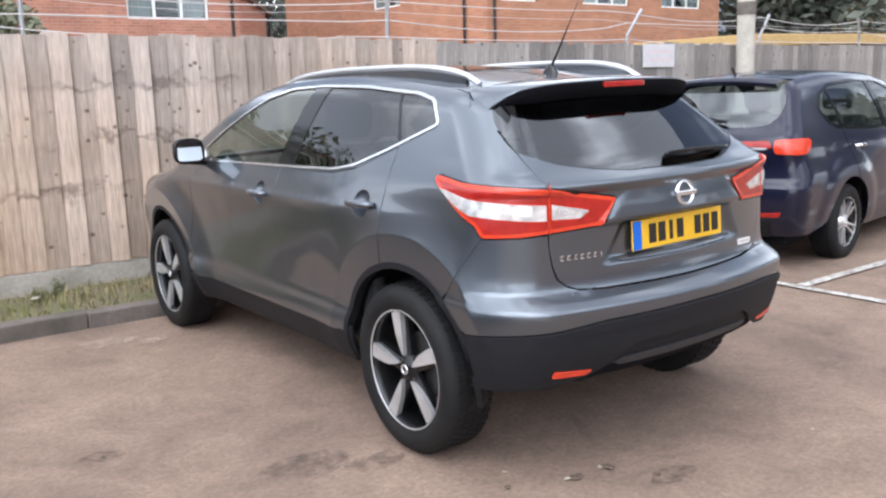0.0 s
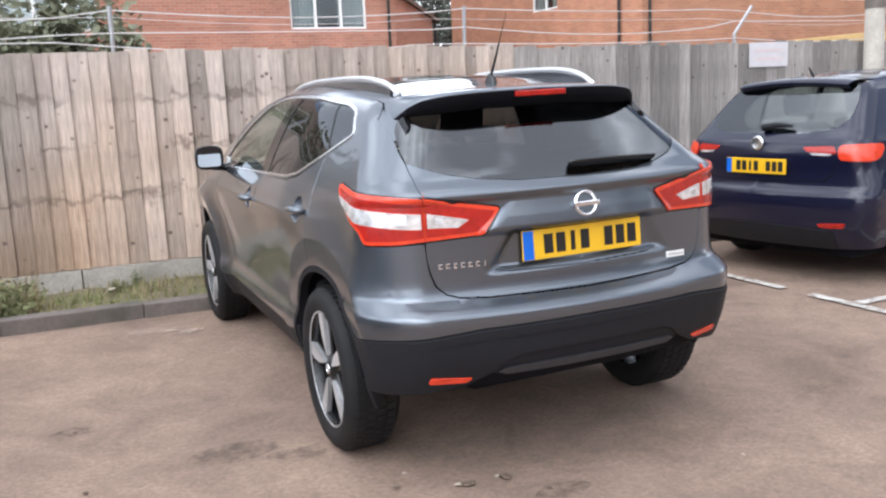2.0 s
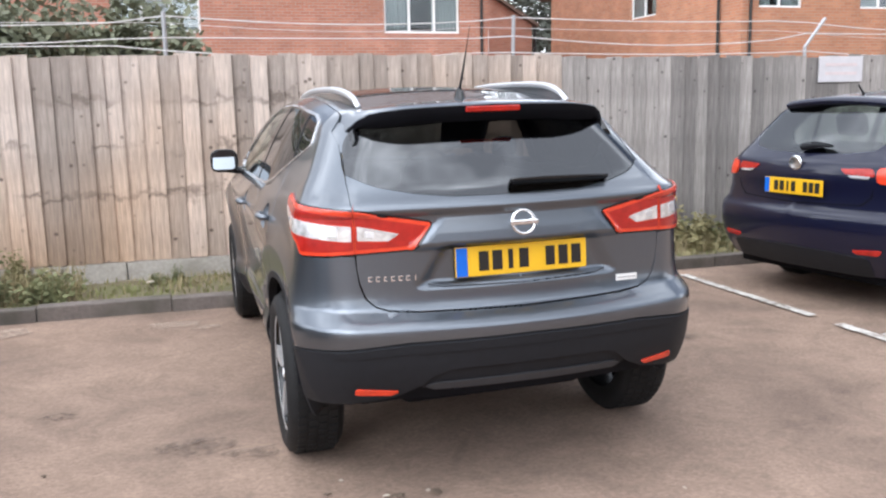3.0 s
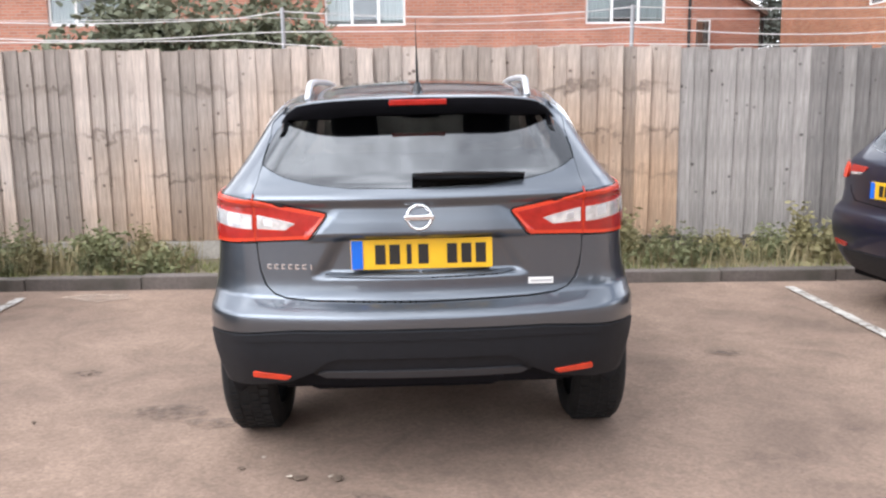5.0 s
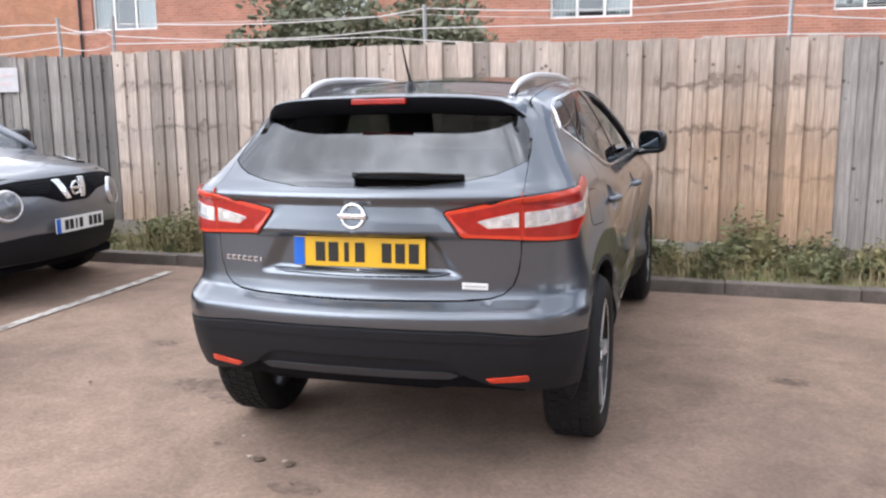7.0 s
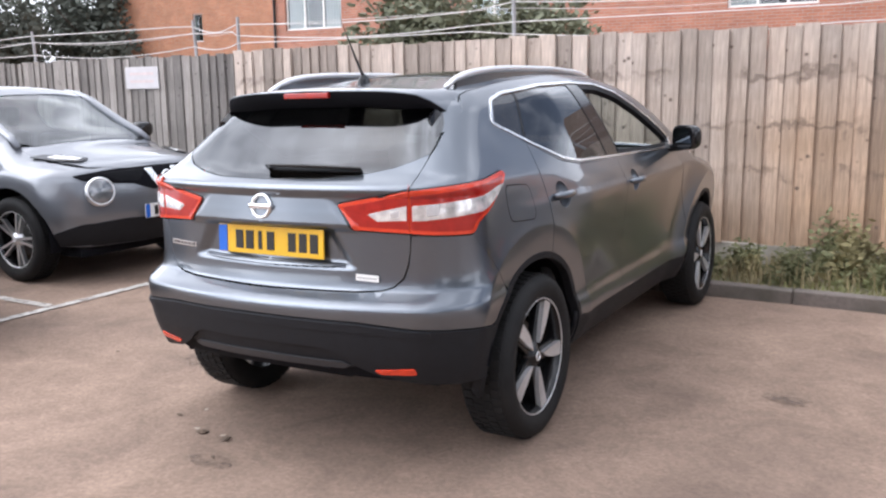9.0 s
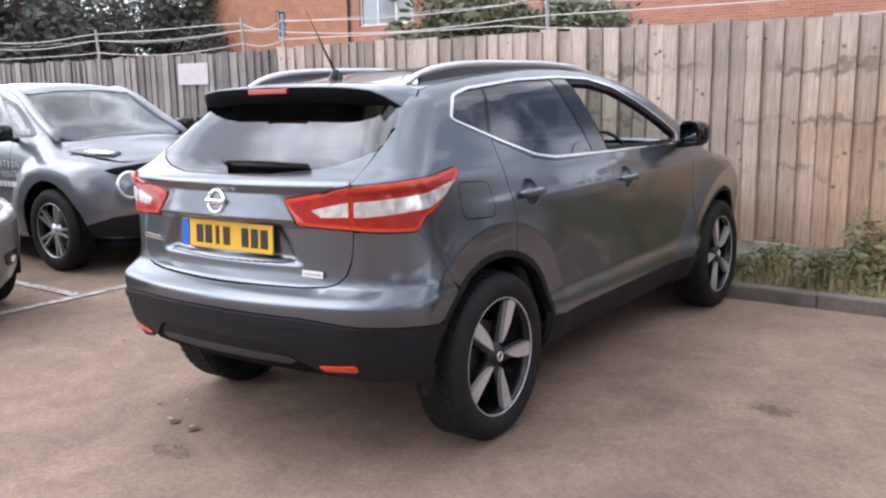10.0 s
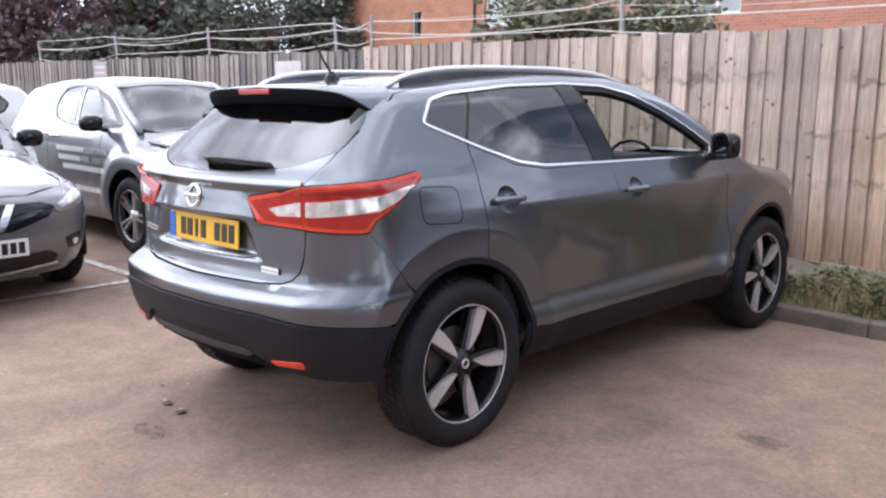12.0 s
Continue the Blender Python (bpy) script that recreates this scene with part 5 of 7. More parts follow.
# ---- other parked cars ----
def parked(name, label, shell, place, paint, outline, window, wheels, roof, screen, bonnet=None, radius=0.315, rim=0.215, rim_mat=None, frame_mat=None, tail_pane=None, pane_mat=None, cabin_at=(0.42, 1.28, 2.05), far=2.6, track=0.86):
    """A parked car out of a shell: one pressed body, panes, roof, wheels and seats. place: its pose in the car park."""
    c = thing(name, label=label, category="car")
    dlo = rounded(window, 0.03)
    part("body", panel(shell, "wrap", outline, [dlo], 0.045, 0.0, 0.012, True), paint, c)
    for flip in (False, True):
        part("side_window", panel(shell, "wrap", grown(dlo, -0.004), (), 0.05, -0.004, 0.003, False, flip), CLEAR_GLASS, c)
        part("window_trim", panel(shell, "wrap", grown(dlo, 0.012), [grown(dlo, -0.012)], 0.04, 0.003, 0.006, False, flip), frame_mat or GLOSS_BLACK, c)
    part("roof", panel(shell, "over", roof, (), 0.08, 0.0, 0.012, True), paint, c)
    part("windscreen", panel(shell, "over", screen, (), 0.08, -0.002, 0.004, True), CLEAR_GLASS, c)
    if bonnet:
        part("bonnet", panel(shell, "over", bonnet, (), 0.06, 0.002, 0.012, True), paint, c)
    if tail_pane:
        part("tailgate_window", panel(shell, "wrap", tail_pane, (), 0.04, -0.002, 0.004, True), pane_mat or TINT_GLASS, c)
    for wy in wheels:
        for s in (1, -1):
            wheel(c, s * track, wy, s, 20 + 31 * wy, radius, rim, 0.205, "twin", rim_mat or SATIN)
            well = lathe([(radius + 0.075, 0.0), (radius + 0.08, -0.02), (radius + 0.08, -0.32), (0.0, -0.32)], 32)
            well.transform(Matrix.Translation((s * (track - 0.03), wy, radius)) @ Matrix.Diagonal((s, 1, 1, 1)))
            bmesh.ops.delete(well, geom=[v for v in well.verts if v.co.z < 0.20], context="VERTS")
            part("wheel_arch_liner", well, DARK, c)
    part("floor_pan", box((-0.68, -0.55, 0.20), (0.68, wheels[1] + 0.4, 0.27), 0.02), DARK, c)
    part("inner_lining", box((-0.66, -0.50, 0.27), (0.66, wheels[1] + 0.3, 0.72), 0.03), DARK, c)
    for x in (-0.37, 0.37):
        for y in cabin_at[:2]:
            seat(c, x, y, 0.60, 0.56, 0.50)
    part("dashboard", box((-0.66, min(cabin_at[2], cabin_at[2] + 0.3), 0.70), (0.66, cabin_at[2] + 0.35, 1.0), 0.05), UPHOLSTERY, c)
    c.matrix_world = place
    return c


def lay(c, shell, name, pts, mat, lift=0.006, fold=0.008, step=0.03, mirror=True, round_by=0.02, label="", way="wrap"):
    """A part laid on a shell: across its middle, or on both sides."""
    o = rounded(shell.trace(pts) if way == "wrap" else pts, round_by)
    res = []
    for flip in ((False,) if mirror else (False, True)):
        res.append(part(name, panel(shell, way, o, (), step, lift, fold, mirror, flip), mat, c, label))
    return res


def mirrors(c, x, y, z, mat, face=-1):
    for s in (1, -1):
        h = bmesh.new()
        bmesh.ops.create_uvsphere(h, u_segments=16, v_segments=10, radius=1)
        for v in h.verts:
            for ax in range(3):
                v.co[ax] = math.copysign(abs(v.co[ax]) ** 0.65, v.co[ax])
        h.transform(Matrix.Translation((s * x, y, z)) @ Matrix.Diagonal((0.10, 0.075, 0.072, 1)))
        m = part("door_mirror", h, mat, c, "", True)
        part("mirror_stalk", tube([(s * (x - 0.16), y, z - 0.07), (s * (x - 0.05), y, z - 0.04)], 0.022), GLOSS_BLACK, m)


def arch_cut(cy, r, a0, a1, z=0.315):
    return arc(cy, z, r, a0, a1, 12)


# navy hatchback, tail to the main car
HATCH = Shell(
    mid=[(0.18, 0.80), (0.30, 0.85), (0.60, 0.880), (0.85, 0.872), (0.98, 0.845), (1.04, 0.815), (1.17, 0.768), (1.33, 0.690), (1.46, 0.605), (1.55, 0.53)],
    rear=[(0.18, 0.76), (0.35, 0.815), (0.60, 0.855), (0.70, 0.845), (0.85, 0.800), (0.97, 0.772), (1.05, 0.745), (1.17, 0.690), (1.33, 0.615), (1.47, 0.54)],
    tail=[(0.18, -0.60), (0.30, -0.70), (0.45, -0.78), (0.60, -0.803), (0.665, -0.797), (0.700, -0.770), (0.722, -0.738), (0.80, -0.735), (0.92, -0.745), (1.00, -0.73), (1.05, -0.69), (1.10, -0.635), (1.20, -0.545), (1.33, -0.42), (1.47, -0.29)],
    top=[(-0.5, 1.425), (-0.2, 1.47), (0.1, 1.50), (0.6, 1.525), (1.1, 1.52), (1.5, 1.465), (1.9, 1.29), (2.4, 1.02), (2.8, 0.97), (3.2, 0.86), (3.45, 0.70)],
    front=[(0.2, 3.40), (0.7, 3.50), (0.9, 3.3), (1.1, 3.0)], arches=((0.2, 0.30, 0.355), (2.78, 0.30, 0.355)), flare=0.02, bow=0.065, crown=0.13, corner=0.12)
H_GLASS = [("x", 0.0, 1.075), ("x", 0.35, 1.085), ("x", 0.52, 1.11), ("x", 0.58, 1.18), ("x", 0.56, 1.31), ("x", 0.50, 1.41)]
h_edge = [(y, float(HATCH.over(np.array([[0.52, y]]))[0, 2])) for y in np.linspace(-0.12, 1.45, 12)]
hatch_out = HATCH.trace(H_GLASS) + h_edge + [(1.75, 1.28), (2.15, 1.08), (2.6, 0.93), (3.1, 0.83), (3.12, 0.55), (3.05, 0.40)] + arch_cut(2.78, 0.37, 8, 172, 0.30) + [(2.40, 0.23), (0.585, 0.23)] + arch_cut(0.2, 0.37, 0, 172, 0.30) + HATCH.trace([(-0.40, 0.28), ("x", 0.6, 0.27), ("x", 0.0, 0.27)])
HATCH_WINDOW = [(-0.06, 1.20), (0.05, 1.32), (0.28, 1.395), (0.8, 1.425), (1.2, 1.41), (1.5, 1.305), (1.9, 1.05), (1.5, 1.02), (0.6, 1.03), (0.14, 1.055), (0.02, 1.10)]
hatch = parked("hatchback_car", "dark navy hatchback car parked tail-out beside the fence", HATCH, Matrix.Translation((3.722, 1.672, -0.015)) @ pose(0, 0, 0, 0, 0, -81.5), NAVY, hatch_out,
               HATCH_WINDOW, (0.2, 2.78),
               [(0.0, -0.18), (0.517, -0.12), (0.517, 1.42), (0.0, 1.5)], [(0.0, 1.52), (0.52, 1.44), (0.66, 2.1), (0.55, 2.28), (0.0, 2.36)],
               [(0.0, 2.38), (0.60, 2.26), (0.72, 2.4), (0.66, 3.0), (0.0, 3.2)], pane_mat=CLEAR_GLASS, tail_pane=HATCH.trace(H_GLASS + [("x", 0.0, 1.43)]), track=0.855, radius=0.30, rim=0.195)
hs_v = []
for i in range(13):
    x = -0.49 + 0.98 * i / 12
    k = abs(x) / 0.49
    z0 = float(HATCH.over(np.array([[x, -0.16]]))[0, 2])
    hs_v += [(x, -0.16, z0 + 0.001), (x * 0.98, -0.30, z0 - 0.004), (x * 0.96, -0.41 + 0.05 * k * k, z0 - 0.028), (x * 0.96, -0.40 + 0.05 * k * k, z0 - 0.052), (x * 0.96, -0.30, z0 - 0.07)]
hs = raw(hs_v, [(5 * i + j, 5 * i + j + 1, 5 * i + j + 6, 5 * i + j + 5) for i in range(12) for j in range(4)])
bmesh.ops.recalc_face_normals(hs, faces=hs.faces[:])
part("spoiler", hs, NAVY, hatch, "", True)
lay(hatch, HATCH, "tail_lamp", [("x", 0.36, 0.985), ("x", 0.58, 0.995), ("x", 0.605, 0.94), ("x", 0.40, 0.952)], DEEP_RED, mirror=False, label="slim red lamp on the tailgate")
lay(hatch, HATCH, "tail_lamp", [("x", 0.615, 1.00), (-0.52, 1.005), (-0.42, 1.00), (-0.40, 0.975), (-0.47, 0.905), (-0.56, 0.888), ("x", 0.63, 0.90), ("x", 0.612, 0.94)], RED_LENS, 0.012, 0.02, mirror=False, round_by=0.03, label="rounded red lamp on the wing")
lay(hatch, HATCH, "reverse_lens", [("x", 0.42, 0.945), ("x", 0.57, 0.942), ("x", 0.56, 0.928), ("x", 0.44, 0.932)], CLEAR_LENS, 0.010, mirror=False, round_by=0.005)
lay(hatch, HATCH, "reflector", [("x", 0.50, 0.455), ("x", 0.70, 0.468), ("x", 0.68, 0.432), ("x", 0.53, 0.428)], DEEP_RED, 0.008, mirror=False, label="red bumper reflector")
lay(hatch, HATCH, "bumper_valance", [("x", 0.0, 0.43), ("x", 0.36, 0.42), ("x", 0.60, 0.40), ("x", 0.60, 0.27), ("x", 0.0, 0.27)], PLASTIC, 0.006)
lay(hatch, HATCH, "gate_seam", [("x", 0.0, 0.728), ("x", 0.52, 0.745), ("x", 0.585, 0.80), ("x", 0.595, 0.86), ("x", 0.590, 0.86), ("x", 0.575, 0.80), ("x", 0.51, 0.752), ("x", 0.0, 0.736)], DARK, 0.0015, 0.001, round_by=0.002)
plate(hatch, 0.0, -0.757, 0.845, 0, YELLOW)
ring = lathe([(0.0, 0.010), (0.040, 0.010), (0.046, 0.012), (0.052, 0.0)], 32, "z")
ring.transform(Matrix.Translation((0.0, -0.742, 1.012)) @ pose(0, 0, 0, 90, 0, 0))
part("round_badge", ring, CHROME, hatch, "round chrome badge", True)
wq = HATCH.wrap(np.array(HATCH.trace([("x", 0.0, 1.10), ("x", 0.12, 1.118), ("x", 0.24, 1.112)])))
part("wiper", tube([(q[0] - 0.02, q[1] - 0.025, q[2] + 0.02) for q in wq], [0.028, 0.022, 0.010]), PLASTIC, hatch, "black rear wiper")
for s, hy in ((1, 0.42), (-1, 0.42), (1, 1.30), (-1, 1.30)):
    hx = float(HATCH.wrap(np.array([[hy, 0.90]]))[0, 0])
    part("door_handle", tube([(s * (hx - 0.005), hy - 0.10, 0.90), (s * (hx + 0.028), hy - 0.05, 0.905), (s * (hx + 0.028), hy + 0.05, 0.905), (s * (hx - 0.005), hy + 0.10, 0.90)], 0.013), CHROME, hatch, "chrome door handle")
mirrors(hatch, 0.93, 1.85, 1.02, NAVY)
for flip in (False, True):
    part("window_pillar", panel(HATCH, "wrap", [(0.17, 1.372), (0.205, 1.382), (0.275, 1.045), (0.24, 1.048)], (), 0.04, 0.002, 0.01, False, flip), GLOSS_BLACK, hatch)
    part("door_pillar", panel(HATCH, "wrap", [(0.93, 1.425), (1.01, 1.423), (1.06, 1.025), (0.98, 1.025)], (), 0.04, 0.002, 0.01, False, flip), GLOSS_BLACK, hatch)
    for a, b in ((0.20, 0.34), (1.04, 1.08)):
        part("door_seam", panel(HATCH, "wrap", [(a, 1.02), (a + 0.006, 1.02), (b + 0.006, 0.62), (b + 0.012, 0.26), (b + 0.006, 0.26), (b, 0.62)], (), 0.05, 0.0012, 0.001, False, flip), DARK, hatch)
part("aerial", tube([(0, -0.08, 1.47), (0, -0.15, 1.55)], [0.012, 0.005]), INK, hatch)

# silver-grey compact crossover, nose out: here y runs from its front axle to its tail
SMALL = Shell(
    mid=[(0.18, 0.78), (0.32, 0.83), (0.60, 0.86), (0.85, 0.862), (1.0, 0.838), (1.06, 0.80), (1.2, 0.745), (1.38, 0.665), (1.5, 0.60), (1.58, 0.53)],
    rear=[(0.18, 0.75), (0.35, 0.80), (0.60, 0.845), (0.80, 0.85), (0.93, 0.815), (1.02, 0.76), (1.10, 0.70), (1.5, 0.58)],
    tail=[(0.18, -0.60), (0.30, -0.70), (0.42, -0.76), (0.55, -0.79), (0.66, -0.79), (0.76, -0.775), (0.86, -0.74), (0.93, -0.68), (0.99, -0.58), (1.05, -0.35), (1.10, 0.0), (1.5, 0.8)],
    top=[(-0.80, 0.78), (-0.70, 0.90), (-0.5, 0.965), (-0.25, 1.01), (0.0, 1.05), (0.10, 1.08), (0.35, 1.25), (0.70, 1.45), (1.05, 1.53), (1.6, 1.55), (2.4, 1.51), (2.9, 1.40), (3.2, 1.1)],
    front=[(0.2, 3.1), (0.7, 3.26), (1.0, 3.2), (1.3, 3.0), (1.5, 2.8)], arches=((0, 0.335, 0.40), (2.53, 0.335, 0.40)), flare=0.040, bow=0.13, crown=0.15, corner=0.20, length_mid=(-0.1, 0.8), taper=(2.3, 0.10))
s_edge = [(y, float(SMALL.over(np.array([[0.53, y]]))[0, 2])) for y in np.linspace(0.80, 2.9, 10)]
hood_edge = [(y, float(SMALL.over(np.array([[0.66 if y > -0.4 else 0.60, y]]))[0, 2])) for y in np.linspace(-0.52, 0.10, 7)]
small_out = SMALL.trace([("x", 0.0, 0.90), ("x", 0.35, 0.90), ("x", 0.55, 0.885)]) + hood_edge[1:] + [(y, float(SMALL.over(np.array([[x, y]]))[0, 2])) for x, y in ((0.638, 0.20), (0.605, 0.45), (0.565, 0.65))] + s_edge + [(3.0, 1.2), (3.0, 0.45)] + arch_cut(2.53, 0.415, 8, 172, 0.335) + [(2.1, 0.24), (0.43, 0.24)] + arch_cut(0, 0.415, 0, 170, 0.335) + SMALL.trace([(-0.43, 0.30), ("x", 0.6, 0.28), ("x", 0.0, 0.28)])
small = parked("compact_crossover_car", "silver-grey compact crossover car with lettered doors, parked nose-out", SMALL, Matrix.Translation((-4.05, 1.82, 0)) @ pose(0, 0, 0, 0, 0, 90), SILVER, small_out,
               [(0.34, 1.095), (0.52, 1.19), (0.78, 1.345), (1.02, 1.43), (1.40, 1.455), (1.64, 1.435), (1.75, 1.36), (1.77, 1.25), (1.70, 1.145), (1.4, 1.085), (0.8, 1.07)], (0.0, 2.53),
               [(0.0, 0.77), (0.45, 0.80), (0.527, 0.85), (0.527, 2.85), (0.0, 2.9)], [(0.0, 0.75), (0.45, 0.78), (0.515, 0.79), (0.60, 0.45), (0.635, 0.20), (0.5, 0.11), (0.0, 0.07)],
               [(0.0, 0.05), (0.5, 0.09), (0.655, 0.15), (0.655, 0.0), (0.64, -0.35), (0.56, -0.56), (0.35, -0.66), (0.0, -0.68)], 0.335, 0.222, SATIN, cabin_at=(1.05, 1.95, 0.35), track=0.875)
lay(small, SMALL, "grille", [("x", 0.0, 0.882), ("x", 0.42, 0.874), ("x", 0.62, 0.852), ("x", 0.71, 0.838), ("x", 0.66, 0.805), ("x", 0.52, 0.775), ("x", 0.30, 0.760), ("x", 0.13, 0.70), ("x", 0.0, 0.70)], DARK, 0.006, round_by=0.01, label="black mesh grille")
for k in range(5):
    lay(small, SMALL, "grille_bar", [("x", 0.16 + 0.02 * k, 0.858 - 0.018 * k), ("x", 0.50 - 0.02 * k, 0.848 - 0.014 * k), ("x", 0.50 - 0.02 * k, 0.843 - 0.014 * k), ("x", 0.16 + 0.02 * k, 0.853 - 0.018 * k)], PLASTIC, 0.010, 0.004, mirror=False, round_by=0.001)
lay(small, SMALL, "grille_wing", [("x", 0.10, 0.86), ("x", 0.17, 0.86), ("x", 0.10, 0.72), ("x", 0.05, 0.72)], CHROME, 0.014, mirror=False, round_by=0.008, label="satin chrome grille bar")
lay(small, SMALL, "lower_grille", [("x", 0.0, 0.48), ("x", 0.40, 0.49), ("x", 0.60, 0.47), ("x", 0.60, 0.29), ("x", 0.0, 0.285)], PLASTIC, 0.006, label="black lower bumper")
lay(small, SMALL, "bumper_side", [("x", 0.50, 0.47), ("x", 0.68, 0.47), (-0.42, 0.40), (-0.43, 0.30), ("x", 0.55, 0.30)], PLASTIC, 0.005, mirror=False, label="black bumper corner")
lay(small, SMALL, "marker_lamp", [(0.45, -0.43), (0.55, -0.46), (0.66, -0.30), (0.71, -0.06), (0.61, -0.10), (0.51, -0.26)], GLOSS_BLACK, 0.014, mirror=False, round_by=0.02, way="over", label="slim lamp on top of the wing")
lay(small, SMALL, "marker_lens", [(0.49, -0.41), (0.56, -0.42), (0.63, -0.29), (0.645, -0.19), (0.58, -0.21), (0.53, -0.29)], CLEAR_LENS, 0.020, mirror=False, round_by=0.01, way="over")
for s in (1, -1):
    q = SMALL.wrap(np.array(SMALL.trace([("x", 0.56, 0.715)])))[0]
    nrm = Vector(SMALL.normal(np.array([q]))[0])
    nrm.x *= s
    lamp = lathe([(0.0, 0.022), (0.05, 0.020), (0.088, 0.012), (0.096, 0.022), (0.106, 0.022), (0.116, -0.006)], 32, "z")
    lamp.transform(Matrix.Translation((s * q[0], q[1], q[2])) @ nrm.to_track_quat("Z", "Y").to_matrix().to_4x4())
    hl = part("headlamp", lamp, SATIN, small, "round headlamp", True)
    lens = lathe([(0.0, 0.040), (0.05, 0.035), (0.094, 0.020)], 32, "z")
    lens.transform(Matrix.Translation((s * q[0], q[1], q[2])) @ nrm.to_track_quat("Z", "Y").to_matrix().to_4x4())
    part("lamp_lens", lens, LAMP_DARK, hl, "", True)
plate(small, 0.0, -0.812, 0.535, 0, WHITE_PLATE)
ring = lathe([(0.038, 0.0), (0.042, 0.010), (0.048, 0.012), (0.054, 0.0)], 32, "z")
ring.transform(Matrix.Translation((0, -0.795, 0.795)) @ pose(0, 0, 0, 90, 0, 0))
bd = part("badge_ring", ring, CHROME, small, "round chrome badge", True)
part("badge_bar", box((-0.06, -0.812, 0.785), (0.06, -0.797, 0.806), 0.004), CHROME, bd)
mirrors(small, 0.94, 0.52, 1.12, GLOSS_BLACK)
pillar_line = [SMALL.over(np.array([[x, y]]))[0] for x, y in ((0.652, 0.13), (0.636, 0.24), (0.612, 0.42), (0.583, 0.60), (0.552, 0.76), (0.535, 0.92), (0.532, 1.10))]
for s in (1, -1):
    part("windscreen_pillar", tube([(s * (q[0] + 0.012), q[1], q[2] + 0.004) for q in pillar_line], [0.030, 0.036, 0.040, 0.040, 0.036, 0.026, 0.012], 10), SILVER, small, "", True)
    part("door_pillar", panel(SMALL, "wrap", [(1.245, 1.448), (1.305, 1.452), (1.205, 1.085), (1.145, 1.08)], (), 0.04, 0.002, 0.01, False, s < 0), SILVER, small)
    part("door_pillar_seal", panel(SMALL, "wrap", [(1.305, 1.450), (1.33, 1.450), (1.23, 1.09), (1.205, 1.088)], (), 0.04, 0.003, 0.01, False, s < 0), GLOSS_BLACK, small)
for s in (1, -1):
    hx = float(SMALL.wrap(np.array([[1.55, 0.97]]))[0, 0])
    part("door_handle", tube([(s * (hx - 0.005), 1.45, 0.97), (s * (hx + 0.03), 1.50, 0.975), (s * (hx + 0.03), 1.60, 0.975), (s * (hx - 0.005), 1.65, 0.97)], 0.013), CHROME, small)
    for nm, ys in (("door_seam", 0.56), ("door_seam", 1.72)):
        part(nm, panel(SMALL, "wrap", [(ys, 1.06), (ys + 0.005, 1.06), (ys + 0.035, 0.40), (ys + 0.030, 0.40)], (), 0.05, 0.0012, 0.001, False, s < 0), DARK, small)
# white lettering on the near doors
for k, (txt, y0, wide) in enumerate((("EDITION", 0.64, 0.44), ("PER MONTH", 0.68, 0.54))):
    z = 0.86 - 0.085 * k
    pitch = wide / len(txt)
    for j, ch in enumerate(txt):
        yc = y0 + wide / 2 - (j + 0.5) * pitch
        x0 = float(SMALL.wrap(np.array([[yc, z]]))[0, 0])
        if ch != " ":
            lettering("door_letter", ch, pitch * (0.26 if ch == "I" else 0.76), 0.055, WHITE_PLATE, small, Matrix.Translation((-x0 - 0.004, yc, z)) @ pose(0, 0, 0, 0, 0, -90), "white letter on the doors")
for k in range(5):
    z = (0.86, 0.775, 0.69, 0.605, 0.50)[k]
    n = (10, 8, 15, 0, 9)[k]
    for j in range(n):
        y0 = (0.92, 1.01, 0.48, 0, 0.60)[k] + j * 0.062
        x0 = float(SMALL.wrap(np.array([[y0, z]]))[0, 0])
        part("lettering_bar", box((-x0 - 0.004, y0 - 0.022, z - 0.024), (-x0 + 0.004, y0 + 0.022, z + 0.024)), WHITE_PLATE, small, "white bar of unreadable lettering")

# mid-grey hatchback, nose out
GREY = Shell(
    mid=[(0.18, 0.78), (0.32, 0.83), (0.60, 0.87), (0.85, 0.865), (0.96, 0.84), (1.02, 0.80), (1.2, 0.74), (1.36, 0.65), (1.46, 0.57), (1.54, 0.50)],
    rear=[(0.18, 0.74), (0.30, 0.78), (0.50, 0.825), (0.66, 0.83), (0.80, 0.79), (0.90, 0.73), (1.0, 0.68), (1.4, 0.58)],
    tail=[(0.16, -0.66), (0.24, -0.76), (0.36, -0.83), (0.48, -0.85), (0.60, -0.845), (0.68, -0.82), (0.75, -0.76), (0.82, -0.64), (0.90, -0.40), (1.0, 0.0), (1.4, 0.8)],
    top=[(-0.86, 0.60), (-0.75, 0.74), (-0.55, 0.815), (-0.2, 0.885), (0.15, 0.945), (0.42, 0.995), (0.7, 1.16), (1.1, 1.37), (1.5, 1.47), (2.0, 1.49), (2.6, 1.45), (3.1, 1.33), (3.4, 1.0)],
    front=[(0.2, 3.3), (0.7, 3.5), (1.0, 3.4), (1.4, 3.0)], arches=((0, 0.318, 0.37), (2.70, 0.318, 0.37)), flare=0.015, bow=0.15, crown=0.13, corner=0.22, length_mid=(-0.1, 0.8), taper=(2.5, 0.08))
g_edge = [(y, float(GREY.over(np.array([[0.50, y]]))[0, 2])) for y in np.linspace(1.2, 3.0, 9)]
g_hood = [(y, float(GREY.over(np.array([[0.66 if y > -0.35 else 0.62, y]]))[0, 2])) for y in np.linspace(-0.40, 0.42, 7)]
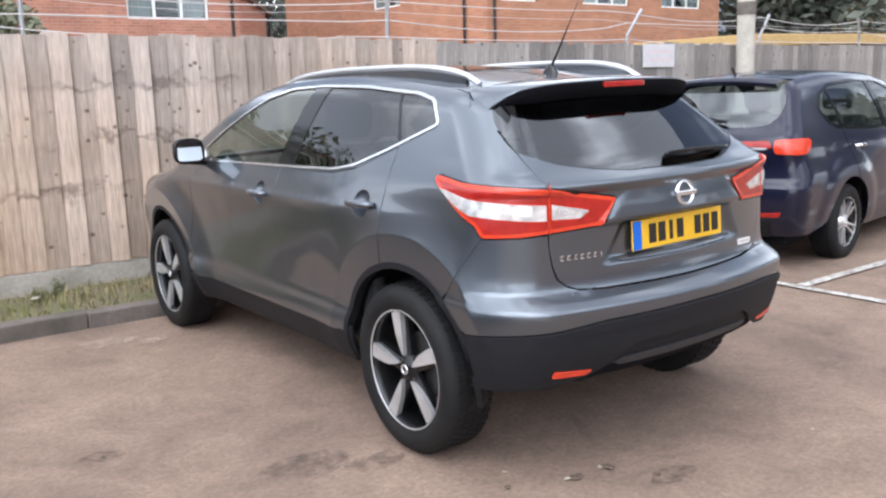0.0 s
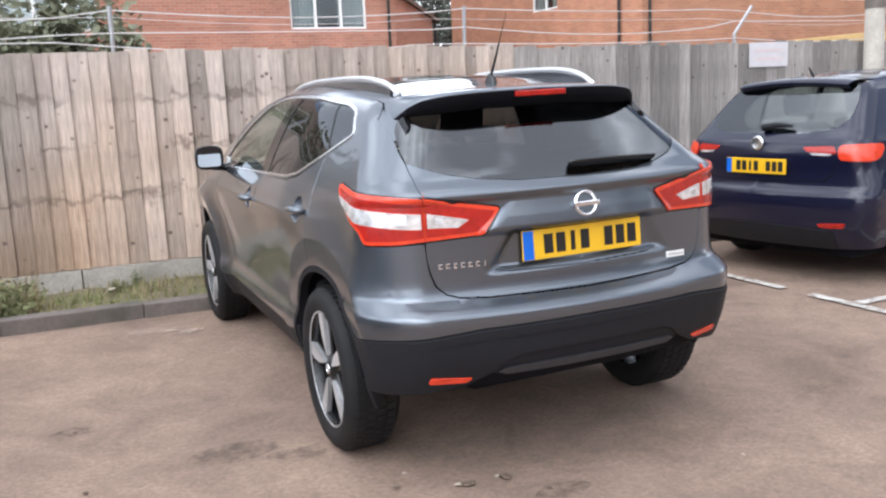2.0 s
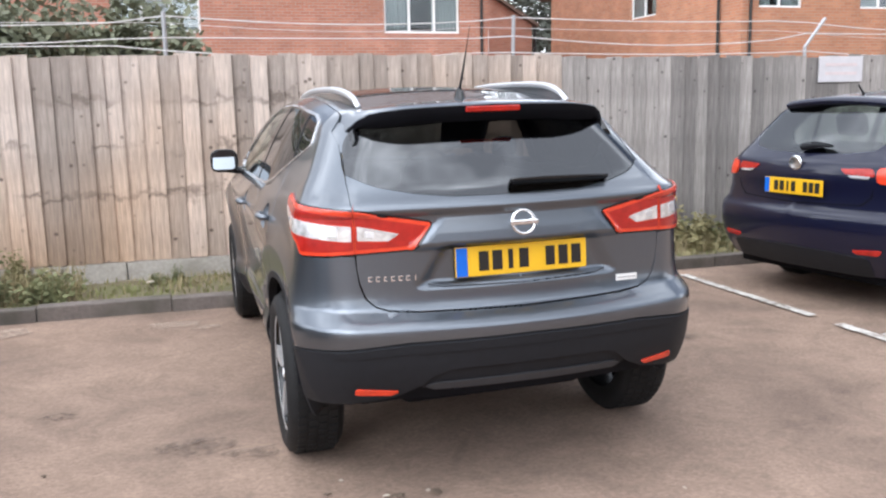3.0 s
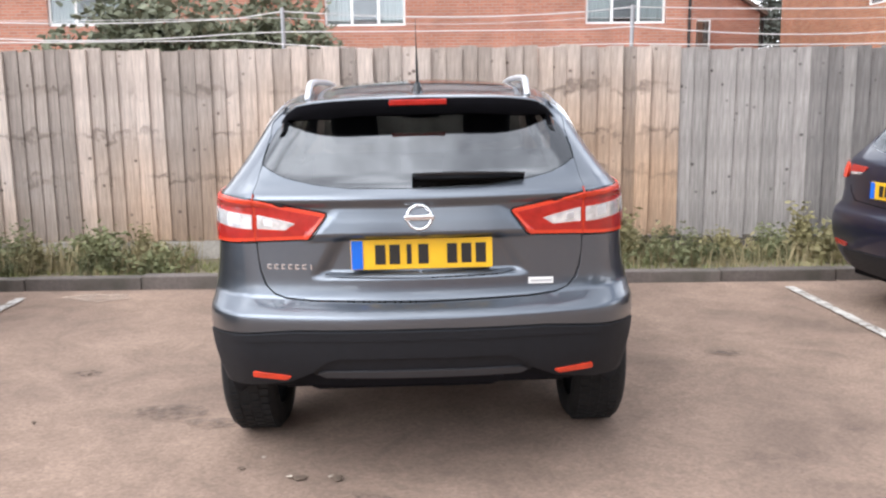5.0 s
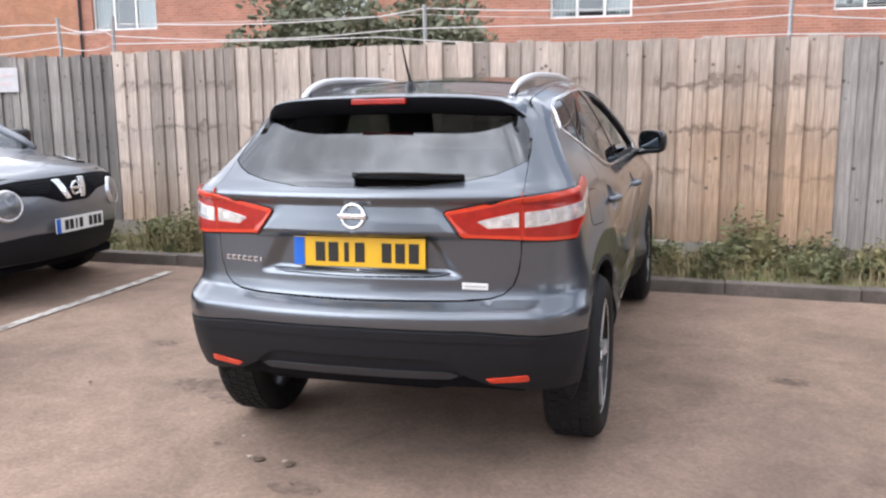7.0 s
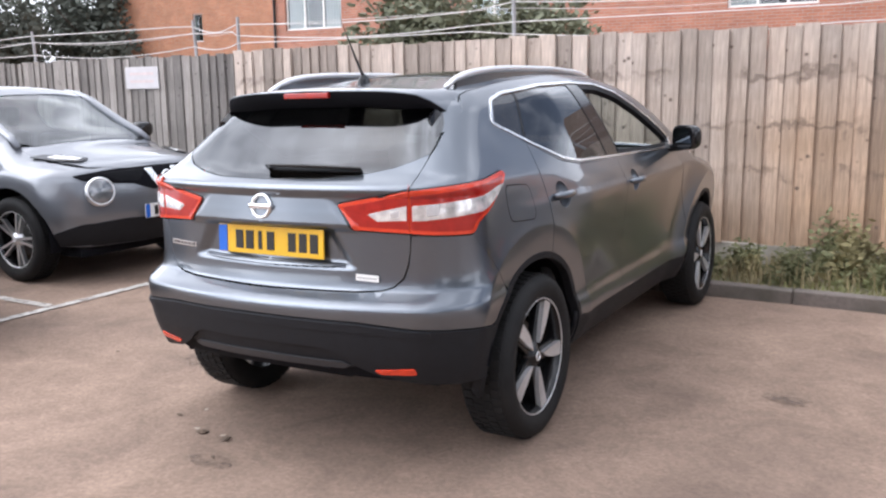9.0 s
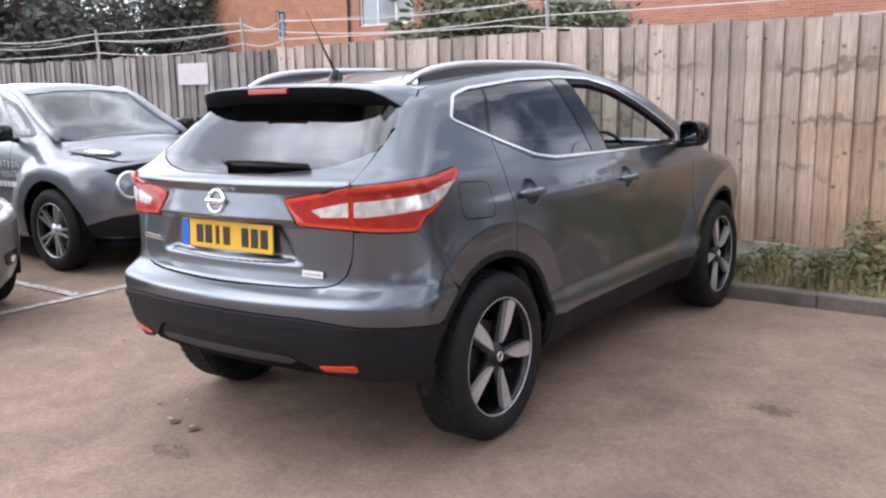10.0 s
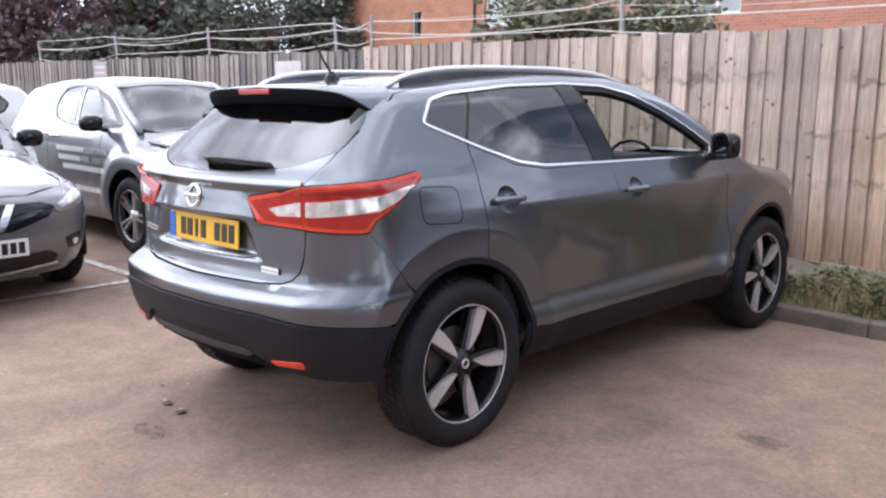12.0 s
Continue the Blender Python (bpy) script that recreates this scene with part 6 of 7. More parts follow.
grey_out = GREY.trace([("x", x, float(GREY.over(np.array([[x, y]]))[0, 2]) - 0.004) for x, y in ((0.0, -0.732), (0.2, -0.715), (0.34, -0.692), (0.46, -0.63), (0.56, -0.555))]) + g_hood + [(y, float(GREY.over(np.array([[x, y]]))[0, 2])) for x, y in ((0.628, 0.53), (0.575, 0.85), (0.53, 1.05))] + g_edge + [(3.15, 1.1), (3.15, 0.42)] + arch_cut(2.70, 0.385, 8, 172, 0.318) + [(2.3, 0.22), (0.40, 0.22)] + arch_cut(0, 0.385, 0, 168, 0.318) + GREY.trace([(-0.41, 0.24), ("x", 0.6, 0.20), ("x", 0.0, 0.19)])
grey_car = parked("grey_hatchback_car", "mid-grey hatchback car with black grille, parked nose-out", GREY, Matrix.Translation((-3.475, -0.69, 0)) @ pose(0, 0, 0, 0, 0, 90), STEEL_GREY, grey_out,
                  [(0.62, 1.02), (0.9, 1.15), (1.2, 1.30), (1.5, 1.375), (2.0, 1.395), (2.5, 1.35), (2.8, 1.18), (2.5, 1.06), (1.6, 1.02), (1.0, 1.005)], (0.0, 2.70),
                  [(0.0, 1.22), (0.40, 1.24), (0.497, 1.28), (0.497, 2.95), (0.0, 3.0)], [(0.0, 1.2), (0.40, 1.22), (0.49, 1.235), (0.57, 0.85), (0.625, 0.53), (0.5, 0.45), (0.0, 0.40)],
                  [(0.0, 0.38), (0.5, 0.43), (0.655, 0.48), (0.655, 0.1), (0.64, -0.30), (0.56, -0.56), (0.32, -0.70), (0.0, -0.735)], 0.318, 0.215, SATIN, cabin_at=(1.4, 2.2, 0.65), track=0.865)
lay(grey_car, GREY, "grille", [("x", 0.0, 0.70), ("x", 0.40, 0.692), ("x", 0.50, 0.66), ("x", 0.44, 0.60), ("x", 0.18, 0.53), ("x", 0.0, 0.53)], GLOSS_BLACK, 0.006, round_by=0.01, label="black grille")
lay(grey_car, GREY, "grille_wing", [("x", 0.17, 0.692), ("x", 0.22, 0.692), ("x", 0.12, 0.535), ("x", 0.06, 0.535)], CHROME, 0.014, mirror=False, round_by=0.008, label="chrome grille bar")
lay(grey_car, GREY, "headlamp", [("x", 0.47, 0.675), ("x", 0.60, 0.730), (-0.50, 0.775), (-0.42, 0.770), (-0.47, 0.70), (-0.56, 0.655), ("x", 0.60, 0.625), ("x", 0.50, 0.612)], LAMP_DARK, 0.010, 0.014, mirror=False, round_by=0.03, label="swept-back clear headlamp")
lay(grey_car, GREY, "lamp_reflector", [("x", 0.51, 0.668), ("x", 0.60, 0.706), (-0.54, 0.735), (-0.50, 0.728), (-0.56, 0.690), ("x", 0.60, 0.655), ("x", 0.53, 0.640)], CLEAR_LENS, 0.014, 0.006, mirror=False, round_by=0.012)
lay(grey_car, GREY, "lower_grille", [("x", 0.0, 0.36), ("x", 0.42, 0.375), ("x", 0.50, 0.33), ("x", 0.44, 0.25), ("x", 0.0, 0.235)], GLOSS_BLACK, 0.006, label="black lower grille")
lay(grey_car, GREY, "bumper_strip", [("x", 0.0, 0.262), ("x", 0.50, 0.285), ("x", 0.51, 0.270), ("x", 0.0, 0.247)], CHROME, 0.016, round_by=0.004, label="thin chrome strip")
lay(grey_car, GREY, "fog_lamp", [("x", 0.56, 0.44), ("x", 0.68, 0.47), ("x", 0.69, 0.37), ("x", 0.58, 0.36)], GLOSS_BLACK, 0.006, mirror=False, label="fog lamp recess")
lay(grey_car, GREY, "fog_lens", [("x", 0.61, 0.415), ("x", 0.66, 0.425), ("x", 0.665, 0.385), ("x", 0.62, 0.38)], CLEAR_LENS, 0.012, mirror=False, label="fog lamp")
plate(grey_car, 0.0, -0.868, 0.43, 0, WHITE_PLATE)
lay(grey_car, GREY, "bonnet_edge", [(0.0, -0.775), (0.30, -0.745), (0.48, -0.665), (0.60, -0.54), (0.67, -0.40), (0.69, -0.20), (0.60, -0.10), (0.0, -0.10)], STEEL_GREY, -0.010, 0.004, way="over")
mirrors(grey_car, 0.93, 0.80, 1.03, GLOSS_BLACK)

# white hatchback further along the row
parked("white_hatchback_car", "white hatchback car with dark windows further along the row", HATCH, Matrix.Translation((-10.3, 1.9, 0)) @ pose(0, 0, 0, 0, 0, 180), WHITE_CAR, hatch_out,
                 HATCH_WINDOW, (0.2, 2.78),
                 [(0.0, -0.18), (0.517, -0.12), (0.517, 1.42), (0.0, 1.5)], [(0.0, 1.52), (0.52, 1.44), (0.66, 2.1), (0.55, 2.28), (0.0, 2.36)],
                 [(0.0, 2.38), (0.60, 2.26), (0.72, 2.4), (0.66, 3.0), (0.0, 3.2)], tail_pane=HATCH.trace(H_GLASS + [("x", 0.0, 1.43)]), track=0.855, radius=0.30, rim=0.195)

# ---- ground, bay lines, kerb, verge ----
def fall(x, y):
    """The slight crossfall of the asphalt under the crossover."""
    return 0.0133 * x * (1 - float(ease(abs(x), 1.0, 2.4))) if -2.5 < y < 3.0 else 0.0


def ground_sheet():
    """One sheet to the horizon, finer where the walk passes."""
    xs = [-400, -120, -40] + [-16 + i * 0.5 for i in range(65)] + [40, 120, 400]
    ys = [-400, -120, -40] + [-12 + i * 0.5 for i in range(31)] + [10, 40, 120, 400]
    vs = [(x, y, 0.006 * noise.noise((x * 0.4, y * 0.4, 0)) - 0.004 + fall(x, y) if abs(x) < 20 and -14 < y < 3 else -0.004 + fall(x, y)) for y in ys for x in xs]
    n = len(xs)
    fs = [(j * n + i, j * n + i + 1, (j + 1) * n + i + 1, (j + 1) * n + i) for j in range(len(ys) - 1) for i in range(n - 1)]
    return raw(vs, fs)


thing("ground", ground_sheet(), ASPHALT, "worn brown-grey asphalt of a car park", "ground", kind="structure", smooth=True)


def line(name, a, b, wide=0.09, seed=1):
    """A thin painted strip with ragged, worn edges."""
    rnd = random.Random(seed)
    d = Vector(b) - Vector(a)
    n = max(2, int(d.length / 0.04))
    side = Vector((-d.y, d.x)).normalized()
    vs, fs = [], []
    for i in range(n + 1):
        p = Vector(a) + d * i / n
        for s in (-1, 1):
            q = p + side * s * (wide / 2 - 0.012 * rnd.random())
            vs.append((q.x, q.y, 0.0065))
    for i in range(n):
        fs.append((2 * i, 2 * i + 1, 2 * i + 3, 2 * i + 2))
    bm = raw(vs, fs)
    bmesh.ops.recalc_face_normals(bm, faces=bm.faces[:])
    if bm.faces[0].normal.z < 0:
        bmesh.ops.reverse_faces(bm, faces=bm.faces[:])
    return thing(name, bm, LINE, "worn white painted parking bay line", "road marking", "bay lines", "structure")


line("bay_line", (2.79, 2.66), (2.81, 1.10), seed=2)
line("bay_line", (2.81, 0.86), (2.83, -2.2), seed=3)
line("bay_line", (2.86, 0.52), (7.6, 0.55), seed=4)
line("bay_line", (-3.04, 2.62), (-3.02, -2.4), seed=5)
line("bay_line", (-3.08, 0.53), (-8.0, 0.50), seed=6)

# kerb stones, each of its own
kerb = thing("kerb", box((-16.0, 2.99, -0.05), (15.0, 3.035, 0.075)), KERB, "grey concrete kerb edging the verge", "kerb", kind="structure")
stone = finish(box((-0.4555, -0.06, -0.05), (0.4555, 0.06, 0.098), 0.010), "kerb_stone", KERB)
rnd = random.Random(4)
for i in range(33):
    k = part("kerb_stone", stone, KERB, kerb)
    k.matrix_basis = Matrix.Translation((-15.5 + i * 0.915, 2.965 + rnd.uniform(-0.006, 0.006), rnd.uniform(-0.008, 0.006))) @ pose(0, 0, 0, rnd.uniform(-1, 1), rnd.uniform(-0.4, 0.4), rnd.uniform(-0.4, 0.4))


def verge_sheet():
    xs, ys = [-16 + i * 0.12 for i in range(259)], [3.0 + i * 0.12 for i in range(9)]
    vs = [(x, y, 0.055 + 0.035 * noise.noise((x * 1.7, y * 1.7, 3)) + 0.015 * noise.noise((x * 7, y * 7, 1))) for y in ys for x in xs]
    n = len(xs)
    return raw(vs, [(j * n + i, j * n + i + 1, (j + 1) * n + i + 1, (j + 1) * n + i) for j in range(8) for i in range(n - 1)])


thing("verge", verge_sheet(), SOIL, "strip of bare soil and rough grass before the fence", "verge", kind="structure", smooth=True)


def blades(seed, count, x0, x1, y0, y1, tall, mat, name, label, thick=None):
    """Many bent grass blades as one object."""
    rnd = random.Random(seed)
    vs, fs = [], []
    for _ in range(count):
        x, y = rnd.uniform(x0, x1), rnd.uniform(y0, y1)
        if thick and rnd.random() > thick(x, y):
            continue
        h, a, w = tall * rnd.uniform(0.4, 1.2), rnd.uniform(0, 6.283), rnd.uniform(0.003, 0.007)
        lean = rnd.uniform(0.1, 0.7) * h
        dx, dy = math.cos(a), math.sin(a)
        k = len(vs)
        z = 0.05
        vs += [(x - dy * w, y + dx * w, z), (x + dy * w, y - dx * w, z), (x + dx * lean * 0.4 + dy * w * 0.7, y + dy * lean * 0.4 - dx * w * 0.7, z + h * 0.6), (x + dx * lean * 0.4 - dy * w * 0.7, y + dy * lean * 0.4 + dx * w * 0.7, z + h * 0.6), (x + dx * lean, y + dy * lean, z + h)]
        fs += [(k, k + 1, k + 2, k + 3), (k + 3, k + 2, k + 4)]
    return thing(name, raw(vs, fs), mat, label, "grass", kind="stuff")


blades(1, 9000, -9, 8, 3.05, 3.92, 0.055, GRASS, "grass", "short rough green grass on the verge", lambda x, y: 0.35 + 0.65 * (noise.noise((x * 1.3, y * 1.3, 0)) > -0.1))
blades(2, 7500, -9, 8, 3.05, 3.92, 0.08, DRY, "dry_grass", "dry straw-coloured grass among the weeds", lambda x, y: 1.0 if noise.noise((x * 0.9, y * 0.9, 5)) > 0.0 else 0.15)


def weed(seed, tall, wide, n):
    """A leafy weed: bent stems with small leaves."""
    rnd = random.Random(seed)
    vs, fs = [], []
    for _ in range(n):
        a, l = rnd.uniform(0, 6.283), tall * rnd.uniform(0.45, 1.1)
        ox, oy = rnd.gauss(0, wide * 0.25), rnd.gauss(0, wide * 0.14)
        lean = rnd.uniform(0.0, 0.5) * wide
        for j in range(7):
            t = (j + 1) / 7
            c = Vector((ox + math.cos(a) * lean * t * t, oy + math.sin(a) * lean * t * t * 0.6, l * t))
            for _k in range(2):
                s = rnd.uniform(0.022, 0.052) * (1.15 - 0.5 * t)
                d = Vector((rnd.gauss(0, 1), rnd.gauss(0, 1), rnd.uniform(-0.2, 0.7))).normalized()
                e = d.cross(Vector((rnd.gauss(0, 1), rnd.gauss(0, 1), 0.3))).normalized()
                b = len(vs)
                vs += [tuple(c), tuple(c + d * s + e * s * 0.45), tuple(c + d * s * 2), tuple(c + d * s - e * s * 0.45)]
                fs.append((b, b + 1, b + 2, b + 3))
        b = len(vs)
        top = Vector((ox + math.cos(a) * lean, oy + math.sin(a) * lean * 0.6, l))
        vs += [(ox - 0.003, oy, -0.02), (ox + 0.003, oy, -0.02), tuple(top)]
        fs.append((b, b + 1, b + 2))
    return raw(vs, fs)


WEED_PALE = material("yellowing_weed_leaves", (0.235, 0.205, 0.095), 0.75, spread=0.4, scale=6, random_tint=0.2)
weed_meshes = [finish(weed(10 + i, (0.26, 0.36, 0.46, 0.22, 0.42, 0.30)[i], (0.46, 0.42, 0.32, 0.46, 0.26, 0.40)[i], (40, 38, 30, 36, 24, 34)[i]), "weed", LEAF if i < 4 else WEED_PALE) for i in range(6)]
rnd = random.Random(21)
spots = []
for x0, x1, n, big in ((-3.85, -2.10, 13, 1.0), (1.30, 3.60, 18, 0.95), (-6.8, -3.9, 6, 0.6), (-2.1, 0.5, 4, 0.35), (0.5, 1.4, 9, 0.85), (3.6, 6.8, 12, 0.85)):
    for i in range(n):
        spots.append((x0 + (x1 - x0) * (i + rnd.random()) / n, rnd.uniform(3.25, 3.86), big * rnd.uniform(0.4, 1.25)))
for i, (x, y, s) in enumerate(spots):
    w = new("weed", weed_meshes[i % 6])
    w.matrix_world = Matrix.Translation((x, y, 0.04)) @ pose(0, 0, 0, 0, 0, rnd.uniform(0, 360)) @ Matrix.Scale(s * (0.75 if y < 3.45 else 1.0), 4)
    tagged(w, "leafy green weed growing on the verge" if i % 6 < 4 else "yellowing leafy weed growing on the verge", "weed", "weeds along the fence")
blades(3, 1100, -3.9, -2.0, 3.2, 3.9, 0.24, DRY, "tall_dry_grass", "tall dry straw-coloured grass among the weeds")
blades(4, 1700, 0.9, 4.4, 3.15, 3.9, 0.20, DRY, "tall_dry_grass", "tall dry straw-coloured grass among the weeds", lambda x, y: 0.35 + 0.65 * (noise.noise((x * 1.5, y * 1.5, 9)) > 0))

# ---- timber fence ----
fence = thing("fence", label="tall close-board timber fence, part tan and part silvered grey", category="fence")
FENCE_Y = 3.95
def board_mesh(i, mat):
    """A feather-edged board, thin on one edge and cupped, with a slightly uneven top."""
    rnd = random.Random(60 + i)
    w, n = 0.150, 5
    top, cup, tilt = 1.90 + rnd.uniform(-0.014, 0.014), rnd.uniform(-0.006, 0.004), rnd.uniform(0.017, 0.026)
    rise = rnd.uniform(-0.006, 0.006)
    row = []
    for k in range(n):
        t = k / (n - 1)
        row.append((-w / 2 + w * t, 0.003 - tilt * t + cup * 4 * t * (1 - t)))
    row += [(w / 2, 0.010), (-w / 2, 0.010)]
    m = len(row)
    vs = [(a, b, 0.22) for a, b in row] + [(a, b, top + rise * a / w) for a, b in row]
    bm = raw(vs, [(k, (k + 1) % m, m + (k + 1) % m, m + k) for k in range(m)] + [tuple(range(m - 1, -1, -1)), tuple(range(m, 2 * m))])
    return finish(bm, "board", mat)


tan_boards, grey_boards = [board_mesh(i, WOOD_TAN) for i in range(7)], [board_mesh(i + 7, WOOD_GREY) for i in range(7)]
rnd = random.Random(8)
x, i = -16.0, 0
while x < 15.0:
    tan = -4.42 < x < 2.22
    pitch = rnd.choice((0.108, 0.120, 0.128, 0.135, 0.150))
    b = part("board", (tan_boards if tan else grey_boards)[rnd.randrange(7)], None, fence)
    b.matrix_basis = Matrix.Translation((x, FENCE_Y + rnd.uniform(-0.004, 0.004), (0.0 if tan else -0.03) + rnd.uniform(-0.008, 0.008))) @ pose(0, 0, 0, rnd.uniform(-0.25, 0.25), rnd.uniform(-0.3, 0.3), rnd.uniform(-1.8, 1.8)) @ Matrix.Diagonal(((pitch + 0.024) / 0.150, 1, 1, 1))
    x += pitch
    i += 1
for z in (0.42, 1.05, 1.68):
    part("rail", box((-16, FENCE_Y + 0.015, z - 0.04), (15, FENCE_Y + 0.06, z + 0.04)), WOOD_GREY, fence)
x = -15.4
while x < 15:
    part("gravel_board", box((x - 0.91, FENCE_Y - 0.012, -0.05), (x + 0.91, FENCE_Y + 0.038, 0.215), 0.006), CONCRETE if -4.5 < x < 2.5 else KERB, fence, "concrete gravel board")
    part("fence_post", box((x + 0.87, FENCE_Y + 0.04, -0.1), (x + 0.96, FENCE_Y + 0.13, 1.88), 0.006), WOOD_GREY, fence)
    x += 1.83

# ---- signs and lamp post ----
def wall_sign(x, z, wide, tall, label, mat):
    s = thing("wall_sign", box((x - wide / 2, FENCE_Y - 0.030, z - tall / 2), (x + wide / 2, FENCE_Y - 0.016, z + tall / 2), 0.004), mat, label, "sign", "parking signs")
    for k in range(2):
        zz = z + tall * (0.18 - 0.34 * k)
        part("print_bar", box((x - wide * 0.36, FENCE_Y - 0.0325, zz - tall * 0.06), (x + wide * 0.36, FENCE_Y - 0.0295, zz + tall * 0.06)), PRINT, s, "faded line of print as a bar")
    return s


SIGN_WHITE = material("dulled_white_sign", (0.60, 0.57, 0.58), 0.6, spread=0.08, scale=10)
FADED = material("weathered_sign_board", (0.36, 0.35, 0.36), 0.7, spread=0.2, scale=12)
PRINT = material("faded_grey_print", (0.64, 0.54, 0.53), 0.6, spread=0.1, scale=20)

wall_sign(5.38, 1.735, 0.54, 0.26, "white sign with two faded lines on the grey fence", SIGN_WHITE)
wall_sign(-5.84, 1.64, 0.54, 0.25, "white sign with two faded lines beside parked cars", SIGN_WHITE)
wall_sign(-11.05, 1.70, 0.48, 0.27, "weathered grey sign with two faded lines far along the fence", FADED)

post = thing("lamp_post", lathe([(0.13, 0.0), (0.13, 1.1), (0.105, 1.14), (0.105, 5.5), (0.0, 5.5)], 20, "z"), CONCRETE, "pale concrete lamp post standing at the fence", "lamp post", smooth=True)
post.matrix_world = Matrix.Translation((6.72, 3.72, 0))
part("camera_box", box((0.09, -0.10, 2.05), (0.22, 0.02, 2.13), 0.01), INK, post, "small dark box on the post")
part("post_band", lathe([(0.108, 2.2), (0.112, 2.2), (0.112, 2.35), (0.108, 2.35)], 20, "z"), KERB, post)

# ---- wire strands on posts behind the fence ----
wires = thing("wire_fence", label="slack pale wire strands on cranked steel posts above the fence", category="wire fence")
WY = 4.20
px_list = (-14.2, -11.0, -8.1, -5.24, -4.59, -1.25, 1.88, 5.15, 7.7, 10.2, 13.0)
for k, x in enumerate(px_list):
    lean = (0.0, 0.0, 0.0, 0.0, 0.02, 0.0, 0.0, 0.22, 0.18, -0.10, 0.15)[k]
    p = tube([(x, WY, 0), (x, WY, 1.98), (x + lean, WY - 0.02, 2.27)], 0.019, 8)
    part("wire_post", p, GALV, wires)
for k, (za, zb) in enumerate(((1.965, 1.955), (2.10, 2.08), (2.235, 2.20), (2.16, 2.15))):
    pts = []
    for a, b in zip(px_list, px_list[1:]):
        for j in range(8):
            t = j / 8
            pts.append((a + (b - a) * t, WY - 0.02 + (0.02 if k == 3 else 0), za + (zb - za) * ((a + 14) / 27) - 0.045 * math.sin(math.pi * t) * (1 + 0.9 * math.sin(a * 3 + k * 2.1)) + 0.035 * math.sin(a * 2.3 + k * 1.7)))
    part("wire", tube(pts, 0.0055 if k < 3 else 0.0025, 5), WIRE, wires)

# ---- small things on the ground ----
def clump(seed, r):
    """A low, ragged crumb of dirt or leaf mould."""
    rnd = random.Random(seed)
    n = 14
    ring = [r * rnd.uniform(0.55, 1.15) for _ in range(n)]
    vs = [(0, 0, r * 0.22)]
    for k in (0.55, 1.0):
        for i in range(n):
            a = 2 * math.pi * i / n
            vs.append((ring[i] * k * math.cos(a), ring[i] * k * math.sin(a) * 0.7, (r * 0.2 * rnd.uniform(0.6, 1.2)) if k < 1 else 0.0))
    fs = [(0, 1 + i, 1 + (i + 1) % n) for i in range(n)] + [(1 + i, 1 + n + i, 1 + n + (i + 1) % n, 1 + (i + 1) % n) for i in range(n)]
    return raw(vs, fs)


MOULD = material("dark_leaf_mould", (0.130, 0.094, 0.068), 0.95, spread=0.4, scale=60, bump=0.8, bump_scale=120)
PALE = material("pale_dead_leaf", (0.42, 0.36, 0.29), 0.9, spread=0.25, scale=40)
for k, (x, y, r) in enumerate(((-0.73, -0.52, 0.018), (-0.48, -0.63, 0.036), (-0.33, -0.64, 0.030), (-1.80, 0.03, 0.018), (-0.24, -0.81, 0.014), (-1.82, 0.75, 0.014))):
    c = thing("dirt_clump", clump(70 + k, r), MOULD, "small dark clump of leaf mould on the asphalt", "dirt clump", "clumps on the asphalt", smooth=True)
    c.matrix_world = Matrix.Translation((x, y, 0.002 + fall(x, y))) @ pose(0, 0, 0, 0, 0, 40 * k)
for k, (x, y, r, z) in enumerate(((-0.52, -0.615, 0.018, 0.004), (-0.36, -0.625, 0.014, 0.004), (-0.66, -0.42, 0.012, 0.004), (-1.48, 3.60, 0.045, 0.10), (0.55, -0.95, 0.010, 0.004))):
    c = thing("dead_leaf", clump(90 + k, r), PALE, "pale dead leaf lying on the ground", "leaf", "leaves on the ground")
    c.matrix_world = Matrix.Translation((x, y, z + fall(x, y))) @ pose(0, 0, 0, 0, 0, 70 * k)


def stain(seed, x, y, r, mat):
    """A flat oil stain with a ragged outline."""
    rnd = random.Random(seed)
    n = 30
    off = rnd.uniform(0, 50)
    ring = [(x + r * (1 + 0.55 * noise.noise((math.cos(2 * math.pi * i / n) * 1.5 + off, math.sin(2 * math.pi * i / n) * 1.5, off))) * math.cos(2 * math.pi * i / n), y + 0.55 * r * (1 + 0.55 * noise.noise((math.sin(2 * math.pi * i / n) * 1.5 + off, math.cos(2 * math.pi * i / n) * 1.5, off))) * math.sin(2 * math.pi * i / n), 0.0055) for i in range(n)]
    bm = raw([(x, y, 0.0055)] + ring, [(0, 1 + i, 1 + (i + 1) % n) for i in range(n)])
    for v in bm.verts:
        v.co.z += fall(v.co.x, v.co.y)
    return thing("oil_stain", bm, mat, "dark oil stain soaked into the asphalt", "stain", "stains on the asphalt", "structure")


def fading(m, low, high):
    """Let a material fade out in a broken pattern, so that what lies below shows through."""
    n, l = m.node_tree.nodes, m.node_tree.links
    t = n.new("ShaderNodeTexNoise")
    t.inputs["Scale"].default_value, t.inputs["Detail"].default_value, t.inputs["Roughness"].default_value = 14.0, 8, 0.7
    co = n.new("ShaderNodeTexCoord")
    l.new(co.outputs["Object"], t.inputs["Vector"])
    r = n.new("ShaderNodeMapRange")
    r.inputs["From Min"].default_value, r.inputs["From Max"].default_value = low, high
    l.new(t.outputs["Fac"], r.inputs["Value"])
    l.new(r.outputs[0], n["Principled BSDF"].inputs["Alpha"])


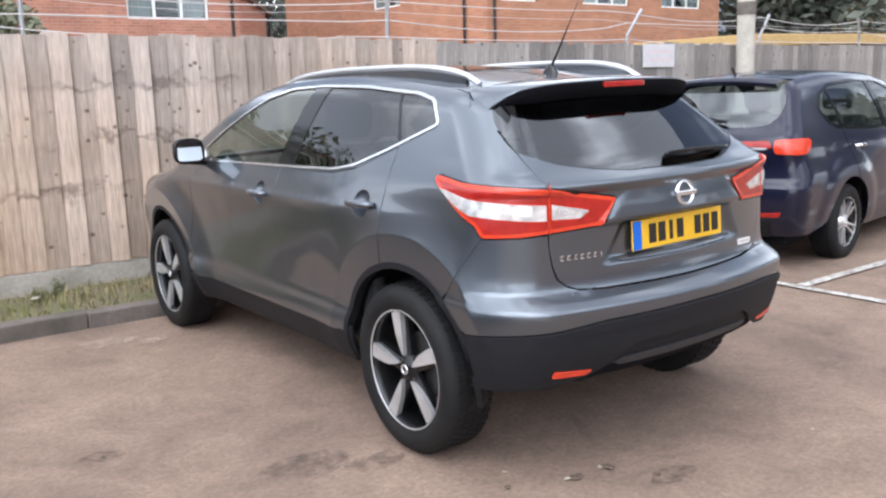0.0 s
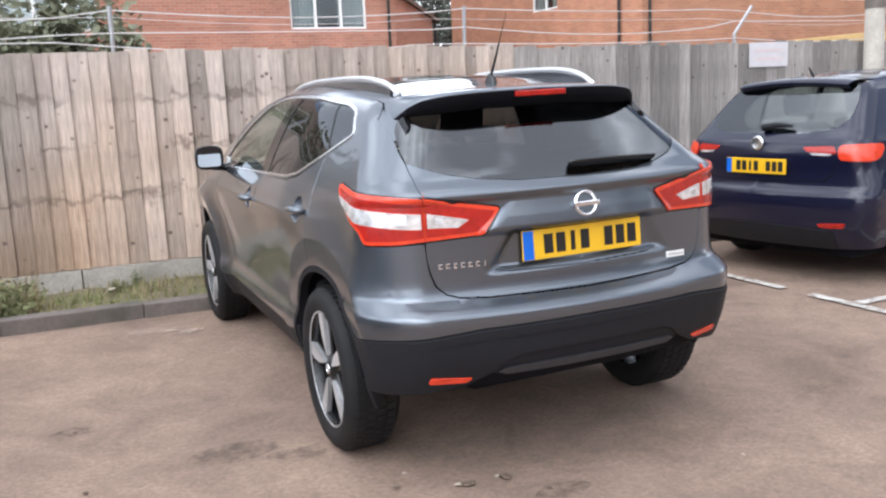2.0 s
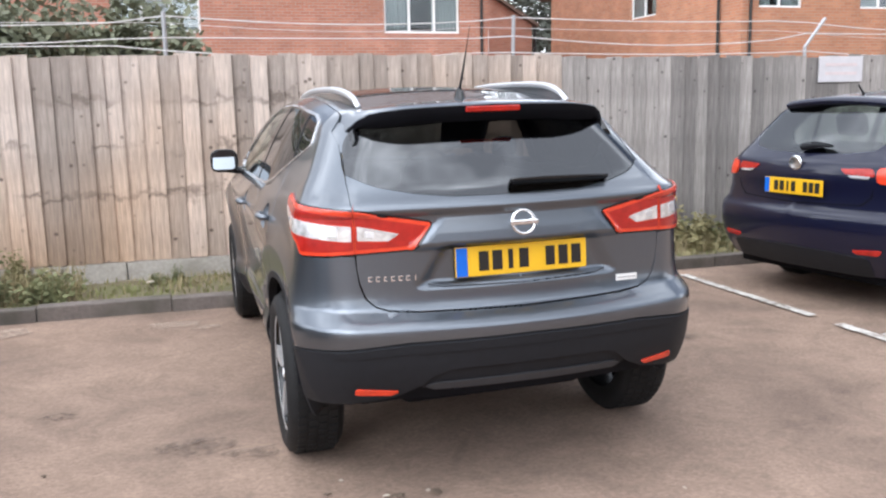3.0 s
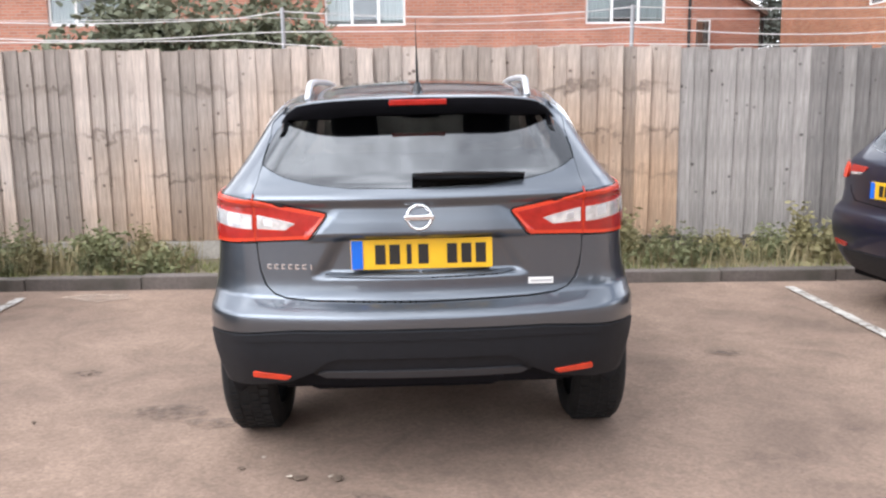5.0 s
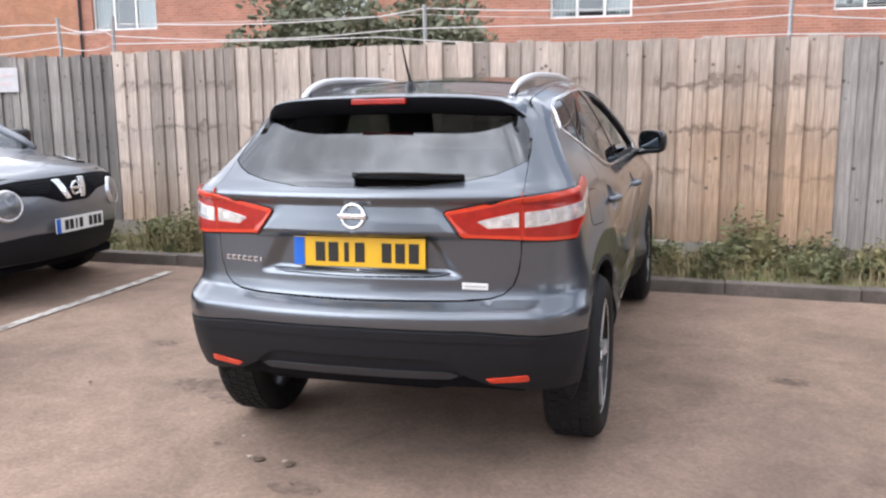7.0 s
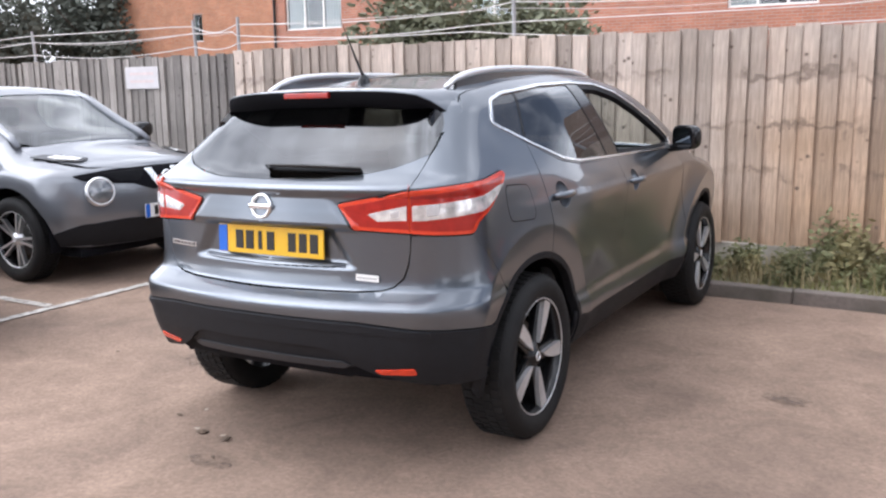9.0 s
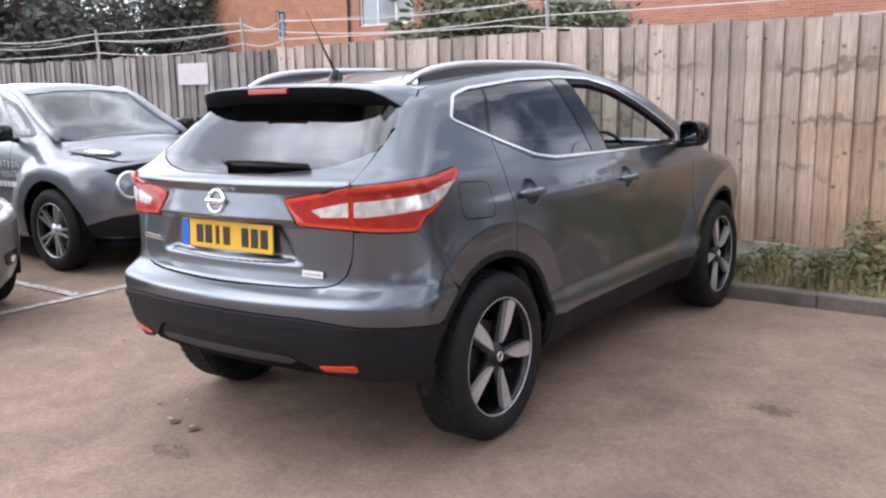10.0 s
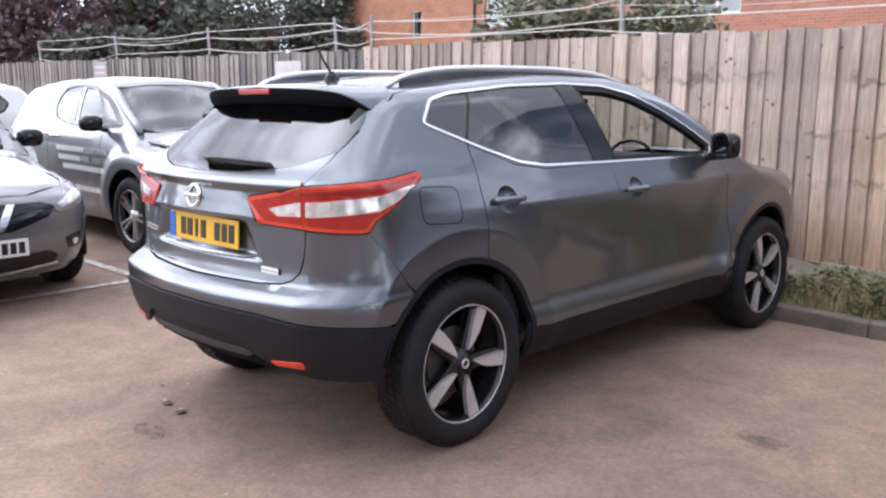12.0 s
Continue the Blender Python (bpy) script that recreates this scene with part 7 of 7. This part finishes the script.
SAND = material("washed_pale_sand", (0.46, 0.36, 0.285), 0.95, spread=0.25, scale=30)
fading(SAND, 0.36, 0.74)
for k, (x, y, r) in enumerate(((-1.31, 2.50, 0.19), (-2.45, 2.62, 0.24), (-1.10, 2.36, 0.10))):
    sandy = stain(140 + k, x, y, r, SAND)
    sandy.name = "sand_patch"
    tagged(sandy, "pale washed sand lying on the asphalt", "sand")
OIL = material("old_oil_stain", (0.095, 0.072, 0.058), 0.75, spread=0.35, scale=30)
fading(OIL, 0.40, 0.85)
fading(LINE, 0.31, 0.48)
for k, (x, y, r) in enumerate(((-1.20, 0.15, 0.17), (-0.96, 0.0, 0.11), (-1.82, 0.75, 0.08), (1.7, 0.9, 0.12), (-0.2, -0.85, 0.10))):
    stain(120 + k, x, y, r, OIL)

# ---- houses behind the fence ----
def window_unit(house, x, z, wide, tall, lights, face_y, depth=0.09, turn=None, open_light=None):
    """A white window: frame, mullions, panes, sill, curtain behind."""
    w = new("window")
    w.parent = house
    w.matrix_basis = turn or Matrix.Translation((x, face_y, z))
    f = bmesh.new()
    t = 0.06
    for lo, hi in (((-wide / 2, 0), (wide / 2, t)), ((-wide / 2, tall - t), (wide / 2, tall)), ((-wide / 2, t), (-wide / 2 + t, tall - t)), ((wide / 2 - t, t), (wide / 2, tall - t))):
        add_box(f, (lo[0], -0.02, lo[1]), (hi[0], 0.05, hi[1]), 0.006)
    for k in range(1, lights):
        xx = -wide / 2 + wide * k / lights
        add_box(f, (xx - 0.035, -0.018, t), (xx + 0.035, 0.05, tall - t), 0.006)
    part("frame", f, UPVC, w)
    part("sill", box((-wide / 2 - 0.05, -0.07, -0.05), (wide / 2 + 0.05, 0.05, 0.0), 0.008), UPVC, w)
    for k in range(lights):
        a, b = -wide / 2 + wide * k / lights + 0.035, -wide / 2 + wide * (k + 1) / lights - 0.035
        part("pane", box((a, 0.012, t), (b, 0.018, tall - t)), HOUSE_GLASS, w)
    part("room_dark", box((-wide / 2, 0.5, -0.2), (wide / 2, 0.55, tall + 0.1)), DARK, w)
    for s in (-1, 1):
        c = bmesh.new()
        vs, fs = [], []
        n = 24
        for j in range(n + 1):
            xx = s * wide / 2 - s * wide * 0.36 * j / n
            yy = 0.10 + 0.018 * math.sin(j * 1.9)
            vs += [(xx, yy, 0.02), (xx, yy, tall)]
        for j in range(n):
            fs.append((2 * j, 2 * j + 1, 2 * j + 3, 2 * j + 2))
        c.free()
        part("curtain", raw(vs, fs), CURTAIN, w)
    return w


def wall_with_openings(x0, x1, z0, z1, thick, holes):
    """A wall slab along x, front face at y = 0, with rectangular openings (x, z, wide, tall)."""
    xs = sorted({x0, x1, *[h[0] - h[2] / 2 for h in holes], *[h[0] + h[2] / 2 for h in holes]})
    zs = sorted({z0, z1, *[h[1] for h in holes], *[h[1] + h[3] for h in holes]})
    bm = bmesh.new()
    for a, b in zip(xs, xs[1:]):
        run = None
        for c, d in zip(zs, zs[1:]):
            if any(abs((a + b) / 2 - h[0]) < h[2] / 2 and h[1] < (c + d) / 2 < h[1] + h[3] for h in holes):
                if run:
                    add_box(bm, (a, 0, run[0]), (b, thick, run[1]))
                run = None
            else:
                run = (run[0], d) if run else (c, d)
        if run:
            add_box(bm, (a, 0, run[0]), (b, thick, run[1]))
    bmesh.ops.remove_doubles(bm, verts=bm.verts[:], dist=1e-4)
    return bm


def gable_roof(x0, x1, y0, y1, eaves, rise, over=0.35):
    ym = (y0 + y1) / 2
    s = rise / (ym - y0)
    vs = []
    for x in (x0 - over, x1 + over):
        vs += [(x, y0 - over, eaves - over * s), (x, ym, eaves + rise), (x, y1 + over, eaves - over * s), (x, y0 - over, eaves - over * s - 0.15), (x, ym, eaves + rise - 0.15), (x, y1 + over, eaves - over * s - 0.15)]
    return raw(vs, [(0, 1, 7, 6), (1, 2, 8, 7), (3, 9, 10, 4), (4, 10, 11, 5), (0, 6, 9, 3), (2, 5, 11, 8), (0, 3, 4, 1), (1, 4, 5, 2), (6, 7, 10, 9), (7, 8, 11, 10)])


def house(name, x0, x1, y0, y1, eaves, rise, brick, wins, label, pipes=(), turn=None, side_wins=()):
    """A brick house: front wall with openings at y0, the other walls, roof, windows and downpipes. wins: (x, sill, wide, tall, lights)."""
    h = thing(name, label=label, category="house")
    w = wall_with_openings(x0, x1, -0.1, eaves, 0.28, [k[:4] for k in wins])
    w.transform(Matrix.Translation((0, y0, 0)))
    part("front_wall", w, brick, h)
    if side_wins:
        w = wall_with_openings(-(y1 - 0.01), -(y0 + 0.285), -0.1, eaves, 0.28, [k[:4] for k in side_wins])
        w.transform(Matrix.Translation((x0 + 0.003, 0, 0)) @ pose(0, 0, 0, 0, 0, -90))
        part("side_wall", w, brick, h)
    else:
        part("side_wall", box((x0 + 0.003, y0 + 0.285, -0.1), (x0 + 0.28, y1, eaves)), brick, h)
    part("side_wall", box((x1 - 0.28, y0 + 0.285, -0.1), (x1 - 0.003, y1, eaves)), brick, h)
    part("back_wall", box((x0 + 0.29, y1 - 0.28, -0.1), (x1 - 0.29, y1 - 0.003, eaves)), brick, h)
    for x, s in ((x0 + 0.01, 1), (x1 - 0.26, 1)):
        ym = (y0 + y1) / 2
        g = raw([(x, y0, eaves), (x, y1, eaves), (x, ym, eaves + rise), (x + 0.25, y0, eaves), (x + 0.25, y1, eaves), (x + 0.25, ym, eaves + rise)], [(0, 2, 1), (3, 4, 5), (0, 1, 4, 3), (1, 2, 5, 4), (2, 0, 3, 5)])
        part("gable", g, brick, h)
    part("roof", gable_roof(x0, x1, y0, y1, eaves + 0.03, rise), ROOF_TILE, h)
    part("gutter", box((x0 - 0.2, y0 - 0.42, eaves - 0.28), (x1 + 0.2, y0 - 0.30, eaves - 0.18), 0.03), INK, h)
    for x, z, wide, tall, lights in wins:
        window_unit(h, x, z, wide, tall, lights, y0 + 0.10)
    for y, z, wide, tall, lights in side_wins:
        window_unit(h, 0, 0, wide, tall, lights, 0, turn=Matrix.Translation((x0 + 0.10, -y, z)) @ pose(0, 0, 0, 0, 0, -90))
    for x, y in pipes:
        part("downpipe", tube([(x, y, 0.0), (x, y, eaves - 0.2)], 0.04, 10), INK, h, "dark downpipe")
    return h


house("terrace_house", -16.9, 7.0, 19.2, 27.5, 5.3, 3.2, BRICK_RED,
      [(5.16, 3.36, 2.07, 1.40, 3), (-1.55, 3.36, 2.07, 1.40, 3), (-15.25, 3.42, 2.2, 1.40, 3), (-8.6, 3.42, 2.07, 1.40, 3)],
      "long red brick house with white windows behind the fence", ((6.80, 19.14), (-16.75, 19.14)))
house("corner_house", 12.5, 22.4, 15.7, 27.5, 5.6, 3.6, BRICK_ORANGE,
      [(13.65, 3.74, 1.32, 1.35, 2), (17.07, 3.74, 1.97, 1.35, 3), (20.50, 3.74, 1.95, 1.35, 3)],
      "orange brick house with white windows, end-on to the fence", ((12.42, 16.6), (12.70, 15.62)), side_wins=((-20.65, 3.97, 1.58, 1.35, 2),))
house("far_house", -41.7, -22.0, 34.0, 44.0, 8.6, 4.0, BRICK_ORANGE, [(-35.0, 4.4, 0.75, 1.55, 1)], "plain orange brick house beyond the terrace", ())
# unseen house added behind the walk, to darken low reflections in the cars
house("terrace_house", -10.0, 26.0, -41.0, -32.0, 5.3, 3.2, BRICK_RED, [], "long red brick house, added out of view to close the car park", ())
link = thing("side_building", label="red brick gable of a lower building between the houses", category="house")
lw = raw([(4.0, 0, 0), (12.0, 0, 0), (12.0, 0, 4.46), (4.0, 0, 9.42), (4.0, 6, 0), (12.0, 6, 0), (12.0, 6, 4.46), (4.0, 6, 9.42)], [(0, 1, 2, 3), (7, 6, 5, 4), (1, 5, 6, 2), (4, 0, 3, 7), (0, 4, 5, 1), (3, 2, 6, 7)])
lw.transform(Matrix.Translation((0, 28.2, 0)))
part("gable_wall", lw, BRICK_RED, link)
lr = raw([(12.2, -0.25, 4.33), (3.8, -0.25, 9.54), (12.2, 6.2, 4.33), (3.8, 6.2, 9.54), (12.2, -0.25, 4.47), (3.8, -0.25, 9.68), (12.2, 6.2, 4.47), (3.8, 6.2, 9.68)], [(0, 1, 3, 2), (4, 6, 7, 5), (0, 4, 5, 1), (2, 3, 7, 6), (0, 2, 6, 4), (1, 5, 7, 3)])
lr.transform(Matrix.Translation((0, 28.2, 0)))
part("roof", lr, ROOF_TILE, link)
part("downpipe", tube([(12.08, 28.1, 0), (12.08, 28.1, 4.3)], 0.06, 10), INK, link)
window_unit(link, 9.87, 2.47, 0.66, 1.75, 1, 28.10)

# ---- trees and shrubs behind the fence ----
def crown(seed, count, size, leaf, squash=0.8):
    """Clumps of small leaves with an uneven outline and gaps."""
    rnd = random.Random(seed)
    vs, fs = [], []
    lobes = [(Vector((rnd.gauss(0, 0.45), rnd.gauss(0, 0.35), rnd.gauss(0, 0.35) * squash)) * size, rnd.uniform(0.25, 0.55) * size) for _ in range(16)]
    for _ in range(count):
        c, r = rnd.choice(lobes)
        d = Vector((rnd.gauss(0, 1), rnd.gauss(0, 1), rnd.gauss(0, 1))).normalized()
        p = c + d * r * rnd.random() ** 0.4
        p.z *= 1.0
        a = Vector((rnd.gauss(0, 1), rnd.gauss(0, 1), rnd.gauss(0, 0.6))).normalized()
        b = a.cross(Vector((rnd.gauss(0, 1), rnd.gauss(0, 1), rnd.gauss(0, 1)))).normalized()
        s = leaf * rnd.uniform(0.6, 1.4)
        k = len(vs)
        vs += [tuple(p - a * s), tuple(p + b * s * 0.5), tuple(p + a * s), tuple(p - b * s * 0.5)]
        fs.append((k, k + 1, k + 2, k + 3))
    return raw(vs, fs)


def tree(name, x, y, tall, size, mat, seed, label, count=5000, leaf=0.10, squash=0.8):
    t = thing(name, label=label, category="tree" if name == "tree" else "shrub")
    t.matrix_world = Matrix.Translation((x, y, 0))
    rnd = random.Random(seed)
    trunk = tube([(0, 0, -0.1), (0.05, 0.02, tall * 0.4), (0.0, 0.05, tall * 0.8), (0.08, 0, tall)], [0.05 * size, 0.042 * size, 0.03 * size, 0.012 * size])
    for k in range(6):
        a = rnd.uniform(0, 6.28)
        z = tall * rnd.uniform(0.45, 0.85)
        join(trunk, tube([(0.03, 0.02, z), (math.cos(a) * size * 0.35, math.sin(a) * size * 0.35, z + size * 0.3), (math.cos(a) * size * 0.6, math.sin(a) * size * 0.6, z + size * 0.5)], [0.02 * size, 0.013 * size, 0.005 * size], 6))
    part("trunk", trunk, BARK, t)
    c = crown(seed, count, size, leaf, squash)
    c.transform(Matrix.Translation((0, 0, tall)))
    part("crown", c, mat, t)
    return t


tree("shrub", -2.75, 5.25, 2.05, 0.78, TREE_LEAF, 31, "grey-green bush standing behind the fence", 5200, 0.045)
tree("shrub", -1.75, 5.30, 2.05, 0.70, TREE_LEAF, 32, "grey-green bush standing behind the fence", 4600, 0.045)
tree("shrub", -3.45, 5.35, 1.85, 0.55, TREE_LEAF, 33, "low grey-green bush standing behind the fence", 2600, 0.045)
tree("tree", 17.8, 38.0, 5.2, 4.0, TREE_DARK, 34, "tree seen in the gap between the houses", 7000, 0.16)
tree("tree", 15.0, 31.5, 3.8, 2.4, TREE_DARK, 39, "dark bush in the gap between the houses", 5000, 0.10)
for i, (x, y, h, s, m) in enumerate(((-45, 27, 4.6, 4.4, TREE_DARK), (-36.5, 19.5, 3.6, 2.6, TREE_DARK), (-41, 18, 4.0, 4.0, TREE_PURPLE), (-46, 15, 4.2, 4.6, TREE_PURPLE), (-52, 11, 4.0, 4.6, TREE_DARK), (-34, 14, 2.4, 2.0, TREE_DARK), (-43.5, 33.5, 5.2, 4.6, TREE_DARK), (28, 17, 4.0, 4.6, TREE_DARK), (33, 13, 4.0, 4.6, TREE_DARK), (27, 10.5, 3.0, 3.2, TREE_DARK), (38, 9, 4.0, 4.6, TREE_DARK))):
    tree("tree", x, y, h, s, m, 50 + i, ("dense dark green tree beyond the car park", "copper-leaved tree beyond the car park")[m == TREE_PURPLE], 9000, 0.20)

# unseen trees added to close the car park's open sides and darken reflections
for i, (x, y, h, s) in enumerate(((25, -4, 4.4, 3.8), (27, -13, 4.8, 4.4), (23, -24, 4.4, 4.0), (-34, -10, 3.4, 3.4))):
    tree("tree", x, y, h, s, TREE_DARK, 80 + i, "dense dark green tree beyond the car park", 5000, 0.28)

# timber shed roof behind the fence
shed = thing("shed", label="low timber shed with a yellow-tan roof edge behind fence", category="shed")
TIMBER = material("fresh_yellow_timber", (0.48, 0.33, 0.14), 0.8, spread=0.3, scale=6, stretch=(1, 8, 8))
part("shed_wall", box((14.8, 9.2, 0), (24.5, 12.5, 2.25)), WOOD_GREY, shed)
rf = box((14.4, 8.9, -0.10), (24.8, 12.8, 0.15), 0.02)
rf.transform(Matrix.Translation((0, 0, 2.10)) @ pose(0, 0, 0, 0, -0.7, 0))
part("shed_roof", rf, TIMBER, shed, "yellow-tan roof edge")
